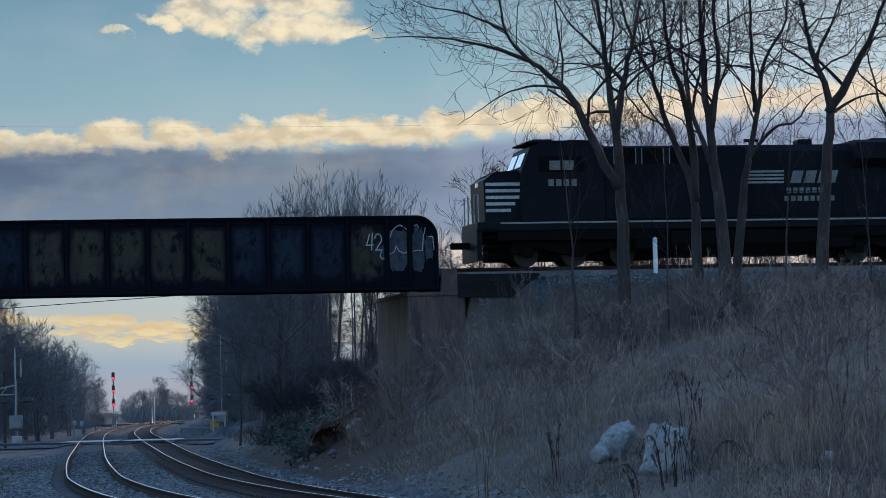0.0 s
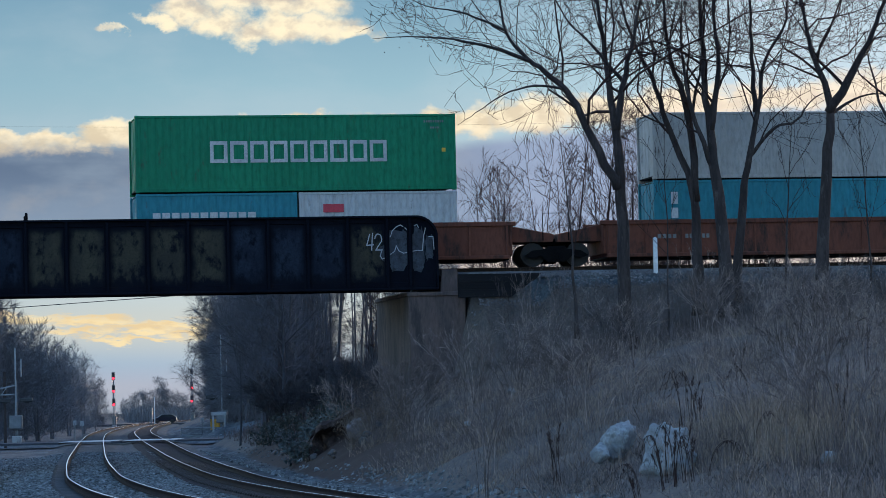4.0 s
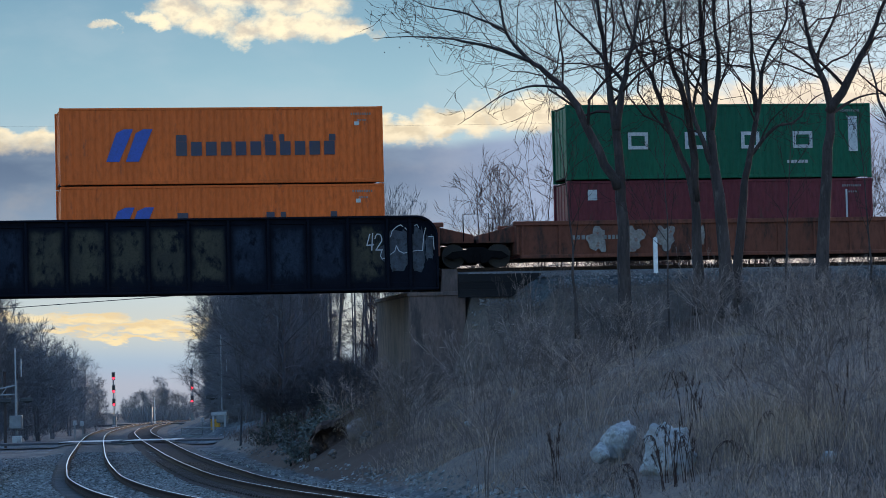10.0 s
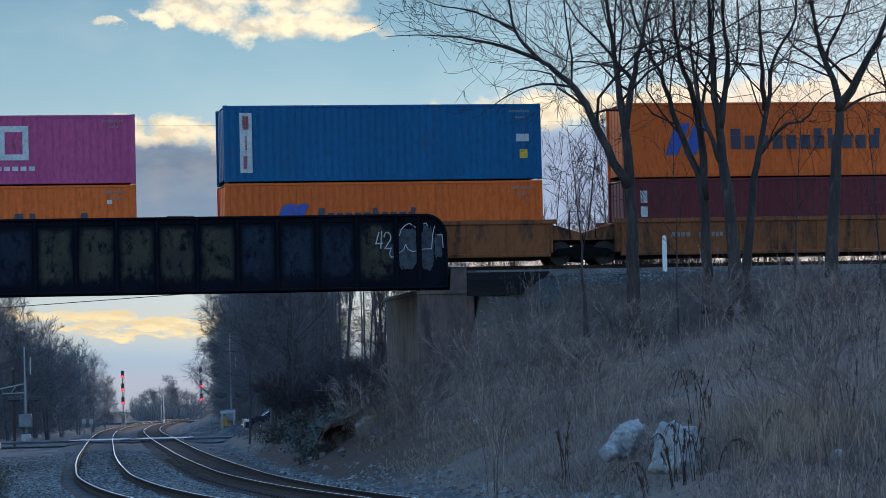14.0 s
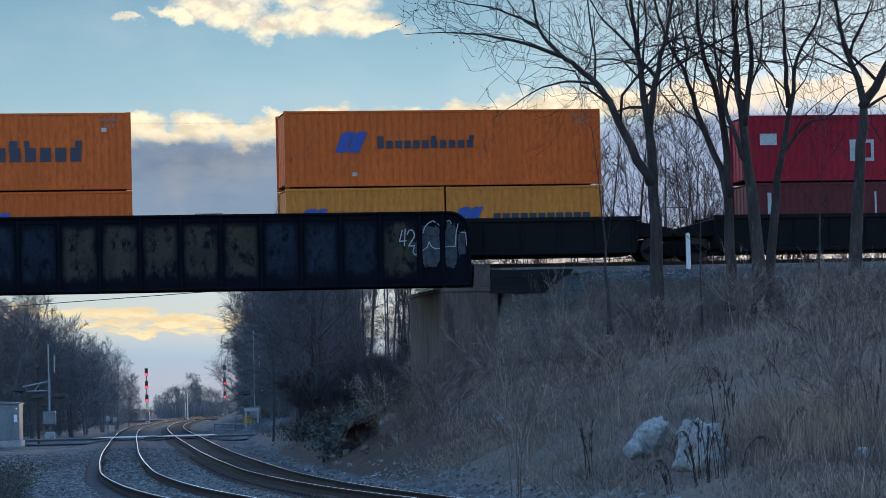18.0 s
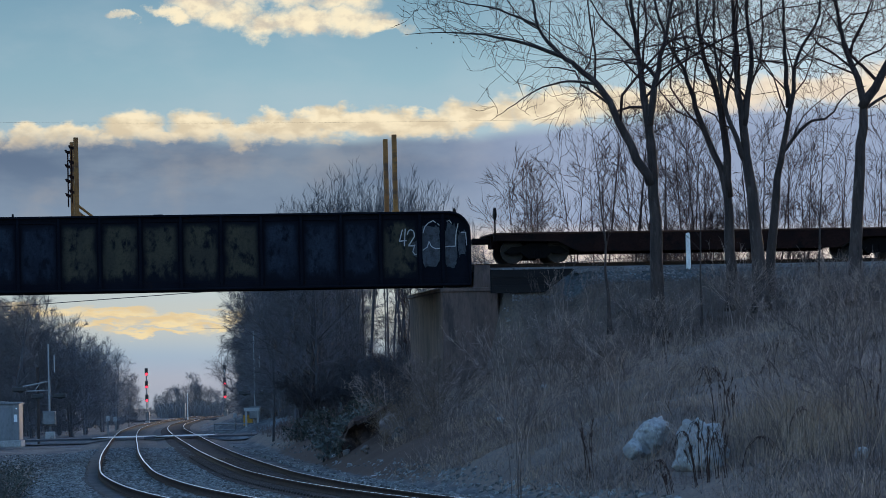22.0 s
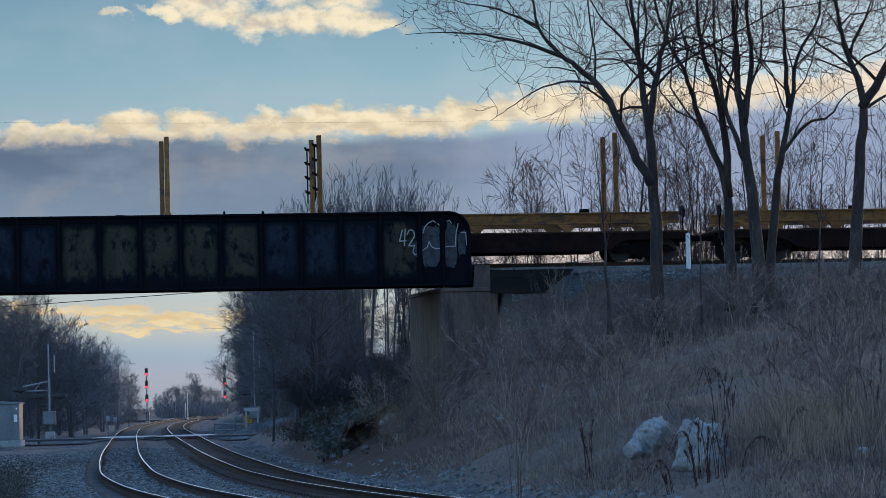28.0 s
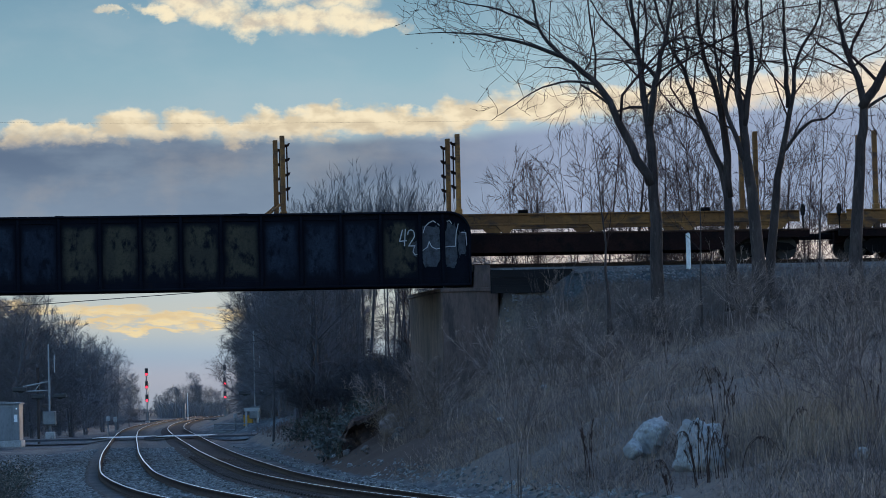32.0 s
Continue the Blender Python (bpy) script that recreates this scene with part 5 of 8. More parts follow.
GROVE_LEFT, GROVE_FAR = [], []
for k in range(120):
    y = rng.uniform(232, 600)
    x = float(track_x(y)) - rng.uniform(7.0, 36) - max(0, 300 - y) * 0.06
    big = rng.uniform(0.8, 1.12) * (0.66 + 0.34 * min(1.0, (float(track_x(y)) - x - 6.0) / 7.0))
    if k % 2:
        GROVE_LEFT.append((x, y, gz(x, y), big, rng.uniform(0, 360)))
    else:
        plant("far", x, y, gz(x, y), big, rng.uniform(0, 360), "bare winter woodland tree beside the crossing", "tree", "woodland trees left of the line")
# the tall crowns that stand out on the skyline: bearing, distance, how high they rise over the horizon
for bear, dist, rise in ((-8.6, 262, 1.95), (-8.2, 256, 1.86), (-7.85, 262, 1.84), (-7.55, 268, 1.66), (-7.2, 275, 1.42), (-6.95, 300, 1.12), (-6.65, 330, 1.0), (-6.4, 360, 0.86), (-6.2, 420, 0.5), (-7.4, 300, 1.3),
                         (-3.45, 255, 2.1), (-3.66, 262, 1.84), (-3.86, 270, 1.46), (-3.98, 280, 1.05), (-3.55, 258, 1.5), (-3.75, 266, 1.2), (-3.2, 262, 2.3), (-3.82, 300, 1.9), (-3.95, 312, 1.5), (-4.03, 322, 1.1), (-3.7, 290, 2.1), (-3.9, 285, 1.25)):
    x = math.tan(radians(bear)) * dist
    z = gz(x, dist)
    plant("far", x, dist, z, (math.tan(radians(rise)) * dist + EYE_Z - z) / 10.6, rng.uniform(0, 360), "tall bare tree on the edge of the woods", "tree", "woodland trees")
grove(GROVE_LEFT, 51, "bare winter trees crowding the woods beside the crossing")
# far woods that close the line of sight
for k in range(46):
    y = rng.uniform(760, 1000)
    x = rng.uniform(-125, -34) * y / 850
    dome = 1.0 - ((x * 850 / y + 76) / 11) ** 4
    GROVE_FAR.append((x, y, -0.4, rng.uniform(0.85, 1.0) * max(0.25, 0.95 * dome), rng.uniform(0, 360)))
for k in range(13):
    b = -5.68 + 0.097 * k
    dist = rng.uniform(800, 900)
    GROVE_FAR.append((math.tan(radians(b)) * dist, dist, -0.4, (math.tan(radians(0.34 - 0.3 * ((b + 5.1) / 0.64) ** 4)) * dist + 2.1) / 10.6, rng.uniform(0, 360)))
grove(GROVE_FAR, 52, "distant bare woods that close the line of sight")

# shrubs on the banks
for k in range(150):
    y = 62 + 56 * rng.random() ** 0.7
    x = float(track_x(y)) + SPACING + 4.6 + 24 * rng.random() ** 0.8
    d = -x * UY + y * UX
    if d > 116.5 or (abs(x - 4.0) < 1.3 and y < 73) or abs(x) > 0.145 * y + 1:
        continue
    plant("shrub", x, y, gz(x, y), rng.uniform(0.45, 1.0), rng.uniform(0, 360), "bare brown shrub on the bank", "shrub", "shrubs on the bank", "shrub")
for k in range(40):
    y = rng.uniform(136, 230)
    x = float(track_x(y)) + SPACING + rng.uniform(5.5, 14)
    plant("undergrowth", x, y, gz(x, y), rng.uniform(0.8, 1.6), rng.uniform(0, 360), "bare grey shrub below the bridge", "shrub", "shrubs below the bridge", "shrub")


# upright stems that stand out of the matted growth
TEMPL["stems"] = [wood_tree(191 + k, 2.6, dict(W2, levels=1, thin=0.0045, dens=(1, 4.0), min=0.15, ang=(12, 40), wander=0.12, up=0.3, fine=4, splay=40, lk=0.6, seg=(4, 2, 1, 1, 1), lo=0.4), 0.007, 4 + k, 0.3, M_SHRUB if k % 2 else M_THICKET) for k in range(4)]
for k in range(34):
    y = 64 + 48 * rng.random()
    x = y * (0.005 + 0.14 * rng.random() ** 0.75)
    if -x * UY + y * UX > 115.5 or (abs(x - 4.0) < 1.1 and y < 74):
        continue
    plant("stems", x, y, gz(x, y), rng.uniform(0.5, 1.1), rng.uniform(0, 360), "slender upright bare shrub on the bank", "shrub", "upright shrubs on the bank", "shrub")
for k in range(17):
    y = rng.uniform(61.5, 68.0)
    x = y * rng.uniform(0.058, 0.108)
    if abs(x / y - 0.066) > 0.006 or y < 65:
        plant("stems" if k % 3 else "shrub", x, y, gz(x, y), rng.uniform(0.22, 0.42), rng.uniform(0, 360), "low dark shrub at the foot of the bank", "shrub", "low shrubs at the foot of the bank", "shrub")
for k in range(9):
    s, d = rng.uniform(24.6, 27.2), rng.uniform(116.2, 117.3)
    x, y = s * UX - d * UY, s * UY + d * UX
    plant("stems", x, y, gz(x, y), rng.uniform(0.45, 0.75), rng.uniform(0, 360), "slender bare shrub before the timber wall", "shrub", "upright shrubs on the bank", "shrub")


# dead grass and weeds, too many to count
def blades(name, n, pick, height, width, lean, mat, seed, label):
    r = np.random.RandomState(seed)
    x, y = pick(r, n)
    keep = np.abs(x) < 0.15 * y + 2
    x, y = x[keep], y[keep]
    n = len(x)
    z = terrain_z(x, y) - 0.03
    h = height[0] + (height[1] - height[0]) * r.rand(n) ** 1.8
    a = r.rand(n) * 2 * np.pi
    w = width * (0.6 + 0.8 * r.rand(n))
    l = lean * h * r.rand(n)
    b = r.rand(n) * 2 * np.pi
    cx, sx = np.cos(a) * w / 2, np.sin(a) * w / 2
    p = np.empty((n, 5, 3))
    p[:, 0] = np.stack([x - cx, y - sx, z], 1)
    p[:, 1] = np.stack([x + cx, y + sx, z], 1)
    mx, my = x + np.cos(b) * l * 0.5, y + np.sin(b) * l * 0.5
    p[:, 2] = np.stack([mx + cx * 0.7, my + sx * 0.7, z + h * 0.6], 1)
    p[:, 3] = np.stack([mx - cx * 0.7, my - sx * 0.7, z + h * 0.6], 1)
    p[:, 4] = np.stack([x + np.cos(b) * l, y + np.sin(b) * l, z + h * (1 - 0.25 * lean)], 1)
    i = np.arange(n)[:, None] * 5
    quads, tris = (i + [0, 1, 2, 3]), (i + [3, 2, 4])
    me = bpy.data.meshes.new(name)
    me.from_pydata(p.reshape(-1, 3).tolist(), [], quads.tolist() + tris.tolist())
    me.materials.append(mat)
    return tagged(new(name, me), label, "grass", kind="stuff")


def patchy(x, y, lo, hi):
    """True where tufts grow: broad uneven patches."""
    return (np.sin(x * 0.9 + 1.3 * np.sin(y * 0.23)) + np.sin(y * 0.37 + 1.1 * np.sin(x * 0.5)) + 0.6 * np.sin(x * 2.3 - y * 0.8)) / 2.6 * 0.5 + 0.5 > lo + (hi - lo) * np.abs(np.sin(x * 37.1 + y * 91.7))


def on_bank(r, n):
    y = 46 + 72 * r.rand(n) ** 0.9
    x = track_x(y) + SPACING + 3.9 + 27 * r.rand(n)
    d = -x * UY + y * UX
    k = (d < 118.0) & ~((np.abs(y - 107) < 15) & (x - track_x(y) < SPACING + 5.6 + 0.8 * np.sin(y * 0.7))) & patchy(x, y, 0.0, 0.5) & ~(((np.abs(x - 3.6) < 0.6) & (np.abs(y - 70.0) < 0.7)) | ((np.abs(x - 4.35) < 0.6) & (np.abs(y - 65.6) < 0.7)))
    return x[k], y[k]


def upper_slope(r, n):
    s, d = 24.3 + 28 * r.rand(n), 103 + 14.8 * r.rand(n) ** 0.8
    return s * UX - d * UY, s * UY + d * UX


def near_foot(r, n):
    y = 46 + 24 * r.rand(n)
    x = track_x(y) + SPACING + 4.2 + 12 * r.rand(n)
    k = patchy(x, y, 0.05, 0.6) & ~(((np.abs(x - 3.6) < 0.6) & (np.abs(y - 69.9) < 0.8)) | ((np.abs(x - 4.35) < 0.6) & (np.abs(y - 65.5) < 0.8)))
    return x[k], y[k]


def under_trees(r, n):
    s, d = 32 + 15 * r.rand(n), 106 + 11.4 * r.rand(n)
    x, y = s * UX - d * UY, s * UY + d * UX
    k = patchy(x * 1.7, y * 1.7, 0.2, 0.7)
    return x[k], y[k]


def clumps(r, n):
    m = max(n // 60, 1)
    cx, cy = on_bank(r, m)
    k = r.randint(0, len(cx), n)
    return cx[k] + r.normal(0, 0.32, n), cy[k] + r.normal(0, 0.32, n)


def tan_patch(r, n):
    return 6.9 + r.normal(0, 0.9, n), 67 + r.normal(0, 2.2, n)


blades("dead_grass", 190000, on_bank, (0.05, 0.3), 0.012, 2.0, M_DRYGRASS, 1, "matted dead grass covering the bank")
blades("grass_clumps", 40000, clumps, (0.2, 0.8), 0.012, 1.3, M_DRYGRASS, 2, "tall tufts of dead tan grass on the bank")
blades("tall_grass", 5000, tan_patch, (0.4, 1.3), 0.014, 0.6, M_DRYGRASS, 6, "patch of tall tan grass on the bank")
blades("brambles", 90000, on_bank, (0.15, 0.75), 0.0075, 2.0, M_THICKET, 12, "fine brown bramble stems matted over the bank")
blades("slope_brush", 90000, upper_slope, (0.15, 0.75), 0.011, 1.6, M_SHRUB, 14, "dark matted brush on the slope below the upper track")
blades("low_weeds", 42000, near_foot, (0.05, 0.36), 0.009, 1.7, M_UNDER, 15, "dark low weeds at the foot of the bank")
blades("leaf_litter", 60000, near_foot, (0.03, 0.14), 0.018, 2.6, M_THICKET, 17, "matted brown stems and litter at the foot of the bank")
blades("tree_brush", 26000, under_trees, (0.3, 1.1), 0.011, 0.9, M_UNDER, 16, "dark brush growing between the trees")
blades("weed_stalks", 4500, on_bank, (0.5, 1.7), 0.013, 0.7, M_STALK, 3, "thin dead weed stalks on the bank")
blades("verge_grass", 5000, lambda r, n: ((lambda y: (track_x(y) - 4.3 - 5.5 * r.rand(n), y))(60 + 30 * r.rand(n))), (0.15, 0.7), 0.024, 0.6, M_DRYGRASS, 4, "dead grass on the low verge")
blades("far_verge", 7000, lambda r, n: ((lambda y: (track_x(y) + SPACING + 4.2 + 8 * r.rand(n), y))(124 + 90 * r.rand(n))), (0.2, 0.9), 0.03, 0.9, M_SHRUB, 5, "dead grass beside the line below the bridge")


def left_woods(r, n):
    y = 235 + 360 * r.rand(n)
    return track_x(y) - 7.5 - 40 * r.rand(n) - np.maximum(0, 300 - y) * 0.05, y


def right_woods(r, n):
    y = 150 + 250 * r.rand(n)
    x = track_x(y) + SPACING + 7.0 + (8 + (y - 150) * 0.14) * r.rand(n)
    k = (np.abs(y - (214.5 + (x + 22.0) * 0.16)) > 8) & ~((x / y > -0.0437) & (x / y < -0.02) & (r.rand(n) < 0.75))
    return x[k], y[k]


def far_woods(r, n):
    y = 740 + 280 * r.rand(n)
    return (-84 + 16 * r.rand(n)) * y / 850, y


blades("undergrowth", 12000, left_woods, (1.0, 5.5), 0.09, 0.8, M_HAZEWOOD, 8, "grey tangle of bare undergrowth in the woods")
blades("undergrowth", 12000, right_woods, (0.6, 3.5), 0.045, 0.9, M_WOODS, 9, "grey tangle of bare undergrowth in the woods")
blades("undergrowth", 15000, far_woods, (2.0, 5.5), 0.08, 0.9, M_HAZEWOOD, 10, "grey tangle of bare undergrowth in the far woods")


# dark seed-head weeds that stand out
def weed(x, y, h, seed, label="tall dark dead weed with seed heads"):
    rr = random.Random(seed)
    w = root("weed", label, "weed", "tall weeds on the bank", at=pose(x, y, gz(x, y) - 0.1))
    for k in range(3):
        st = Shape()
        a, f = rr.uniform(0, 6.28), rr.uniform(0.05, 0.25)
        P = bent([(0.03 * k, 0, 0), (f * 0.4 * math.cos(a), f * 0.4 * math.sin(a), h * 0.5), (f * math.cos(a), f * math.sin(a), h * rr.uniform(0.75, 1.0))], 3)
        st.tube(P, [0.008 * (1 - 0.5 * i / (len(P) - 1)) for i in range(len(P))], 5)
        for i in range(22):
            j = rr.uniform(len(P) * 0.45, len(P) - 1.001)
            q = P[int(j)].lerp(P[int(j) + 1], j - int(j))
            e = rand_dir(rr, Vector((0, 0, 1)), 15, 55, 0.2) * rr.uniform(0.05, 0.13)
            st.tube([q, q + e * 0.8], [0.006, 0.003], 4)
        part("stem", st, M_TWIG, w)


for i, (x, y, h) in enumerate(((2.22, 68.7, 1.45), (2.3, 68.2, 1.1), (5.56, 96.4, 1.1), (5.35, 71.5, 1.5), (5.6, 72, 1.0), (4.3, 62.0, 1.1), (4.5, 62.3, 1.25), (4.05, 61.6, 0.9), (4.62, 61.8, 1.0), (4.2, 63.0, 1.3), (3.5, 61.2, 0.5), (8.3, 68, 1.3), (7.2, 80, 1.4), (10.9, 84, 1.5), (9.4, 76, 1.2), (4.2, 94, 0.8))):
    weed(x, y, h, 300 + i)


def arching(x, y, h, reach, seed):
    """A dead stem that rises and bows over to one side."""
    rr = random.Random(seed)
    w = root("weed", "dark dead weed stem bowed over", "weed", "bowed weeds on the bank", at=pose(x, y, gz(x, y) - 0.1))
    for k in range(2):
        q = reach * rr.uniform(0.7, 1.1)
        P = bent([(0.04 * k, 0, 0), (q * 0.2, rr.gauss(0, 0.1), h * 0.7), (q * 0.6, rr.gauss(0, 0.15), h * rr.uniform(0.95, 1.05)), (q, rr.gauss(0, 0.2), h * rr.uniform(0.55, 0.75))], 4)
        st = Shape().tube(P, [0.0075 * (1 - 0.6 * i / (len(P) - 1)) for i in range(len(P))], 5)
        for i in range(12):
            j = rr.randrange(5, len(P))
            e = rand_dir(rr, Vector((0.3 * reach, 0, -1)), 10, 60) * rr.uniform(0.06, 0.16)
            st.tube([P[j], P[j] + e], [0.006, 0.003], 4)
        part("stem", st, M_TWIG, w)


for i, (x, y, h, reach) in enumerate(((4.95, 62.2, 0.75, 0.95), (4.1, 62.5, 1.05, -0.45), (4.35, 62.6, 1.15, -0.5), (5.15, 71, 1.55, -0.5), (5.5, 71.4, 1.4, -0.55), (7.0, 74, 1.3, -0.7), (3.6, 61.5, 0.7, -0.5), (4.3, 61.9, 1.0, 0.4), (6.2, 66, 0.9, 0.6), (8.6, 72, 1.2, -0.6))):
    arching(x, y, h, reach, 340 + i)


# leafy bushes at the toe of the bank
def leafy(seed, n, size, mat):
    rr = random.Random(seed)
    t = new("bush")
    st, lf = Shape(), Shape()
    for k in range(9):
        a = rr.uniform(0, 6.28)
        tip = Vector((math.cos(a) * rr.uniform(0.2, 0.9), math.sin(a) * rr.uniform(0.2, 0.9), rr.uniform(0.7, 1.5)))
        P = bent([(0, 0, -0.2), tuple(tip * 0.5 + Vector((0, 0, 0.15))), tuple(tip)], 3)
        st.tube(P, [0.025, 0.02, 0.018, 0.015, 0.012, 0.01, 0.008], 4)
        for i in range(n):
            q = P[2 + rr.randrange(len(P) - 2)] + Vector((rr.gauss(0, 0.16), rr.gauss(0, 0.16), rr.gauss(0, 0.14)))
            u = Vector((rr.gauss(0, 1), rr.gauss(0, 1), rr.gauss(-0.4, 0.6))).normalized() * size * rr.uniform(0.6, 1.2)
            v = u.cross(Vector((rr.gauss(0, 1), rr.gauss(0, 1), rr.gauss(0, 1)))).normalized() * size * 0.38
            m = len(lf.v)
            lf.v += [tuple(q), tuple(q + u * 0.5 + v), tuple(q + u), tuple(q + u * 0.5 - v)]
            lf.f.append((m, m + 1, m + 2, m + 3))
    part("stem", st, M_STALK, t)
    part("leaves", lf, mat, t)
    return t


TEMPL["verge"] = [leafy(211, 150, 0.075, M_LEAF), leafy(212, 130, 0.08, M_LEAF)]
TEMPL["leafy"] = [leafy(213, 42, 0.19, M_LEAFP), leafy(214, 60, 0.14, M_LEAF), leafy(215, 46, 0.17, M_LEAF)]
TEMPL["withered"] = [leafy(221, 100, 0.07, M_LEAFB)]
for k in range(26):
    y = rng.uniform(119, 158)
    x = float(track_x(y)) + SPACING + rng.uniform(4.2, 6.2)
    plant("leafy", x, y, gz(x, y) - 0.1, rng.uniform(0.5, 1.0), rng.uniform(0, 360), "dull green leafy bush at the toe of the bank", "bush", "bushes below the bridge", "bush")
for k in range(9):
    y = rng.uniform(100, 124)
    x = float(track_x(y)) + SPACING + rng.uniform(4.4, 7.2)
    plant("withered", x, y, gz(x, y) - 0.1, rng.uniform(0.5, 0.9), rng.uniform(0, 360), "withered brown bush above bare earth", "bush", "withered bushes", "bush")
for x, y, sc in ((-10.7, 74, 0.72), (-11.2, 76.5, 0.75), (-11.6, 80, 0.7), (-12.2, 82, 0.75), (-10.5, 71, 0.6), (-10.2, 68, 0.55), (-9.8, 66, 0.5)):
    plant("verge", x, y, gz(x, y) - 0.1, sc, rng.uniform(0, 360), "dark leafy bush on the low verge", "bush", "bushes on the verge", "bush")


# stones
def stone(x, y, sx, sy, sz, seed, label, sink=0.25, name="boulder", mat=None):
    rr = random.Random(seed)
    bm = bmesh.new()
    bmesh.ops.create_icosphere(bm, subdivisions=5 if sx > 0.3 else 3, radius=1.0)
    off = Vector((rr.uniform(0, 50), rr.uniform(0, 50), rr.uniform(0, 50)))
    cuts = [(Vector((rr.gauss(0, 1), rr.gauss(0, 1), rr.gauss(0.2, 0.8))).normalized(), rr.uniform(0.5, 0.85)) for _ in range(9)]
    for v in bm.verts:
        p = v.co.copy()
        for n, d in cuts:
            e = p.dot(n) - d
            if e > 0:
                p -= n * e * 0.92
        p *= 1 + 0.22 * noise.noise(p * 1.6 + off) + 0.15 * noise.noise(p * 4.5 + off) + 0.07 * noise.noise(p * 11 + off) + 0.035 * noise.noise(p * 24 + off)
        v.co = Vector((p.x * sx, p.y * sy, p.z * sz))
    me = bpy.data.meshes.new(name)
    bm.to_mesh(me)
    bm.free()
    me.shade_smooth()
    me.materials.append(mat or M_ROCK)
    ob = new(name, me)
    ob.matrix_basis = pose(x, y, gz(x, y) + sz * (1 - sink * 2), 0, rr.uniform(-12, 12), rr.uniform(0, 360))
    return tagged(ob, label, "rock", "boulders on the bank")


stone(3.74, 70.7, 0.5, 0.4, 0.54, 11, "pale weathered boulder lying in the brush", 0.26)
stone(3.32, 70.2, 0.28, 0.26, 0.24, 15, "pale weathered boulder lying in the brush", 0.4)
stone(4.42, 66.0, 0.6, 0.5, 0.6, 12, "pale rounded boulder behind dead weeds", 0.38)
stone(7.44, 63.6, 0.24, 0.22, 0.12, 17, "small pale stone in the grass")
for i, (x, y, s) in enumerate(((2.0, 100, 0.16), (0.6, 92, 0.14), (-2.5, 118, 0.13), (-0.95, 63, 0.12), (-4.4, 108, 0.12), (-5.3, 118, 0.15), (-3.2, 96, 0.1), (1.5, 61, 0.08), (2.3, 63, 0.09))):
    stone(x, y, s, s, s * 0.7, 30 + i, "small pale stone on the bank", 0.3, "stone")
stone(-3.12, 113.2, 0.42, 0.4, 0.45, 21, "pinkish weathered rock beside a hollow in the bank", 0.12, mat=M_REDROCK)
stone(-2.62, 112.6, 0.24, 0.22, 0.2, 22, "pinkish weathered rock beside a hollow in the bank", 0.15, mat=M_REDROCK)
stone(-4.95, 117.0, 0.36, 0.34, 0.44, 23, "brown rock at the foot of the bank", 0.12, mat=M_REDROCK)


def overhang(x0, y0, wide, high):
    """Undercut face of earth: a ragged lip over a hollow that closes towards both ends."""
    me = bpy.data.meshes.new("earth_overhang")
    prof = ((1.5, 0.5), (0.9, 0.86), (0.35, 1.0), (-0.1, 1.04), (-0.34, 0.94), (-0.3, 0.78), (0.1, 0.72), (0.6, 0.6), (0.66, 0.3), (0.45, 0.06), (0.0, -0.04), (-0.4, -0.15))
    full = ((1.5, 0.5), (0.9, 0.8), (0.5, 0.86), (0.2, 0.82), (0.05, 0.72), (-0.05, 0.6), (-0.12, 0.5), (-0.2, 0.38), (-0.28, 0.26), (-0.35, 0.14), (-0.42, 0.0), (-0.5, -0.15))
    nu, v, f = 44, [], []
    for i in range(nu + 1):
        u = -1 + 2 * i / nu
        k = smooth(np.array(1 - abs(u)), 0.12, 0.62) * (0.8 + 0.2 * math.sin(u * 9))
        tall = high * (0.35 + 0.65 * float(smooth(np.array(1 - abs(u)), 0.0, 0.45)))
        for (da, za), (db, zb) in zip(prof, full):
            d, z = da * k + db * (1 - k), za * k + zb * (1 - k)
            x, y = x0 + u * wide, y0 + float(d) * 0.9
            q = Vector((x * 2.1, y * 2.1, float(z) * 2.4))
            n = 0.26 * noise.noise(q) + 0.14 * noise.noise(q * 2.7) + 0.04 * noise.noise(q * 6)
            base = gz(x, y)
            if z > 0.08:
                base = max(base, gz(x0, y0) + 0.3 * (gz(x, y0) - gz(x0, y0)))
            v.append((x + n * 0.7, y + n, base + float(z) * tall * 0.8 + n * (0.8 if z > 0.08 else 0.0)))
    m = len(prof)
    for i in range(nu):
        for j in range(m - 1):
            f.append((i * m + j, i * m + j + 1, (i + 1) * m + j + 1, (i + 1) * m + j))
    me.from_pydata(v, [], f)
    me.materials.append(M_SOIL)
    tagged(new("earth_overhang", me), "undercut face of damp brown earth with a dark hollow", "earth bank", kind="structure")


overhang(-4.0, 116.4, 1.05, 1.15)
for x, y, sc in ((-4.9, 117.6, 0.75), (-4.2, 117.6, 0.6), (-3.4, 116.6, 0.6), (-5.6, 118.6, 0.8), (-2.9, 115.2, 0.55), (-5.1, 116.2, 0.5)):
    plant("withered" if x > -5 else "leafy", x, y, gz(x, y) + (0.25 if abs(x + 4) < 0.9 else -0.05), sc, 77 * x, "withered brown bush above bare earth" if x > -5 else "dull green leafy bush at the toe of the bank", "bush", "withered bushes" if x > -5 else "bushes below the bridge", "bush")
for i in range(46):
    y = rng.uniform(108, 150)
    x = float(track_x(y)) + SPACING + rng.uniform(3.9, 6.5)
    q = rng.uniform(0.08, 0.24)
    stone(x, y, q, q, q * 0.75, 60 + i, "dark grey rubble stone at the toe of the bank", 0.25, "stone", M_RUBBLE)


# ================= the train =================
MOVING = []                                   # things that run along the upper line, with their place at the start


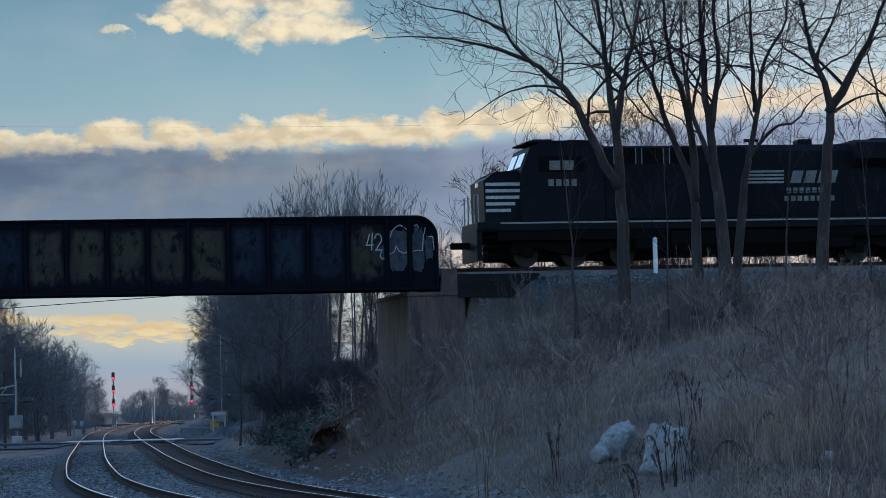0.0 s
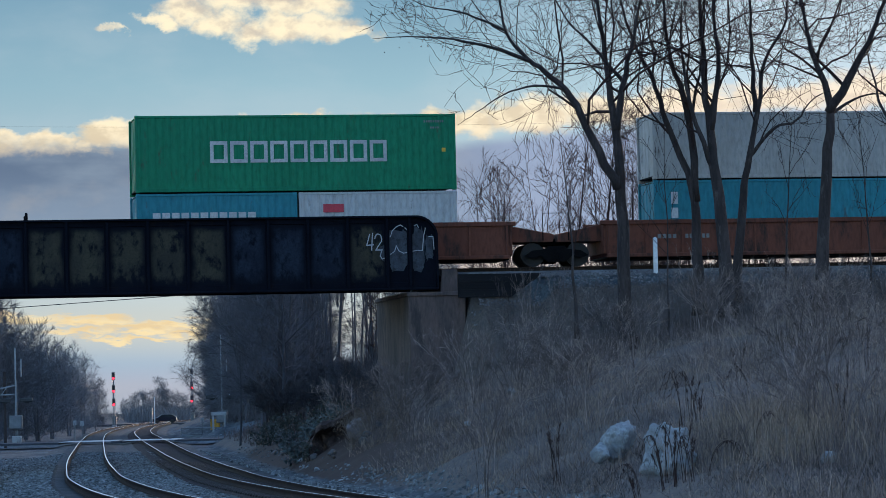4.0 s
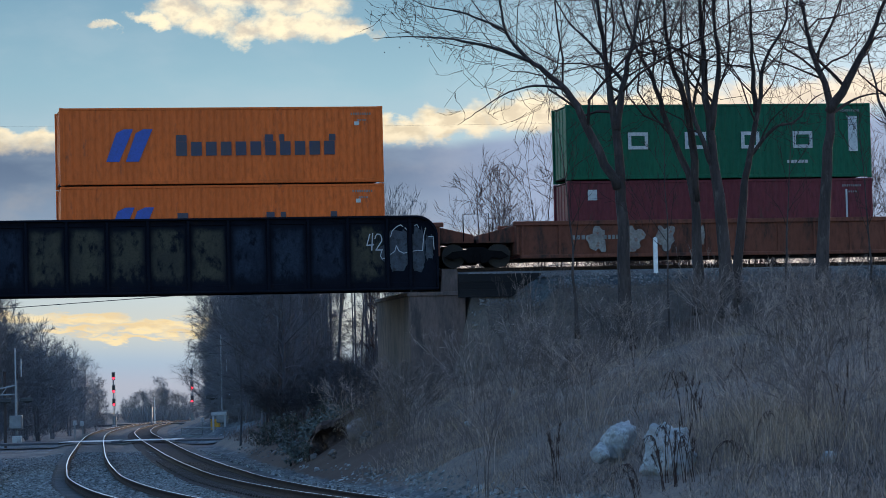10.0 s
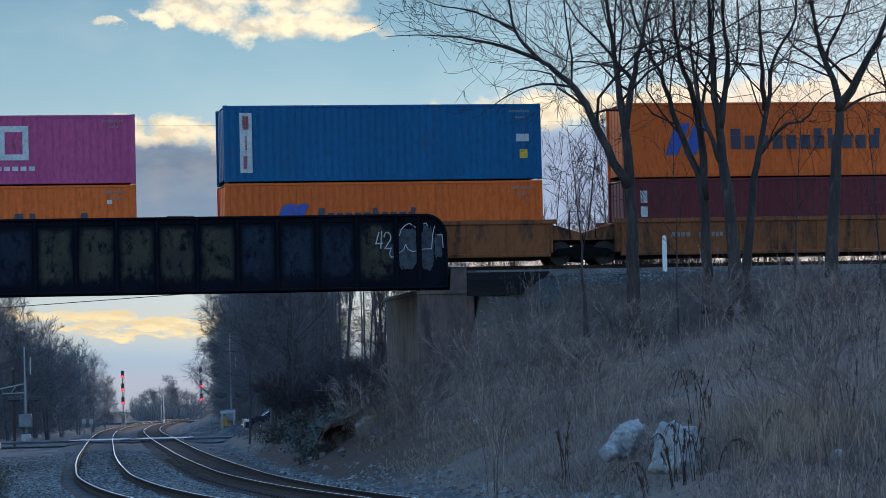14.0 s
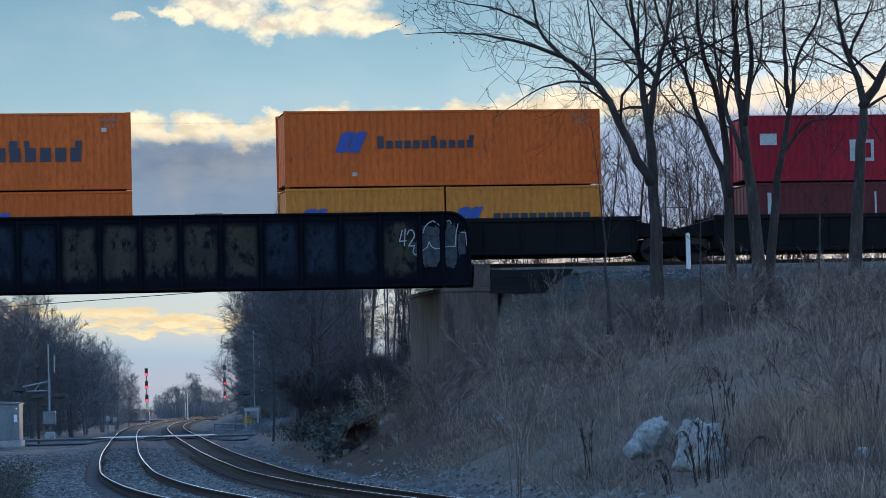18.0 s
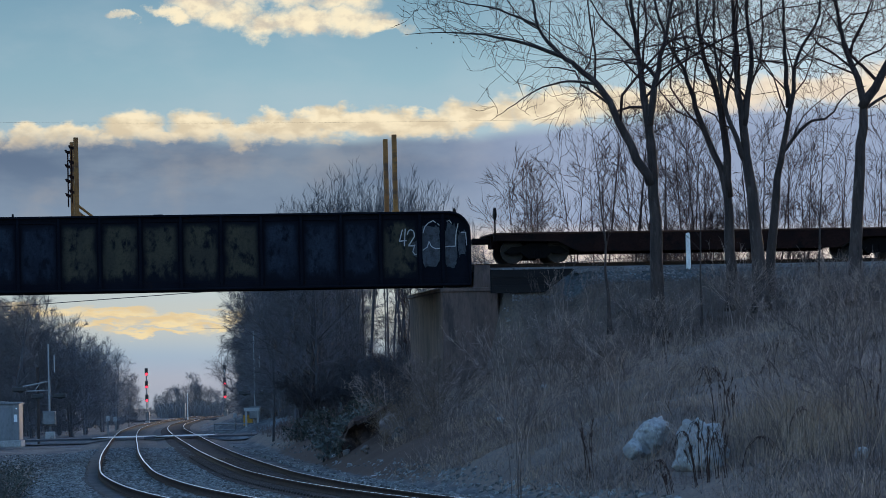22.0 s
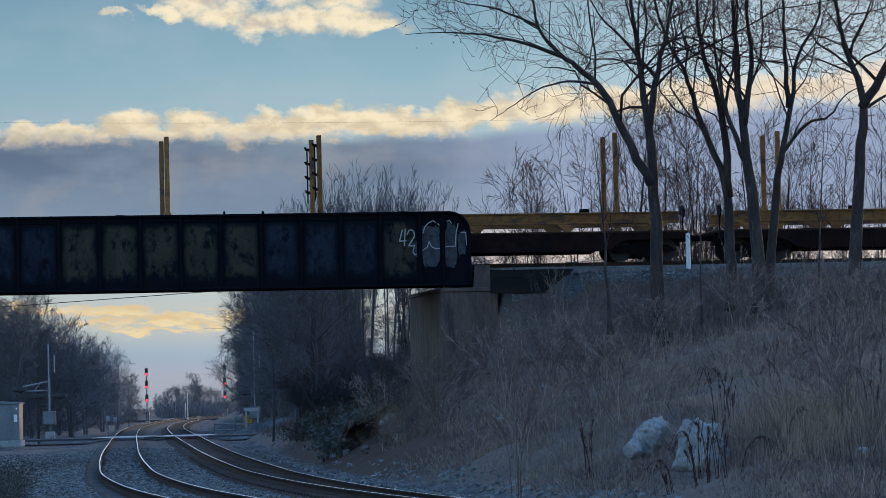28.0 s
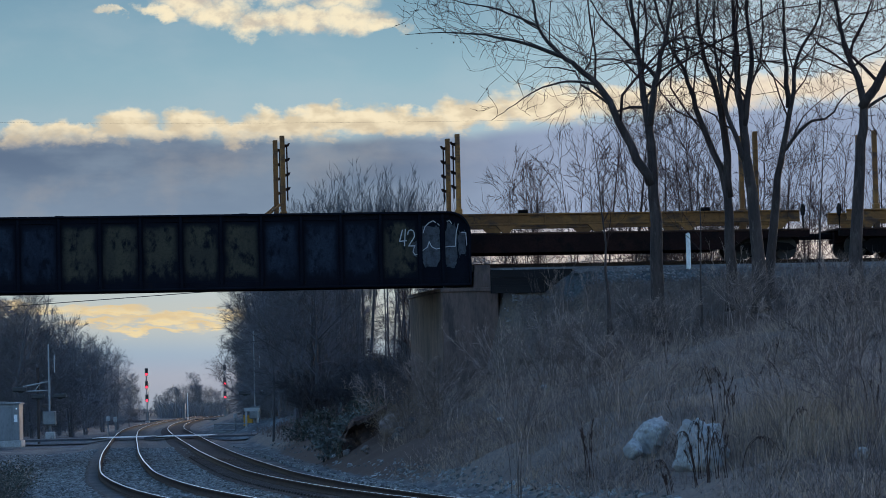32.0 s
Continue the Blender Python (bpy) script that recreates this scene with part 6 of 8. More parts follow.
def on_train(ob, s):
    ob.matrix_basis = on_line(s)
    MOVING.append((ob, s))
    return ob


WHEEL_MESH = Shape().cyl((0, -0.07, 0), (0, 0.07, 0), 0.46, 20).cyl((0, -0.1, 0), (0, -0.07, 0), 0.2, 12).mesh("wheel", M_WHEEL)
SIDEFRAME = Shape().prism([(-1.25, 0.42), (-0.95, 0.62), (-0.45, 0.66), (-0.3, 0.78), (0.3, 0.78), (0.45, 0.66), (0.95, 0.62), (1.25, 0.42), (0.95, 0.32), (0.6, 0.4), (0.35, 0.18), (-0.35, 0.18), (-0.6, 0.4), (-0.95, 0.32)], -0.07, 0.07).mesh("side_frame", M_STEEL)
SPRING = Shape().cyl((-0.12, -0.05, 0.2), (-0.12, -0.05, 0.5), 0.07, 8).cyl((0.12, -0.05, 0.2), (0.12, -0.05, 0.5), 0.07, 8).mesh("spring", M_STEEL)
AXLE = Shape().cyl((0, -0.75, 0), (0, 0.75, 0), 0.08, 10).mesh("axle", M_STEEL)


def bogie(parent, x, base=1.75, small=1.0):
    t = part("truck", B(-0.35, 0.35, -1.0, 1.0, 0.35, 0.7, c=0.05), M_STEEL, parent, "two-axle truck", at=pose(x, 0, 0))
    for y in (-1.0, 1.0):
        part("side_frame", SIDEFRAME, M_STEEL, t, at=pose(0, y, 0))
        part("spring", SPRING, M_STEEL, t, at=pose(0, y, 0))
    for a in (-base / 2, base / 2):
        part("axle", AXLE, M_STEEL, t, at=pose(a, 0, 0.46))
        for y in (-0.75, 0.75):
            part("wheel", WHEEL_MESH, M_WHEEL, t, at=pose(a, y, 0.46))
    return t


def bars(name, parent, mat, y, z0, z1, spans, label=""):
    """Marking painted as plain bars on an upright face: spans of (x0, x1)."""
    if name in ("lettering", "logo", "code_panel"):
        for a, b in spans:
            sh = B(a, b, y - 0.006, y, z0, z1)
            if mat is M_LOGOB:                     # two slanting shapes with clipped heads
                h, w = z1 - z0, b - a
                sh = Shape().prism([(a - h * 0.2, z0), (b - h * 0.2, z0), (b + h * 0.24, z1), (a + w * 0.4 + h * 0.2, z1), (a + h * 0.12, z1 - h * 0.12)], y - 0.006, y)
            if name == "lettering" and b - a > 0.5 and z1 - z0 > 0.4:
                e = 0.2 * min(b - a, z1 - z0)      # big letters stand as plain open frames
                sh = B(a, a + e, y - 0.006, y, z0, z1).box(b - e, b, y - 0.006, y, z0, z1).box(a + e, b - e, y - 0.006, y, z0, z0 + e).box(a + e, b - e, y - 0.006, y, z1 - e, z1)
            part(name, sh, mat, parent, label)
        return None
    s = Shape()
    for a, b in spans:
        s.box(a, b, y - 0.006, y, z0, z1)
    return tagged(part(name, s, mat, parent, label), kind="stuff")


def even(x0, x1, n, fill=0.8):
    w = (x1 - x0) / n
    return [(x0 + k * w, x0 + k * w + w * fill) for k in range(n)]




def corrugated(x0, x1, z0, z1, y, out, pitch=0.278, depth=0.026):
    """A pressed steel side with trapezoid ribs; it faces the way of out."""
    s = Shape()
    n = int(round((x1 - x0) / pitch))
    p = (x1 - x0) / n
    xs = []
    for k in range(n):
        a = x0 + k * p
        xs += [(a, 0), (a + 0.25 * p, 0), (a + 0.5 * p, depth), (a + 0.75 * p, depth)]
    xs.append((x1, 0))
    for x, d in xs:
        s.v += [(x, y - out * d, z0), (x, y - out * d, z1)]
    for k in range(len(xs) - 1):
        s.f.append((2 * k, 2 * k + 2, 2 * k + 3, 2 * k + 1))
    return s


CASTS = {}


def container(s, z, length, high, mat, label, marks=(), door=True, flat=False):
    """A shipping container whose near lower left corner stands at s on the line, z above the rail."""
    c = root("shipping_container", label, "shipping container", "containers on the train")
    w = 1.219
    L, H = length, high
    for out in (-1, 1):
        y = out * (w - 0.01)
        if flat:
            sp = Shape().box(0.1, L - 0.1, min(y, y - out * 0.03), max(y, y - out * 0.03), 0.14, H - 0.1)
        else:
            sp = corrugated(0.1, L - 0.1, 0.14, H - 0.1, y, out)
        part("side_panel", sp, mat, c)
        part("top_rail", B(0.08, L - 0.08, out * w - 0.05 * (out + 1), out * w + 0.05 * (1 - out), H - 0.11, H - 0.012, c=0.015), mat, c)
        part("bottom_rail", B(0.08, L - 0.08, out * w - 0.06 * (out + 1), out * w + 0.06 * (1 - out), 0.02, 0.16, c=0.015), mat, c)
        for x in (0.0, L - 0.12):
            part("corner_post", B(x, x + 0.12, out * w - 0.06 * (out + 1), out * w + 0.06 * (1 - out), 0.1, H - 0.1, c=0.015), mat, c)
    r = Shape()
    r.box(0.05, L - 0.05, -w + 0.06, w - 0.06, H - 0.06, H - 0.03)
    part("roof_panel", r, mat, c)
    part("floor_panel", B(0.05, L - 0.05, -w + 0.07, w - 0.07, 0.1, 0.14), M_STEEL, c)
    for x, nm in ((0.05, "end_panel"), (L - 0.09, "door")):
        e = Shape()
        ed = [(x + 0.04, w - 0.06), (x + 0.04, -w + 0.06)]
        for k in range(9):
            y0 = -w + 0.1 + k * 0.25
            dx = 0.0 if k % 2 else 0.028
            ed += [(x + dx, y0), (x + dx, y0 + 0.19)]
        n = len(ed)
        e.v = [(a, b, 0.14) for a, b in ed] + [(a, b, H - 0.1) for a, b in ed]
        e.f = [(k, (k + 1) % n, n + (k + 1) % n, n + k) for k in range(n)]
        part(nm, e, mat, c)
    if mat.name not in CASTS:
        CASTS[mat.name] = B(0, 0.175, 0, 0.163, 0, 0.118, c=0.02).mesh("corner_casting", mat)
    for x in (-0.004, L - 0.17):
        for y in (-w - 0.003, w - 0.16):
            for zz in (0.0, H - 0.118):
                part("corner_casting", CASTS[mat.name], mat, c, at=pose(x, y, zz))
    yf = -w - 0.001
    for name, mm, z0, z1, spans in marks:
        bars(name, c, mm, yf, z0 * H, z1 * H, [(a * L, b * L) for a, b in spans])
    # small code marks high on the right
    if length > 10:
        bars("code_mark", c, M_FAINT, yf, H * 0.885, H * 0.915, even(L * 0.9, L * 0.965, 9, 0.6))
        bars("code_mark", c, M_FAINT, yf, H * 0.805, H * 0.83, even(L * 0.92, L * 0.95, 4, 0.6))
    on_train(c, s)
    c.matrix_basis = c.matrix_basis @ pose(0, 0, z)
    MOVING[-1] = (c, s, z)
    return c


M_MARK = surface("faded white lettering paint", (0.47, 0.48, 0.47), (0.35, 0.36, 0.36), 0.7, 0, 1, 12, 0)
M_FAINT = surface("dull grey stencil paint", (0.2, 0.2, 0.2), (0.13, 0.13, 0.13), 0.75, 0, 1, 12, 0)
M_DIM = surface("grimy white lettering paint", (0.3, 0.31, 0.31), (0.2, 0.21, 0.21), 0.7, 0, 1, 12, 0)
# Lighter than the other glass: daylight through the cab is put into the colour.
M_PANE = surface("cab pane with daylight put into its colour", (0.12, 0.135, 0.15), (0.08, 0.09, 0.1), 0.2, 0, 2, 10, 0)
M_LOGOB = surface("blue logo paint", (0.02, 0.06, 0.3), (0.018, 0.05, 0.24), 0.6, 0, 1, 12, 0)
M_INK = surface("dark lettering paint", (0.02, 0.02, 0.05), (0.03, 0.025, 0.04), 0.6, 0, 1, 12, 0)
M_REDINK = surface("red lettering paint", (0.5, 0.03, 0.05), (0.4, 0.03, 0.05), 0.6, 0, 1, 12, 0)
M_GOLD = surface("yellow lettering paint", (0.55, 0.36, 0.03), (0.45, 0.3, 0.03), 0.6, 0, 1, 12, 0)
COL = {"green": (0.00737, 0.0922, 0.0507), "bright": (0.00768, 0.192, 0.096), "white": (0.461, 0.461, 0.461), "teal": (0.0184, 0.193, 0.184), "blueteal": (0.0276, 0.202, 0.248), "maroon": (0.13, 0.027, 0.0345),
       "magenta": (0.571, 0.0276, 0.185), "pinkold": (0.424, 0.0737, 0.178), "orange": (0.62, 0.115, 0.0218), "amber": (0.62, 0.211, 0.0384), "navy": (0.00512, 0.0282, 0.0742), "blue": (0.00384, 0.0896, 0.211), "red": (0.415, 0.0166, 0.0369),
       "plum": (0.137, 0.041, 0.05), "brown": (0.184, 0.0645, 0.0553), "slate": (0.0323, 0.0553, 0.0691), "beige": (0.387, 0.36, 0.332)}
MARKS_SPACED = (("lettering", M_MARK, 0.4, 0.625, [(0.2, 0.265), (0.385, 0.455), (0.57, 0.63), (0.74, 0.805)]), ("code_panel", M_MARK, 0.35, 0.82, [(0.925, 0.955)]), ("small_mark", M_MARK, 0.2, 0.24, even(0.72, 0.79, 6, 0.8)))
MARKS_LONG = (("logo", M_LOGOB, 0.3, 0.72, [(0.16, 0.2), (0.22, 0.26)]), ("lettering", M_INK, 0.37, 0.55, even(0.355, 0.86, 11, 0.72)), ("lettering", M_INK, 0.552, 0.64, [(0.355, 0.388), (0.63, 0.655), (0.675, 0.69), (0.83, 0.85)]), ("code_panel", M_MARK, 0.75, 0.8, [(0.91, 0.925)]))
MARKS_SHORT = (("logo", M_LOGOB, 0.45, 0.72, [(0.17, 0.205), (0.21, 0.245)]), ("lettering", M_INK, 0.5, 0.6, even(0.29, 0.6, 11, 0.72)), ("lettering", M_INK, 0.602, 0.66, [(0.29, 0.31), (0.46, 0.475), (0.58, 0.595)]), ("small_mark", M_MARK, 0.14, 0.19, [(0.21, 0.225)]))
MARKS_BLOCK = (("lettering", M_MARK, 0.35, 0.84, [(0.35, 0.45), (0.47, 0.56), (0.585, 0.675)]), ("small_mark", M_MARK, 0.2, 0.26, even(0.35, 0.7, 14, 0.7)))
MARKS_ROW = (("lettering", M_MARK, 0.38, 0.66, even(0.23, 0.79, 9, 0.86)), ("small_mark", M_GOLD, 0.5, 0.55, [(0.955, 0.967)]))
RECT = [("code_panel", M_MARK, 0.42, 0.85, [(0.91, 0.916)]), ("code_panel", M_GOLD, 0.3, 0.42, [(0.95, 0.972)]), ("logo", M_MARK, 0.74, 0.88, [(0.065, 0.095)])]

# lower and upper boxes of every stack: start, then (length, height, paint, marks) from below
HC, STD = 2.896, 2.591
L40, L20 = 12.19, 6.06
WELLZ = 0.36


def stack(s, low, top):
    x = s
    hmax = 0
    for length, high, colr, marks, lab in low:
        container(x, WELLZ, length, high, paint(colr, COL[colr]), lab, marks)
        x += length + 0.07
        hmax = max(hmax, high)
    length, high, colr, marks, lab = top
    container(s, WELLZ + hmax + 0.03, length, high, paint(colr, COL[colr]), lab, marks)


def lab(colour, extra=""):
    return f"{colour} corrugated steel shipping container{extra}"


mk = lambda spans, z0=0.42, z1=0.6, m=None: (("lettering", m or M_MARK, z0, z1, spans),)
VERT = (("code_panel", M_MARK, 0.3, 0.44, [(0.056, 0.078)]), ("code_panel", M_MARK, 0.49, 0.63, [(0.056, 0.078)]), ("code_panel", M_MARK, 0.68, 0.84, [(0.056, 0.078)]), ("code_panel", M_MARK, 0.45, 0.85, [(0.9, 0.906), (0.94, 0.944)]))
V20 = (("lettering", M_MARK, 0.35, 0.85, [(0.13, 0.155)]), ("code_panel", M_MARK, 0.3, 0.85, [(0.84, 0.852), (0.92, 0.93)]))
STACKS = [
    ("A", 97.0, [(L20, STD, "blueteal", mk(even(0.1, 0.75, 11), 0.55, 0.72), lab("teal", " in a rail well car")), (L20, STD, "white", mk([(0.15, 0.28)], 0.7, 0.82, M_REDINK), lab("grey-white"))], (L40, HC, "bright", MARKS_ROW, lab("bright green", " with white block lettering"))),
    ("B", 116.9, [(L40, HC, "blueteal", VERT, lab("blue-green"))], (L40, STD, "beige", (), lab("pale grey"))),
    ("C", 136.35, [(L40, HC, "white", mk(even(0.1, 0.215, 4, 0.85), 0.68, 0.83, M_REDINK), lab("grey-white", " with red marks"))], (L40, HC, "bright", MARKS_ROW, lab("bright green", " with white block lettering"))),
    ("D", 159.75, [(L40, HC, "magenta", MARKS_BLOCK, lab("magenta"))], (L40, HC, "maroon", RECT, lab("dark maroon"))),
    ("E", 179.0, [(L20, STD, "maroon", RECT[2:] + list(V20[1:]), lab("dark maroon")), (L20, STD, "magenta", mk([(0.22, 0.34), (0.4, 0.52), (0.58, 0.7)], 0.4, 0.8), lab("magenta"))], (L40, HC, "maroon", RECT[:1], lab("dark maroon"))),
    ("F", 198.45, [(L40, STD, "pinkold", MARKS_BLOCK, lab("faded pink"))], (L40, STD, "green", MARKS_SPACED, lab("dark green", " with white lettering"))),
    ("G", 222.0, [(L40, HC, "orange", MARKS_LONG, lab("orange", " with dark lettering"))], (L40, HC, "orange", MARKS_LONG, lab("orange", " with dark lettering"))),
    ("H", 241.3, [(L40, HC, "maroon", RECT, lab("dark maroon"))], (L40, HC, "green", MARKS_SPACED, lab("dark green", " with white lettering"))),
    ("I", 260.75, [(L40, HC, "maroon", RECT, lab("dark maroon"))], (L40, HC, "blue2", (), lab("dark blue"))),
    ("J", 282.2, [(L40, HC, "green", (("lettering", M_MARK, 0.41, 0.61, [(0.21, 0.28), (0.39, 0.46), (0.58, 0.63), (0.74, 0.805)]), ("code_panel", M_MARK, 0.42, 0.79, [(0.845, 0.88)])), lab("dark green", " with white lettering"))], (L40, STD, "teal", (("code_panel", M_FAINT, 0.14, 0.78, [(0.056, 0.09)]),), lab("teal"))),
    ("K", 297.6, [(L40, HC, "orange", MARKS_LONG, lab("orange", " with dark lettering"))], (L40, STD, "pinkold", MARKS_BLOCK, lab("faded pink"))),
    ("L", 313.1, [(L40, HC, "orange", MARKS_SHORT, lab("orange", " with dark lettering"))], (L40, HC, "blue", (("lettering", M_MARK, 0.12, 0.9, [(0.05, 0.088)]), ("lettering", M_REDINK, 0.68, 0.86, [(0.058, 0.078)]), ("lettering", M_REDINK, 0.42, 0.6, [(0.065, 0.072)]), ("lettering", M_REDINK, 0.17, 0.34, [(0.06, 0.072)]), ("code_panel", M_GOLD, 0.28, 0.4, [(0.93, 0.955)]), ("code_panel", M_MARK, 0.5, 0.6, [(0.92, 0.96)])), lab("blue", " with a white lettered strip"))),
    ("M", 328.45, [(L40, HC, "maroon", VERT, lab("dark maroon"))], (L40, HC, "orange", MARKS_LONG, lab("orange", " with dark lettering"))),
    ("N", 343.4, [(L40, HC, "orange", MARKS_LONG, lab("orange", " with dark lettering"))], (L40, HC, "orange", MARKS_SHORT, lab("orange", " with dark lettering"))),
    ("O", 364.8, [(L20, STD, "slate", mk(even(0.15, 0.4, 3, 0.85), 0.55, 0.72), lab("slate grey")), (L20, STD, "red", V20[1:], lab("red"))], (L40, STD, "navy", (("lettering", M_GOLD, 0.74, 0.86, even(0.045, 0.165, 5, 0.85)), ("small_mark", M_MARK, 0.55, 0.64, [(0.4, 0.42), (0.43, 0.445)]), ("code_panel", M_MARK, 0.38, 0.88, [(0.935, 0.94), (0.955, 0.96)])), lab("navy blue"))),
    ("P", 382.76, [(L20, STD, "brown", V20, lab("faded red-brown")), (L20, STD, "orange", mk(even(0.3, 0.95, 11, 0.8), 0.42, 0.62, M_INK) + (("logo", M_LOGOB, 0.36, 0.7, [(0.08, 0.14), (0.15, 0.22)]),), lab("orange"))], (L40, HC, "orange", MARKS_LONG, lab("orange", " with dark lettering"))),
    ("Q", 400.7, [(L20, STD, "amber", (("logo", M_LOGOB, 0.4, 0.7, [(0.1, 0.16), (0.17, 0.23)]),), lab("yellow-orange")), (L20, STD, "amber", mk(even(0.3, 0.93, 11, 0.8), 0.4, 0.6, M_INK) + (("logo", M_LOGOB, 0.36, 0.7, [(0.06, 0.12), (0.13, 0.2)]),), lab("yellow-orange"))], (L40, HC, "orange", MARKS_SHORT, lab("orange", " with dark lettering"))),
    ("R", 418.65, [(L20, STD, "maroon", V20, lab("dark maroon")), (L20, STD, "brown", V20, lab("faded red-brown"))], (L40, STD, "red2", (("lettering", M_MARK, 0.3, 0.62, [(0.34, 0.362), (0.37, 0.42)]), ("lettering", M_MARK, 0.3, 0.53, even(0.465, 0.72, 4, 0.82)), ("logo", M_MARK, 0.55, 0.72, [(0.045, 0.1)]), ("code_panel", M_MARK, 0.12, 0.24, [(0.93, 0.955)])), lab("crimson red", " with white lettering"))),
    ("S", 436.65, [(L20, STD, "green", V20[1:], lab("dark green")), (L20, STD, "brown", mk(even(0.1, 0.38, 5, 0.85), 0.55, 0.75, M_GOLD), lab("faded red-brown", " with yellow lettering"))], (L40, HC, "plum", VERT + (("code_panel", M_GOLD, 0.4, 0.5, [(0.9, 0.93)]),), lab("dull brownish maroon"))),
    ("T", 459.85, [(L20, STD, "maroon", V20, lab("dark maroon")), (L20, STD, "green", mk([(0.2, 0.36), (0.42, 0.56), (0.62, 0.78)], 0.2, 0.42) + (("code_panel", M_MARK, 0.4, 0.75, [(0.85, 0.91)]),), lab("dark green"))], (L40, HC, "green", MARKS_SPACED, lab("dark green", " with white lettering"))),
]
COL["blue2"] = (0.00384, 0.0538, 0.122)
COL["red2"] = (0.332, 0.0147, 0.0323)
for name, s, low, top in STACKS:
    stack(s, low, top)


def well_car(s0, s1, well0, well1, colr, label, left_truck, right_truck, tagged_up=0):
    """One unit of a double-stack car from s0 to s1, with its well from well0 to well1."""
    L = s1 - s0
    a, b = well0 - s0, well1 - s0
    car = root("well_car", label, "railway car", "well cars of the train")
    mat = paint(colr, COL[colr], 0.8, (0.03, 0.022, 0.02) if colr != "black" else (0.008, 0.007, 0.007), 0.4)
    for out in (-1, 1):
        y = out * 1.42
        y0, y1 = min(y, y - out * 0.04), max(y, y - out * 0.04)
        part("side_sheet", B(a, b, y0, y1, 0.42, 1.6), mat, car)
        part("top_chord", B(a - 0.25, b + 0.25, y - 0.07, y + 0.07, 1.55, 1.72, c=0.02), mat, car)
        part("bottom_sill", B(a, b, y - 0.09, y + 0.09, 0.3, 0.44, c=0.02), mat, car)
        n = int((b - a) / 1.45)
        rib = B(-0.035, 0.035, -0.03, 0.03, 0.44, 1.55).mesh("rib", mat)
        for k in range(n + 1):
            part("rib", rib, mat, car, at=pose(a + 0.1 + (b - a - 0.2) * k / n, y + out * 0.03, 0))
    part("well_floor", B(a, b, -1.36, 1.36, 0.27, 0.33), M_STEEL, car)
    for e0, e1, d in ((0.0, a, 1), (b, L, -1)):
        x0, x1 = (e0, e1)
        part("end_platform", Shape().prism([(x0 + (0.1 if d > 0 else 0), 0.95), (x1 - (0 if d > 0 else 0.1), 0.95), (x1 - (0 if d > 0 else 0.1), 1.25 if d < 0 else 1.6), (x0 + (0.1 if d > 0 else 0), 1.6 if d < 0 else 1.25)] if x1 - x0 > 0.3 else [(x0, 0.95), (x1, 0.95), (x1, 1.3), (x0, 1.3)], -0.95, 0.95), mat, car)
        part("bulkhead", B((x1 - 0.12) if d > 0 else x0, x1 if d > 0 else x0 + 0.12, -1.38, 1.38, 0.45, 1.62, c=0.02), mat, car)
    for tr, x, d in ((left_truck, 0.0, 1), (right_truck, L, -1)):
        if tr == "end":
            bogie(car, x + d * 2.0)
            part("coupler", B(min(x, x + d * 0.9) - 0.35 * (d > 0), max(x, x + d * 0.9) + 0.35 * (d < 0), -0.13, 0.13, 0.78, 1.02, c=0.04), M_STEEL, car)
            xb = x + d * 0.7
            part("brake_stand", Shape().box(xb - 0.06, xb + 0.06, -0.9, -0.78, 1.2, 2.2, 0.02).cyl((xb, -0.84, 2.1), (xb + 0.08, -0.84, 2.1), 0.22, 14), M_STEEL, car)
            part("end_rail", Shape().tube([(xb, 0.9, 1.2), (xb, 0.9, 2.1), (xb, 0.1, 2.1), (xb, 0.1, 1.2)], 0.025, 6), M_STEEL, car)
        elif tr == "joint":
            bogie(car, x)
            part("articulation_plate", B(x - 0.9, x + 0.9, -0.45, 0.45, 0.8, 1.1, c=0.05), M_STEEL, car)
            part("walkway_rail", Shape().tube([(x - 0.5, -1.0, 1.0), (x - 0.5, -1.0, 2.05), (x + 0.5, -1.0, 2.05), (x + 0.5, -1.0, 1.0)], 0.022, 6), M_STEEL, car)
    # stencilled reporting marks and small plates
    yf = -1.47
    if colr != "black":
        bars("stencil", car, M_FAINT, yf + 0.02, 1.0, 1.16, even(a + 2.0, a + 2.8, 4, 0.7) + even(a + 3.1, a + 4.1, 6, 0.7))
    return on_train(car, s0)


COL["rustred"] = (0.151, 0.0539, 0.0356)
COL["rustorange"] = (0.213, 0.0777, 0.0332)
COL["black"] = (0.008, 0.0085, 0.0105)
WELLS = []


def car_set(starts, margin, colr, label, e0, e1, length=12.19):
    n = len(starts)
    for i, s in enumerate(starts):
        l = e0 if i == 0 else (starts[i - 1] + length + s) / 2
        r = e1 if i == n - 1 else (s + length + starts[i + 1]) / 2
        WELLS.append(well_car(l, r, s - margin, s + length + margin, colr, label, "end" if i == 0 else "", "end" if i == n - 1 else "joint"))


car_set([97.0, 116.9, 136.35], 1.95, "rustred", "rust-red double-stack well car with graffiti", 92.2, 153.8)
car_set([159.75, 179.0, 198.45], 1.95, "rustred", "rust-red double-stack well car with graffiti", 154.4, 215.9)
car_set([222.0, 241.3, 260.75], 1.95, "rustred", "rust-red double-stack well car with graffiti", 216.5, 277.6)
car_set([282.2, 297.6, 313.1, 328.45, 343.4], 0.2, "rustorange", "orange-brown articulated well car", 278.2, 359.5)
car_set([364.8, 382.76, 400.7, 418.65, 436.65], 1.2, "black", "black articulated well car", 360.3, 453.3)
car_set([459.65], 1.95, "rustred", "rust-red double-stack well car with graffiti", 453.9, 476.5)


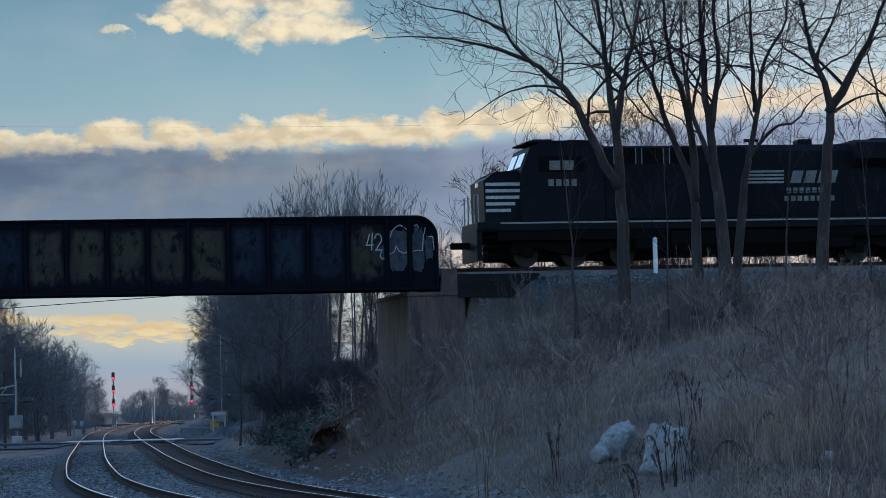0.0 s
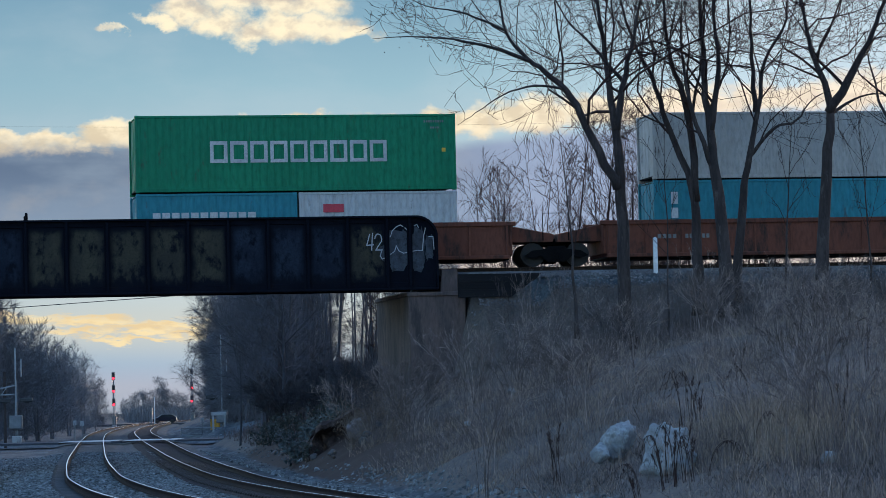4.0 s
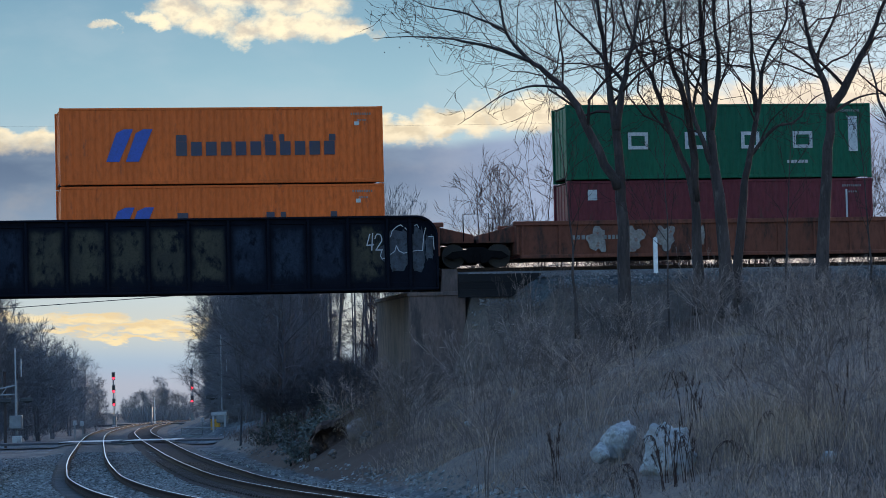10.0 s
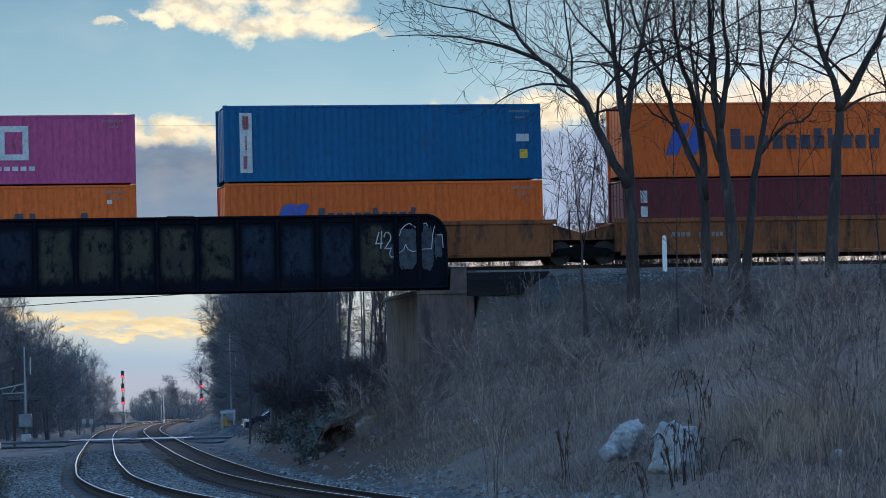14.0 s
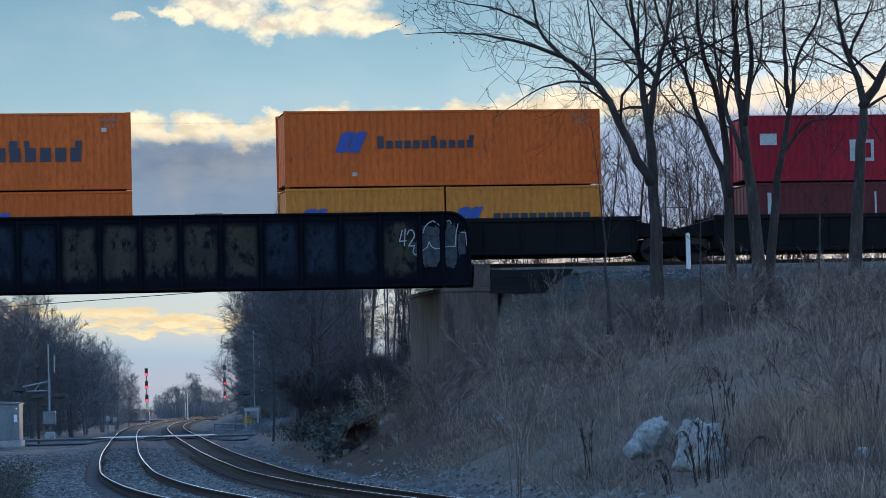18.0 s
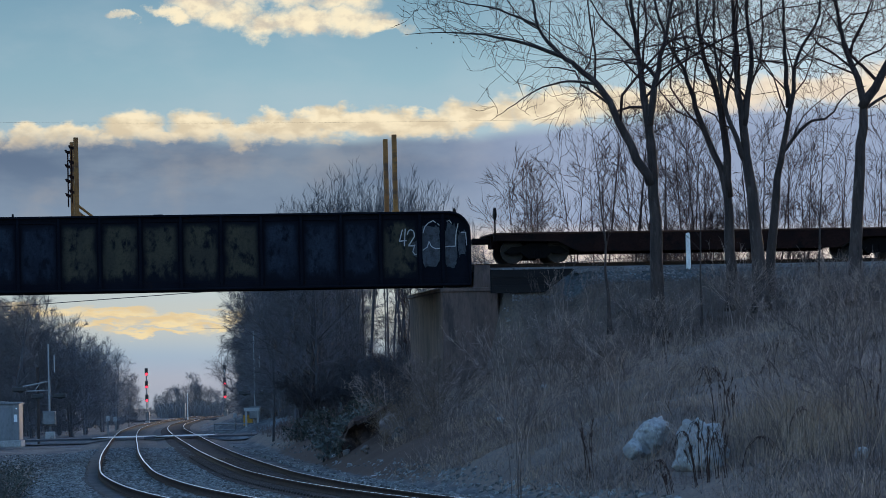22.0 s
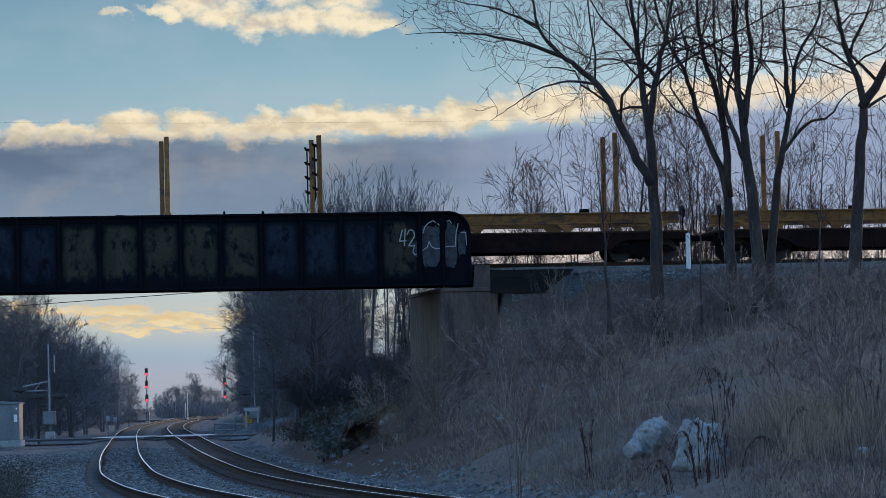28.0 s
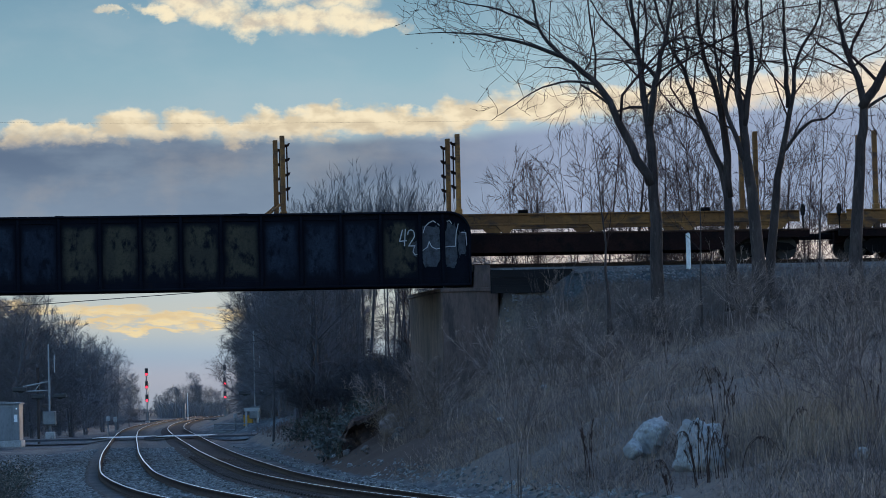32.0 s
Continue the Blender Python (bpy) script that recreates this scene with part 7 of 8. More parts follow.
def blob(name, parent, mat, x, z, rx, rz, y, seed, label):
    """A lumpy sprayed patch of paint on an upright face."""
    rng = random.Random(seed)
    ph = [rng.uniform(0, 6.28) for _ in range(4)]
    pr = []
    for k in range(28):
        a = 2 * math.pi * k / 28
        r = 1 + 0.2 * math.sin(3 * a + ph[0]) + 0.15 * math.sin(5 * a + ph[1]) + 0.1 * math.sin(8 * a + ph[2])
        pr.append((x + rx * r * math.cos(a), z + rz * max(-1, min(1, r * math.sin(a)))))
    return part(name, Shape().prism(pr, y - 0.004, y), mat, parent, label)


M_TAG = surface("pale graffiti paint", (0.24, 0.23, 0.21), (0.15, 0.13, 0.125), 0.8, 0, 2, 12, 0, (0.15, 0.06, 0.04), 0.3)
for i, x, w in ((0, 9.6, 2.4), (0, 13.0, 1.2), (2, 5.2, 1.0), (7, 4.6, 0.7), (7, 6.0, 0.8), (7, 7.3, 0.7), (7, 8.6, 0.5), (8, 5.4, 0.9), (8, 7.2, 1.1), (19, 7.5, 1.6), (19, 10.0, 1.0), (6, 9.0, 1.6), (6, 12.0, 1.4)):
    blob("graffiti", WELLS[i], M_TAG, x, 1.0, w * 0.5, 0.5, -1.512, i * 7 + int(x), "pale graffiti on the well side")


# ---------------- locomotives ----------------
def locomotive(s0, flip, label, hood_cut):
    """A six-axle diesel, cab end at low x; flip turns it round. 22.4 m over the couplers."""
    lo = root("locomotive", label, "locomotive", "locomotives of the train")
    L = 22.4
    P = lambda n, sh, m=M_LOCO, lbl="", sm=False: part(n, sh, m, lo, lbl, sm)
    P("frame", B(0.7, L - 0.7, -1.5, 1.5, 1.35, 1.72, c=0.04))
    P("sill_stripe", Shape().box(1.6, L - 1.5, -1.512, -1.502, 1.63, 1.69).box(1.6, L - 1.5, 1.502, 1.512, 1.63, 1.69), M_DIM, "thin white stripe along the frame")
    P("fuel_tank", Shape().prism_x([(-1.4, 1.3), (1.4, 1.3), (1.45, 0.8), (1.1, 0.35), (-1.1, 0.35), (-1.45, 0.8)], 8.3, 14.1), M_STEEL)
    P("nose", Shape().prism([(1.05, 1.72), (3.7, 1.72), (3.7, 3.62), (1.35, 3.55), (1.02, 3.3)], -1.25, 1.25))
    P("nose_cap", Shape().prism([(1.3, 3.551), (3.6, 3.63), (2.6, 3.72), (1.6, 3.66)], -0.9, 0.9))
    P("cab", Shape().prism([(2.4, 1.72), (5.7, 1.72), (5.7, 4.6), (5.3, 4.72), (3.2, 4.72), (2.82, 4.55), (2.45, 3.62)], -1.5, 1.5))
    P("cab_roof", B(2.75, 5.4, -1.42, 1.42, 4.721, 4.8, c=0.03))
    P("air_unit", B(3.1, 3.9, -0.6, 0.6, 4.8, 4.92, c=0.04))
    P("air_unit", B(4.5, 5.2, -0.5, 0.5, 4.8, 4.9, c=0.04))
    for k, x in enumerate((4.0, 4.15, 4.3)):
        P("antenna", Shape().cyl((x, 0.2 * k, 4.8), (x, 0.2 * k, 4.93), 0.05, 8))
    for y, o in ((-1.505, -1), (1.505, 1)):
        fr = P("cab_window", Shape().box(3.15, 4.9, min(y, y + o * 0.02), max(y, y + o * 0.02), 3.6, 4.2, 0.02), M_STEEL)
        for a, b, m in ((3.55, 3.98, M_PANE), (4.06, 4.5, M_PANE)):
            part("pane", B(a, b, min(y + o * 0.021, y + o * 0.03), max(y + o * 0.021, y + o * 0.03), 3.66, 4.02), m, fr)
    ws = P("windshield", Shape().box(-0.3, 0.3, -1.2, -0.15, -0.01, 0.015, 0.01).box(-0.3, 0.3, 0.15, 1.2, -0.01, 0.015, 0.01), M_SKYSHEEN)
    ws.matrix_basis = pose(2.6, 0, 4.08, 0, -68, 0)
    P("hood", Shape().prism_x([(-0.95, 1.72), (0.95, 1.72), (0.95, 4.35), (0.7, 4.62), (-0.7, 4.62), (-0.95, 4.35)], 5.7, L - 1.35))
    P("inverter_cabinet", B(5.71, 11.4, -1.4, -0.94, 1.73, 4.55, c=0.05))
    P("inverter_cabinet", B(5.71, hood_cut, 0.94, 1.4, 1.73, 4.55, c=0.05))
    P("radiator_section", Shape().prism_x([(-1.1, 3.7), (-1.5, 4.0), (-1.5, 4.62), (-1.3, 4.74), (1.3, 4.74), (1.5, 4.62), (1.5, 4.0), (1.1, 3.7)], L - 6.6, L - 1.2))
    P("radiator_roof", B(L - 5.9, L - 3.3, -1.25, 1.25, 4.741, 4.8, c=0.02))
    P("exhaust_stack", B(13.8, 14.4, -0.35, 0.35, 4.62, 4.86, c=0.05))
    hn = P("horn", Shape().cyl((11.9, -0.1, 4.62), (11.9, -0.1, 4.8), 0.03, 6).cyl((11.7, -0.1, 4.82), (12.15, -0.1, 4.82), 0.05, 8).cyl((11.75, 0.1, 4.86), (12.3, 0.1, 4.86), 0.06, 8))
    for x in (6.1, 7.2, 8.3):
        gr = P("intake_grille", B(x, x + 0.9, -1.408, -1.401, 3.88, 4.48), M_STEEL)
        for k in range(3):
            part("slat", B(x + 0.06, x + 0.84, -1.425, -1.409, 3.94 + 0.18 * k, 4.06 + 0.18 * k), M_STEEL, gr)
        for a in (x, x + 0.86):
            part("frame_strip", B(a, a + 0.04, -1.432, -1.409, 3.88, 4.48), M_GALV, gr)
    for k in range(9):
        x = 11.7 + k * 0.92
        P("hood_door", B(x, x + 0.84, -0.972, -0.951, 1.85, 3.62, c=0.008))
    P("rear_door", B(L - 1.349, L - 1.33, -0.35, 0.35, 1.85, 3.9, c=0.008))
    for k in range(5):
        z = 2.1 + k * 0.25
        for y0, y1 in ((-1.262, -1.252), (1.252, 1.262)):
            P("nose_stripe", B(1.1, 2.75 - 0.17 * (4 - k), y0, y1, z, z + 0.12), M_MARK, "slanting white stripe")
        z = 2.3 + k * 0.25
        for y0, y1 in ((-0.985, -0.974), (0.952, 0.962)):
            P("tail_stripe", B(L - 2.2 + 0.08 * (4 - k), L - 1.45, y0, y1, z, z + 0.12), M_MARK, "white stripe on the hood end")
    for y0, y1 in ((-0.987, -0.976), (0.952, 0.963)):
        near = y0 < 0
        fl = (lambda a, b: (a, b)) if near else (lambda a, b: (26.2 - b, 26.2 - a))
        for k in range(4):
            a, b = fl(11.2 + 0.1 * k, 13.0)
            P("hood_stripe", B(a, b, y0, y1, 3.1 + 0.14 * k, 3.18 + 0.14 * k), M_DIM, "dull white stripe")
        for a, b in ((13.3, 13.75), (13.85, 14.3), (14.4, 15.15)):
            a, b = fl(a, b)
            P("logo", Shape().prism([(a - 0.06, 3.1), (b - 0.08, 3.1), (b + 0.06, 3.58), (a + 0.08, 3.58)], y0, y1), M_FAINT if near else M_DIM)
        for a, b in even(13.1, 14.9, 7, 0.7):
            a, b = fl(a, b)
            P("lettering", B(a, b, y0, y1, 2.72, 2.92), M_FAINT if near else M_DIM)
        for a, b in even(13.0, 15.1, 8, 0.7):
            a, b = fl(a, b)
            P("lettering", B(a, b, y0, y1, 2.4, 2.6), M_FAINT if near else M_DIM)
    for y0, y1 in ((-1.52, -1.503), (1.503, 1.52)):
        for a, b in even(3.5, 4.7, 4, 0.7):
            P("number_bar", B(a, b, y0, y1, 3.05, 3.31), M_FAINT if y0 < 0 else M_DIM)
    for y in (-1.45, 1.45):
        rail = P("handrail", Shape().cyl((11.6, y, 2.75), (L - 1.6, y, 2.75), 0.02, 6), M_LOCO)
        for x in [6.6 + 1.45 * k for k in range(11)]:
            if 11.4 < x:
                part("post", Shape().cyl((x, y, 1.72), (x, y, 2.75), 0.02, 6), M_LOCO, rail)
    for x in (0.78, L - 0.78):
        for y in (-1.35, 0.6):
            P("end_handrail", Shape().tube([(x, y, 1.72), (x, y, 2.78), (x, y + 0.75, 2.78), (x, y + 0.75, 1.72)], 0.028, 6), M_DIM if x < 2 else M_GALV)
        d = -1 if x < 2 else 1
        P("pilot", Shape().prism([(x - 0.1, 0.25), (x + 0.1, 0.25), (x + 0.1, 1.5), (x - 0.1, 1.5)], -1.45, 1.45), M_LOCO)
        P("coupler", B(min(x, x + d * 0.85), max(x, x + d * 0.85), -0.13, 0.13, 0.75, 1.0, c=0.04), M_STEEL)
        for k in range(4):
            for y0, y1 in ((-1.5, -1.1), (1.1, 1.5)):
                P("step", B(x + 0.15 if d < 0 else x - 0.65, x + 0.65 if d < 0 else x - 0.15, y0, y1, 0.45 + 0.32 * k, 0.5 + 0.32 * k), M_STEEL)
    P("headlight", Shape().cyl((1.0, -0.15, 3.2), (1.06, -0.15, 3.2), 0.09, 12).cyl((1.0, 0.15, 3.2), (1.06, 0.15, 3.2), 0.09, 12), M_SKYSHEEN)
    P("underframe", B(1.2, L - 1.2, -0.85, 0.85, 0.95, 1.36, c=0.03), M_STEEL)
    for x0, x1 in ((1.3, 8.1), (14.3, L - 1.3)):
        P("gear_case", B(x0, x1, -0.55, 0.55, 0.24, 0.949, c=0.05), M_STEEL)
    P("equipment_box", B(14.15, 15.6, -1.4, -0.9, 0.55, 1.34, c=0.04), M_STEEL)
    P("equipment_box", B(6.9, 8.25, -1.4, -0.9, 0.6, 1.34, c=0.04), M_STEEL)
    for y in (-1.42, 1.42):
        for x0, x1 in ((1.5, 8.25), (14.15, L - 1.5)):
            P("skirt", B(x0, x1, y - 0.03, y + 0.03, 1.0, 1.352), M_STEEL)
    P("bell_tank", Shape().cyl((14.4, -1.3, 1.15), (16.2, -1.3, 1.15), 0.18, 12), M_STEEL)
    for cx in (4.6, L - 4.6):
        t = part("truck_frame", Shape().prism([(-2.6, 0.55), (-2.4, 1.05), (2.4, 1.05), (2.6, 0.55), (2.2, 0.5), (1.5, 0.72), (0.4, 0.45), (-0.4, 0.45), (-1.5, 0.72), (-2.2, 0.5)], -1.1, 1.1), M_STEEL, lo, "three-axle truck", at=pose(cx, 0, 0))
        for a in (-1.9, 0.0, 1.9):
            part("axle_box", B(a - 0.2, a + 0.2, -1.25, -1.1, 0.35, 0.75, c=0.04), M_STEEL, t)
            for y in (-0.75, 0.75):
                part("wheel", WHEEL_MESH, M_WHEEL, t, at=pose(a, y, 0.49) @ Matrix.Scale(1.08, 4))
    if flip:
        lo.matrix_basis = on_line(s0 + L) @ pose(0, 0, 0, 0, 0, 180)
        MOVING.append((lo, s0 + L, 0, 180))
    else:
        on_train(lo, s0)
    return lo


locomotive(24.0, False, "black six-axle diesel locomotive with white nose stripes", 11.4)
locomotive(46.45, True, "black six-axle diesel locomotive running long hood first", 9.0)
locomotive(69.05, False, "black six-axle diesel locomotive with white nose stripes", 11.4)


# ---------------- rack flat cars ----------------
def rack_car(s0, s1, posts, beam, label):
    """A short flat car with a raised beam deck and tall stakes; posts are (place, side of the hooks, brace)."""
    L = s1 - s0
    car = root("rack_car", label, "railway car", "rack cars of the train")
    P = lambda n, sh, m=M_RUSTRED, lbl="": part(n, sh, m, car, lbl)
    P("centre_sill", B(0.5, L - 0.5, -0.35, 0.35, 0.6, 1.08, c=0.03))
    for y in (-1.3, 1.3):
        P("side_sill", Shape().prism([(0.4, 1.08), (0.4, 0.85), (2.9, 0.8), (3.7, 0.4), (L - 3.7, 0.4), (L - 2.9, 0.8), (L - 0.4, 0.85), (L - 0.4, 1.08)], y - 0.06, y + 0.06))
    P("deck", B(0.4, L - 0.4, -1.38, 1.38, 1.081, 1.16, c=0.02), M_DECK, "worn brown deck edge")
    for x, d in ((0, 1), (L, -1)):
        bogie(car, x + d * 2.1)
        P("coupler", B(min(x - 0.2, x + d * 0.7), max(x + 0.2, x + d * 0.7), -0.13, 0.13, 0.78, 1.02, c=0.04), M_STEEL)
        P("brake_wheel", Shape().cyl((x + d * 0.5, -1.0, 1.9), (x + d * 0.56, -1.0, 1.9), 0.24, 14).cyl((x + d * 0.53, -1.0, 1.16), (x + d * 0.53, -1.0, 1.9), 0.03, 6), M_STEEL)
    mat = M_YELLOW if beam != "rust" else M_RUSTRED
    if beam:
        for y in (-1.25, 1.25):
            sh = Shape().box(0.75, L - 0.75, y - 0.09, y + 0.09, 1.44, 1.5, 0.01).box(0.75, L - 0.75, y - 0.03, y + 0.03, 1.5, 1.82).box(0.75, L - 0.75, y - 0.1, y + 0.1, 1.82, 1.89, 0.01)
            for k in range(12):
                sh.box(1.2 + (L - 2.4) * k / 11 - 0.02, 1.2 + (L - 2.4) * k / 11 + 0.02, y - 0.08, y + 0.08, 1.5, 1.82)
            P("rack_beam", sh, mat, "long steel rack beam")
        for k in range(5):
            x = 1.6 + (L - 3.2) * k / 4
            for y in (-1.25, 1.25):
                P("beam_stand", Shape().prism([(x - 0.12, 1.161), (x + 0.12, 1.161), (x + 0.4, 1.44), (x - 0.4, 1.44)], y - 0.08, y + 0.08), mat)
            if k % 2:
                P("stop_block", B(x + 0.5, x + 0.85, -1.36, -1.1, 1.89, 2.03, c=0.02), M_STEEL)
    for x, hook, brace in posts:
        x -= s0
        for y in (-1.1, 0.95):
            st = part("stake", Shape().box(x - 0.085, x + 0.085, y - 0.09, y + 0.09, 1.16, 4.95, 0.015).box(x - 0.12, x + 0.12, y - 0.12, y + 0.12, 1.16, 2.1, 0.015), M_YELLOW, car, "tall yellow stake")
            if hook:
                for z in (4.5, 3.95, 3.4, 2.85):
                    part("hook", Shape().prism([(x + hook * 0.08, z), (x + hook * 0.24, z + 0.05), (x + hook * 0.29, z + 0.16), (x + hook * 0.22, z + 0.17), (x + hook * 0.19, z + 0.12), (x + hook * 0.08, z + 0.12)], y - 0.05, y + 0.05), M_RUSTRED, st)
                part("tie_bar", Shape().tube([(x + hook * 0.17, y, 2.5), (x + hook * 0.17, y, 4.6)], 0.03, 6), M_RUSTRED, st)
            if brace:
                part("brace", Shape().tube([(x, y, 2.45), (x + brace * 0.95, y, 1.7)], 0.05, 6), mat, st)
    return on_train(car, s0)


RK = "flat car with grimy yellow rack beams and tall stakes"
for s0, s1, posts, beam in (
        (477.2, 494.9, [(480.1, -1, 1), (492.1, 0, 0)], "y"), (495.4, 513.1, [], ""), (513.6, 530.7, [(516.65, 0, 0), (529.0, 1, -1)], "y"),
        (531.1, 547.9, [(533.85, 0, 0), (545.45, 1, -1)], "y"), (548.3, 565.6, [(550.9, 0, 0), (562.75, 1, -1)], "y"), (566.1, 583.5, [(568.86, -1, 0), (580.7, 0, 0)], "y"),
        (584.0, 600.6, [], ""), (601.0, 618.3, [(603.5, -1, 1), (615.65, 0, 0)], "y"), (618.7, 636.0, [(621.4, -1, 0), (632.85, 0, 0)], "y"), (636.4, 653.8, [(639.3, 0, 0), (651.2, 1, -1)], "y"),
        (654.4, 673.6, [(657.9, -1, 1), (670.0, 0, 0)], "y"), (675.0, 693.6, [(678.9, 0, 0), (690.9, 1, -1)], "y"), (694.1, 711.0, [(696.8, 0, 0), (708.2, 1, -1)], "y"),
        (711.5, 729.0, [(714.9, -1, 0), (726.6, 0, 0)], "y"), (729.4, 746.6, [(731.4, 0, 0), (743.6, 1, -1)], "y"), (747.0, 764.0, [(750.0, 0, 0), (761.5, 0, 0)], "y")):
    rack_car(s0, s1, posts, beam, RK if posts else "low rusty brown empty flat car")


# ================= level crossing and signals =================
def signal_mast(x, y, lamps, label):
    s = root("signal_mast", label, "railway signal", "railway signals", at=pose(x, y, -0.3))
    part("mast", Shape().cyl((0, 0, 0), (0, 0, 8.2), 0.09, 10), M_GALV, s)
    part("foundation", B(-0.35, 0.35, -0.35, 0.35, 0, 0.35, c=0.04), M_CONCL, s)
    part("relay_case", B(-0.3, 0.3, 0.2, 0.6, 0.35, 1.7, c=0.03), M_GALV, s)
    part("ladder", Shape().cyl((-0.2, 0.35, 0.3), (-0.2, 0.25, 7.2), 0.02, 5).cyl((0.2, 0.35, 0.3), (0.2, 0.25, 7.2), 0.02, 5), M_GALV, s)
    for z, kind in lamps:
        h = part("signal_head", Shape().box(-0.24, 0.24, -0.28, -0.1, z - 0.55, z + 0.55, 0.08), M_BLACK, s)
        for k, dz in enumerate((0.34, 0.0, -0.34)):
            lit = k == 2
            part("lens", Shape().cyl((0, -0.285, z + dz), (0, -0.32, z + dz), 0.17 if lit else 0.11, 12), (M_RED if kind == "red" else M_SIGWHITE) if lit else M_GLASS, h)
            part("hood", Shape().tube([(-0.13, -0.3, z + dz), (-0.09, -0.42, z + dz + 0.1), (0.09, -0.42, z + dz + 0.1), (0.13, -0.3, z + dz)], 0.02, 5), M_BLACK, h)
    return s


signal_mast(-49.3, 480, ((7.65, "red"), (5.75, "red"), (3.75, "red")), "railway signal mast showing three red lights")
signal_mast(-37.7, 480, ((7.9, "white"), (5.95, "red"), (4.0, "red")), "railway signal mast showing two red lights and a pale one")
m2 = root("relay_mast", "pale lattice relay mast beside the far track", "mast", at=pose(-46.9, 520, -0.3))
part("pole", Shape().cyl((0, 0, 0), (0, 0, 4.6), 0.07, 8), M_WHITE, m2)
part("cabinet", B(-0.7, -0.35, -0.2, 0.2, 0.4, 3.0, c=0.05), M_GALV, m2)


def flashers(g, z, w):
    part("cross_arm", Shape().cyl((-w, -0.1, z), (w, -0.1, z), 0.04, 6), M_GALV, g)
    for x in (-w, w):
        f = part("flasher", Shape().cyl((x, -0.2, z), (x, -0.12, z), 0.22, 18).box(x - 0.42, x + 0.42, -0.5, -0.2, z - 0.13, z + 0.16, 0.05), M_BLACK, g, "black warning light target")
        part("lamp_hood", Shape().cyl((x, -0.45, z), (x, -0.2, z), 0.16, 12), M_BLACK, f)


def crossing_gate(x, y, label, top, lit):
    g = root("crossing_gate", label, "crossing gate", "crossing gates", at=pose(x, y, -0.05))
    part("mast", Shape().cyl((0, 0, 0), (0, 0, 4.2), 0.075, 10), M_GALV, g)
    part("base", B(-0.3, 0.3, -0.3, 0.3, 0, 0.5, c=0.05), M_CONCL, g)
    flashers(g, 2.85, 0.72)
    part("gate_arm", Shape().box(-0.045, 0.045, -0.3, -0.24, 1.2, top, 0.01), M_ARM, g, "raised white gate arm")
    part("counterweight", B(0.35, 0.43, -0.35, -0.27, 4.4, 5.6, c=0.02), M_ARM, g)
    part("gate_machine", B(-0.42, 0.42, -0.55, 0.05, 0.95, 1.85, c=0.05), M_GALV, g)
    return g


gl = crossing_gate(-28.55, 215, "level crossing gate mast with its arm raised and black flashers", 6.3, False)
part("cantilever", Shape().cyl((-1.9, 0, 3.5), (0, 0, 3.85), 0.05, 6).cyl((-1.9, 0, 3.2), (0, 0, 3.25), 0.05, 6).cyl((-1.0, 0, 3.22), (-0.6, 0, 3.75), 0.03, 6), M_ARM, gl)
part("flasher", Shape().cyl((-1.9, -0.25, 3.35), (-1.9, -0.1, 3.35), 0.26, 16).box(-2.4, -1.5, -0.6, -0.25, 3.2, 3.5, 0.05), M_BLACK, gl)
gr = crossing_gate(-16.5, 238, "level crossing gate mast with its arm raised and black flashers", 7.4, True)
part("lamp", Shape().cyl((0.55, -0.3, 2.95), (0.55, -0.22, 2.95), 0.09, 10), M_SIGWHITE, gr)
table = root("equipment_stand", "white instrument case on legs beside the crossing", "equipment stand", at=pose(-16.4, 233, -0.4))
part("case", B(-0.55, 0.55, -0.3, 0.3, 1.85, 2.1, c=0.03), M_ARM, table)
for x in (-0.48, 0.36):
    part("leg", B(x, x + 0.12, -0.2, 0.2, 0, 1.85, c=0.02), M_ARM, table)
yb = root("utility_box", "weathered yellow utility box beside the crossing", "utility box", at=pose(-17.6, 246, -0.4))
part("box", B(-0.35, 0.35, -0.3, 0.3, 0.1, 1.5, c=0.05), paint("utility yellow", (0.42, 0.22, 0.04)), yb)
part("lid", B(-0.38, 0.38, -0.33, 0.33, 1.5, 1.57, c=0.02), paint("utility yellow", (0.42, 0.22, 0.04)), yb)
fence = root("guard_rail", "low pipe guard rail beside the crossing", "guard rail", at=pose(-17.5, 240, -0.4))
for z in (0.5, 0.95):
    part("rail", Shape().cyl((-2.2, 0, z), (2.6, -2.0, z), 0.045, 8), M_GALV, fence)
for k in range(4):
    x = -2.2 + 1.6 * k
    part("post", Shape().cyl((x, -x * 0.416 - 0.916 + 0.0, 0), (x, -x * 0.416 - 0.916, 1.0), 0.05, 8), M_GALV, fence)
for x, y, h in ((-18.6, 246, 1.7), (-26.2, 228, 1.75), (-25.8, 229, 1.7)):
    sp = root("sign_post", "small white sign on a thin post", "sign", "small signs", at=pose(x, y, -0.4))
    part("post", Shape().cyl((0, 0, 0), (0, 0, h - 0.2), 0.04, 8), M_GALV, sp)
    part("plate", B(-0.13, 0.13, -0.03, 0.0, h - 0.34, h, c=0.01), M_ARM, sp)
up = root("utility_pole", "short brown wooden pole behind the crossing gate", "pole", at=pose(-30.0, 220, -0.4))
part("shaft", Shape().cyl((0, 0, 0), (0, 0, 5.2), 0.1, 10), M_BARK, up)
hut = root("signal_cabinet", "grey steel signal equipment cabinet beside the line", "cabinet", at=pose(-28.5, 196, 0.0))
part("body", B(-1.5, 0.72, -0.8, 0.8, 0.1, 2.3, c=0.03), paint("cabinet grey", (0.2, 0.21, 0.22)), hut)
part("roof", Shape().prism([(-1.6, 2.301), (0.82, 2.301), (0.82, 2.36), (-0.4, 2.46), (-1.6, 2.36)], -0.9, 0.9), paint("cabinet grey", (0.2, 0.21, 0.22)), hut)
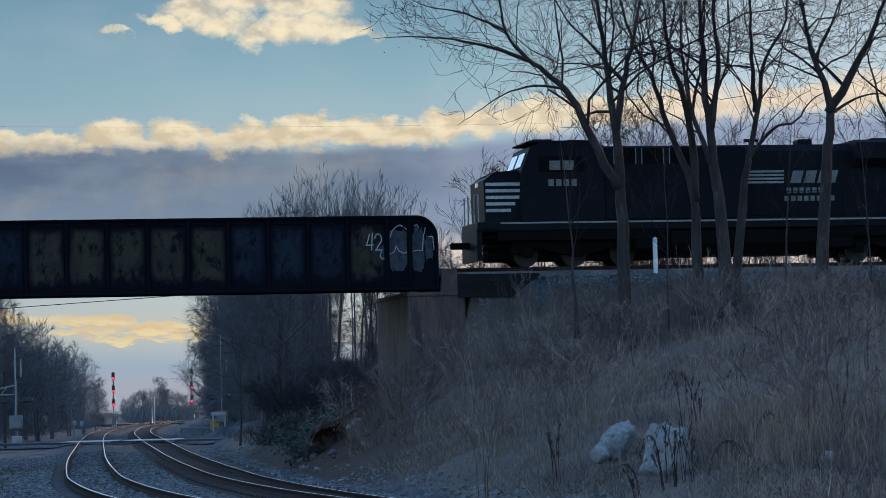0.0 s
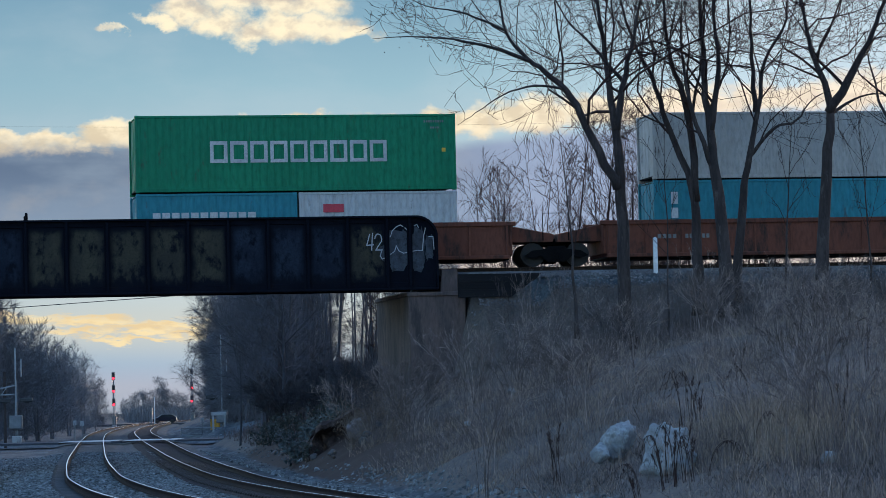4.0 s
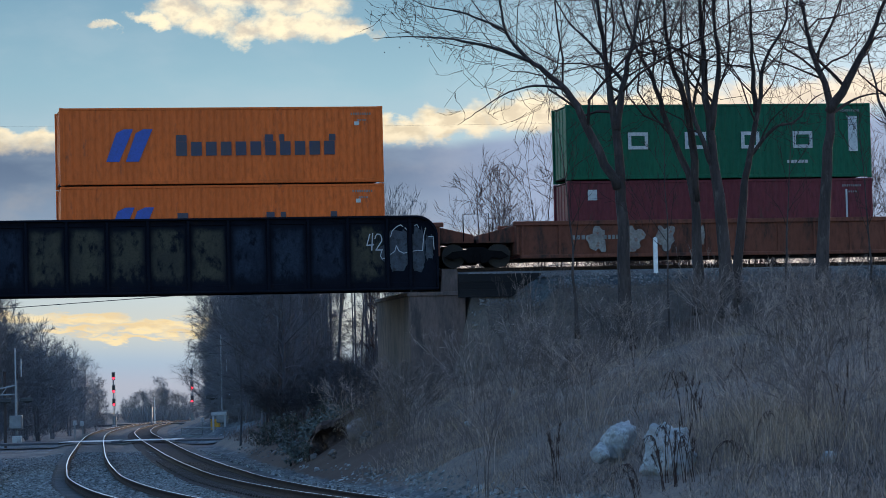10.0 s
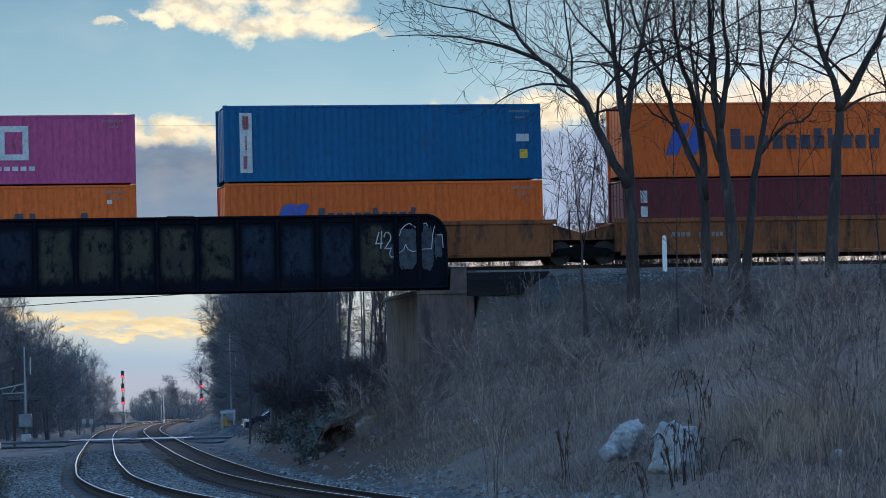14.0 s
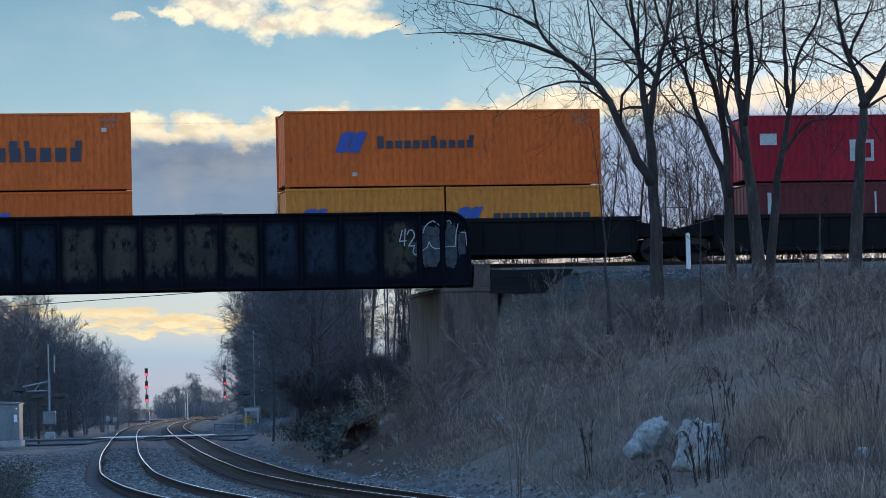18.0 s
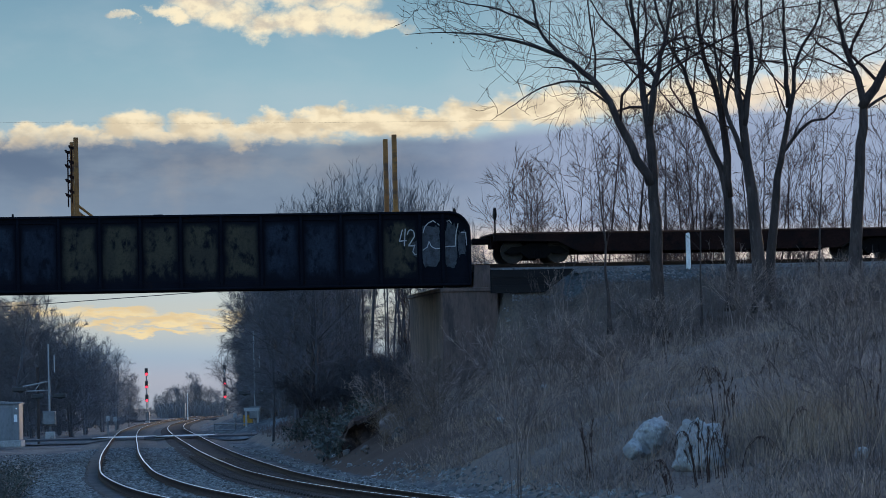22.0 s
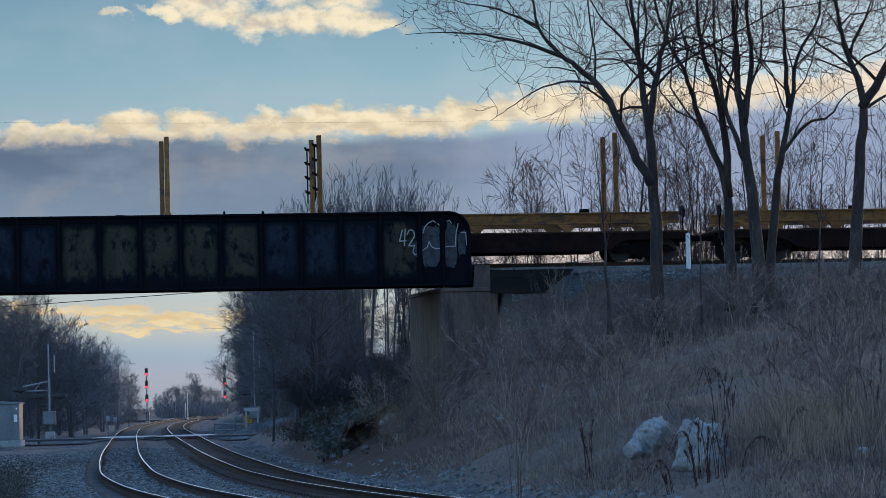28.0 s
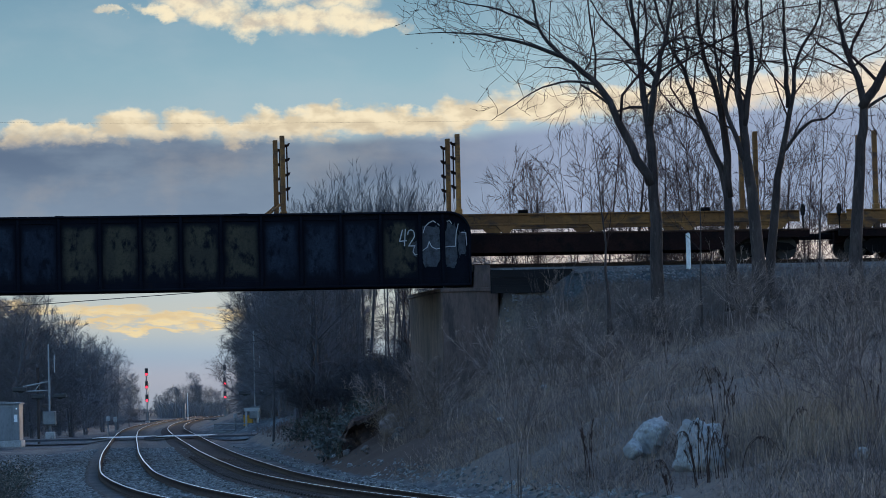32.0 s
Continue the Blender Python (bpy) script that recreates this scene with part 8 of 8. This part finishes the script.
part("door", B(-0.75, 0.25, -0.83, -0.801, 0.2, 2.1, c=0.01), paint("cabinet grey", (0.2, 0.21, 0.22)), hut)
part("notice", B(0.4, 0.6, -0.812, -0.802, 1.2, 1.65), M_WHITE, hut)
part("base", B(-1.6, 0.82, -0.9, 0.9, -0.3, 0.1, c=0.03), M_CONCL, hut)
lit = part("lamp", Shape().cyl((0.55, -0.86, 2.0), (0.55, -0.8, 2.0), 0.035, 10), M_SIGWHITE, hut)

# overhead wires
for nm, a, b, sag, r in (("overhead_wire", (-45, 190, 19.6), (40, 176, 17.35), 0.8, 0.0035), ("overhead_wire", (-60, 186, 6.5), (30, 180, 10.9), 0.35, 0.022)):
    P = []
    for k in range(25):
        t = k / 24
        P.append((a[0] + (b[0] - a[0]) * t, a[1] + (b[1] - a[1]) * t, a[2] + (b[2] - a[2]) * t - sag * 4 * t * (1 - t)))
    for e in (a, b):
        pl = root("utility_pole", "tall wooden utility pole carrying a wire", "pole", "wire poles", at=pose(e[0], e[1], gz(e[0], e[1]) - 0.3))
        part("shaft", Shape().tube([(0, 0, 0), (0, 0, e[2] - gz(e[0], e[1]) + 0.4)], [0.2, 0.12], 10), M_BARK, pl)
    wr = new(nm, Shape().tube(P, r, 5).mesh(nm, M_BLACK))
    tagged(wr, "thin dark overhead wire", "wire", "overhead wires")


# ================= pickup on the crossing =================
def pickup():
    t = root("pickup_truck", "dark navy crew-cab pickup truck with chrome wheels", "pickup truck")
    P = lambda n, s, m=M_TRUCK, lbl="", sm=False: part(n, s, m, t, lbl, sm)
    # sides swell at the waist and tuck in below the windows
    def hull(prof, widths):
        s, n = Shape(), len(prof)
        for y, k in widths:
            s.v += [(x * k, y, z) for x, z in prof]
        for i in range(len(widths) - 1):
            s.f += [(i * n + j, i * n + (j + 1) % n, (i + 1) * n + (j + 1) % n, (i + 1) * n + j) for j in range(n)]
        s.f += [tuple(range(n)), tuple(range(len(s.v) - 1, len(s.v) - n - 1, -1))]
        return s
    P("body", hull([(-2.88, 0.5), (-2.97, 0.78), (-2.93, 1.0), (-2.75, 1.12), (-2.2, 1.19), (-1.5, 1.25), (-0.1, 1.26), (1.3, 1.27), (2.88, 1.29), (2.95, 0.95), (2.9, 0.6), (2.3, 0.46), (-2.3, 0.43)], [(-0.98, 0.965), (-0.93, 1.0), (0.93, 1.0), (0.98, 0.965)]))
    P("side_crease", Shape().prism([(-2.5, 0.86), (2.85, 0.92), (2.85, 0.96), (-2.5, 0.9)], -1.0, 1.0))
    P("cab", hull([(-1.72, 1.24), (-1.05, 1.66), (-0.72, 1.84), (-0.35, 1.93), (0.4, 1.95), (1.0, 1.92), (1.28, 1.82), (1.48, 1.27)], [(-0.86, 0.93), (-0.78, 1.0), (0.78, 1.0), (0.86, 0.93)]))
    # Chrome strip added to stand for the bright reflection along the sill.
    P("sill_trim", Shape().box(-1.5, 1.38, -0.885, -0.862, 1.262, 1.29).box(-1.5, 1.38, 0.862, 0.885, 1.262, 1.29), M_CHROME, "strip for the bright reflection below the windows")
    for y in (-0.852, 0.852):
        o = -1 if y < 0 else 1
        P("side_window", Shape().prism([(-1.28, 1.3), (-0.66, 1.74), (-0.3, 1.8), (0.1, 1.81), (0.1, 1.3)], min(y, y + o * 0.015), max(y, y + o * 0.015)), M_CARGLASS)
        P("side_window", Shape().prism([(0.18, 1.3), (0.18, 1.81), (0.9, 1.79), (1.24, 1.3)], min(y, y + o * 0.015), max(y, y + o * 0.015)), M_CARGLASS)
        P("mirror", B(-1.1, -0.9, min(y, y + o * 0.28), max(y, y + o * 0.28), 1.22, 1.45, c=0.04))
        P("door_handle", B(-0.05, 0.12, min(y + o * 0.13, y + o * 0.16), max(y + o * 0.13, y + o * 0.16), 1.05, 1.1), M_CHROME)
        P("head_light", B(-2.94, -2.6, min(y, y + o * 0.14), max(y, y + o * 0.14), 0.9, 1.08, c=0.03), M_SKYSHEEN)
        P("tail_light", B(2.86, 2.96, min(y, y + o * 0.14), max(y, y + o * 0.14), 0.85, 1.2, c=0.02), M_REDINK)
        for x in (-1.9, 1.78):
            w = P("wheel", Shape().cyl((x, y - 0.13 + o * 0.05, 0.4), (x, y + 0.13 + o * 0.05, 0.4), 0.4, 22), M_TYRE)
            rim = Shape().cyl((x, y + o * 0.175, 0.4), (x, y + o * 0.2, 0.4), 0.09, 12)
            for k in range(6):
                a = k * math.pi / 3 + 0.3
                c, d = math.cos(a), math.sin(a)
                rim.prism([(x + 0.06 * c - 0.035 * d, 0.4 + 0.06 * d + 0.035 * c), (x + 0.27 * c - 0.055 * d, 0.4 + 0.27 * d + 0.055 * c), (x + 0.27 * c + 0.055 * d, 0.4 + 0.27 * d - 0.055 * c), (x + 0.06 * c + 0.035 * d, 0.4 + 0.06 * d - 0.035 * c)], min(y + o * 0.18, y + o * 0.195), max(y + o * 0.18, y + o * 0.195))
            part("rim", rim, M_ALLOY, w, "six-spoke silver rim")
            # Black half discs stand for the shaded gaps round the wheels.
            P("wheel_arch", Shape().prism(arc(x, 0.42, 0.52, 0.52, 0, 180, 10), min(y + o * 0.115, y + o * 0.131), max(y + o * 0.115, y + o * 0.131)), M_BLACK)
    P("windshield", Shape().prism([(-1.66, 1.29), (-1.04, 1.675), (-0.74, 1.84), (-0.76, 1.87), (-1.07, 1.7), (-1.69, 1.31)], -0.74, 0.74), M_SKYSHEEN)
    P("hood", Shape().prism([(-2.78, 1.12), (-2.2, 1.191), (-1.6, 1.245), (-1.6, 1.29), (-2.2, 1.25), (-2.7, 1.17)], -0.68, 0.68))
    P("front_bumper", B(-3.02, -2.88, -0.98, 0.98, 0.45, 0.78, c=0.05), M_CHROME)
    P("grille", B(-2.98, -2.94, -0.6, 0.6, 0.8, 1.08, c=0.02), M_CHROME)
    P("rear_bumper", B(2.9, 3.05, -0.95, 0.95, 0.5, 0.7, c=0.04), M_CHROME)
    P("bed_rail", Shape().box(1.5, 2.86, -0.93, -0.83, 1.285, 1.32, 0.01).box(1.5, 2.86, 0.83, 0.93, 1.285, 1.32, 0.01))
    return t


PICKUP = pickup()


def far_car():
    t = root("car", "dark hatchback car with sky sheen painted on its bonnet on the far road", "car")
    part("body", Shape().prism([(-2.1, 0.3), (-2.15, 0.7), (-1.2, 0.95), (-0.5, 1.42), (1.2, 1.45), (2.0, 1.0), (2.1, 0.35)], -0.85, 0.85), M_TRUCK, t)
    # The bonnet's sky sheen is put on as a pale sheet.
    part("bonnet", Shape().prism([(-2.05, 0.74), (-1.2, 0.955), (-0.55, 1.43), (-0.6, 1.46), (-1.25, 1.0), (-2.06, 0.8)], -0.8, 0.8), M_SKYSHEEN, t)
    for y in (-0.852, 0.852):
        part("side_window", Shape().prism([(-0.9, 0.98), (-0.4, 1.36), (1.1, 1.38), (1.6, 1.0)], min(y, y * 1.01), max(y, y * 1.01)), M_GLASS, t)
        for x in (-1.3, 1.3):
            part("wheel", Shape().cyl((x, y - 0.1, 0.32), (x, y + 0.1, 0.32), 0.32, 16), M_TYRE, t)
    return t


CAR = far_car()


# templates that found no place are dropped
for kind in TEMPL:
    for i, src in enumerate(TEMPL[kind]):
        if (kind, i) not in USED:
            for o in (*src.children_recursive, src):
                bpy.data.objects.remove(o)


# ================= ties of the lower line =================
for track, off in LOWER:
    for k in range(140):
        y = 56 + 0.52 * k
        dx, dy = track_dir(y)
        px, py, _ = lay(y, off)
        part("tie", TIE_MESH, M_TIE, track, at=pose(px, py, -0.5 * float(cant(y)) if off else -0.055, 0, 0, -math.degrees(math.atan2(float(dx), float(dy)))) @ pose(0, 0, 0, 0, math.degrees(math.atan(float(cant(y)) / 1.505)) if off else 0, 0))


# ================= motion of things =================
def travelled(t):
    """Metres that the train has run by t seconds: 21.3 m/s, gathering speed slowly after the twelfth second."""
    a, b = min(max(t - 12, 0), 12), max(t - 24, 0)
    return SPEED * t + 0.0625 * a * a / 2 + 0.75 * b


def motions():
    for row in MOVING:
        ob, s = row[0], row[1]
        z = row[2] if len(row) > 2 else 0
        turn = row[3] if len(row) > 3 else 0
        walk(ob, [(t, on_line(s - travelled(t), z=RAIL_Z + z) @ pose(0, 0, 0, 0, 0, turn)) for t in (0, 4, 8, 11, 12, 14, 16, 18, 20, 22, 24, 26, 29, 32)])
    for ob, m, k, dx, dz, at0 in DRIFT:
        walk(ob, [(t, m @ pose(dx * (t - at0) * k, 0, dz * (t - at0) * k)) for t in (0, 32)])

    # the pickup crosses from behind the bushes and drives off to the left
    def lane(x):
        return pose(x, road_y(x) + 3.0, 0.0, 0, 0, math.degrees(math.atan(0.16)))
    def at_t(t):
        return -16.9 - 10.8 * (t - 14.5)
    walk(CAR, [(0, pose(-45.8 + 6.0 * 3.5, 560.5, -0.06)), (32, pose(-45.8 - 6.0 * 28.5, 560.5, -0.06))])
    walk(PICKUP, [(0, lane(at_t(0))), (32, lane(at_t(32)))])


motions()
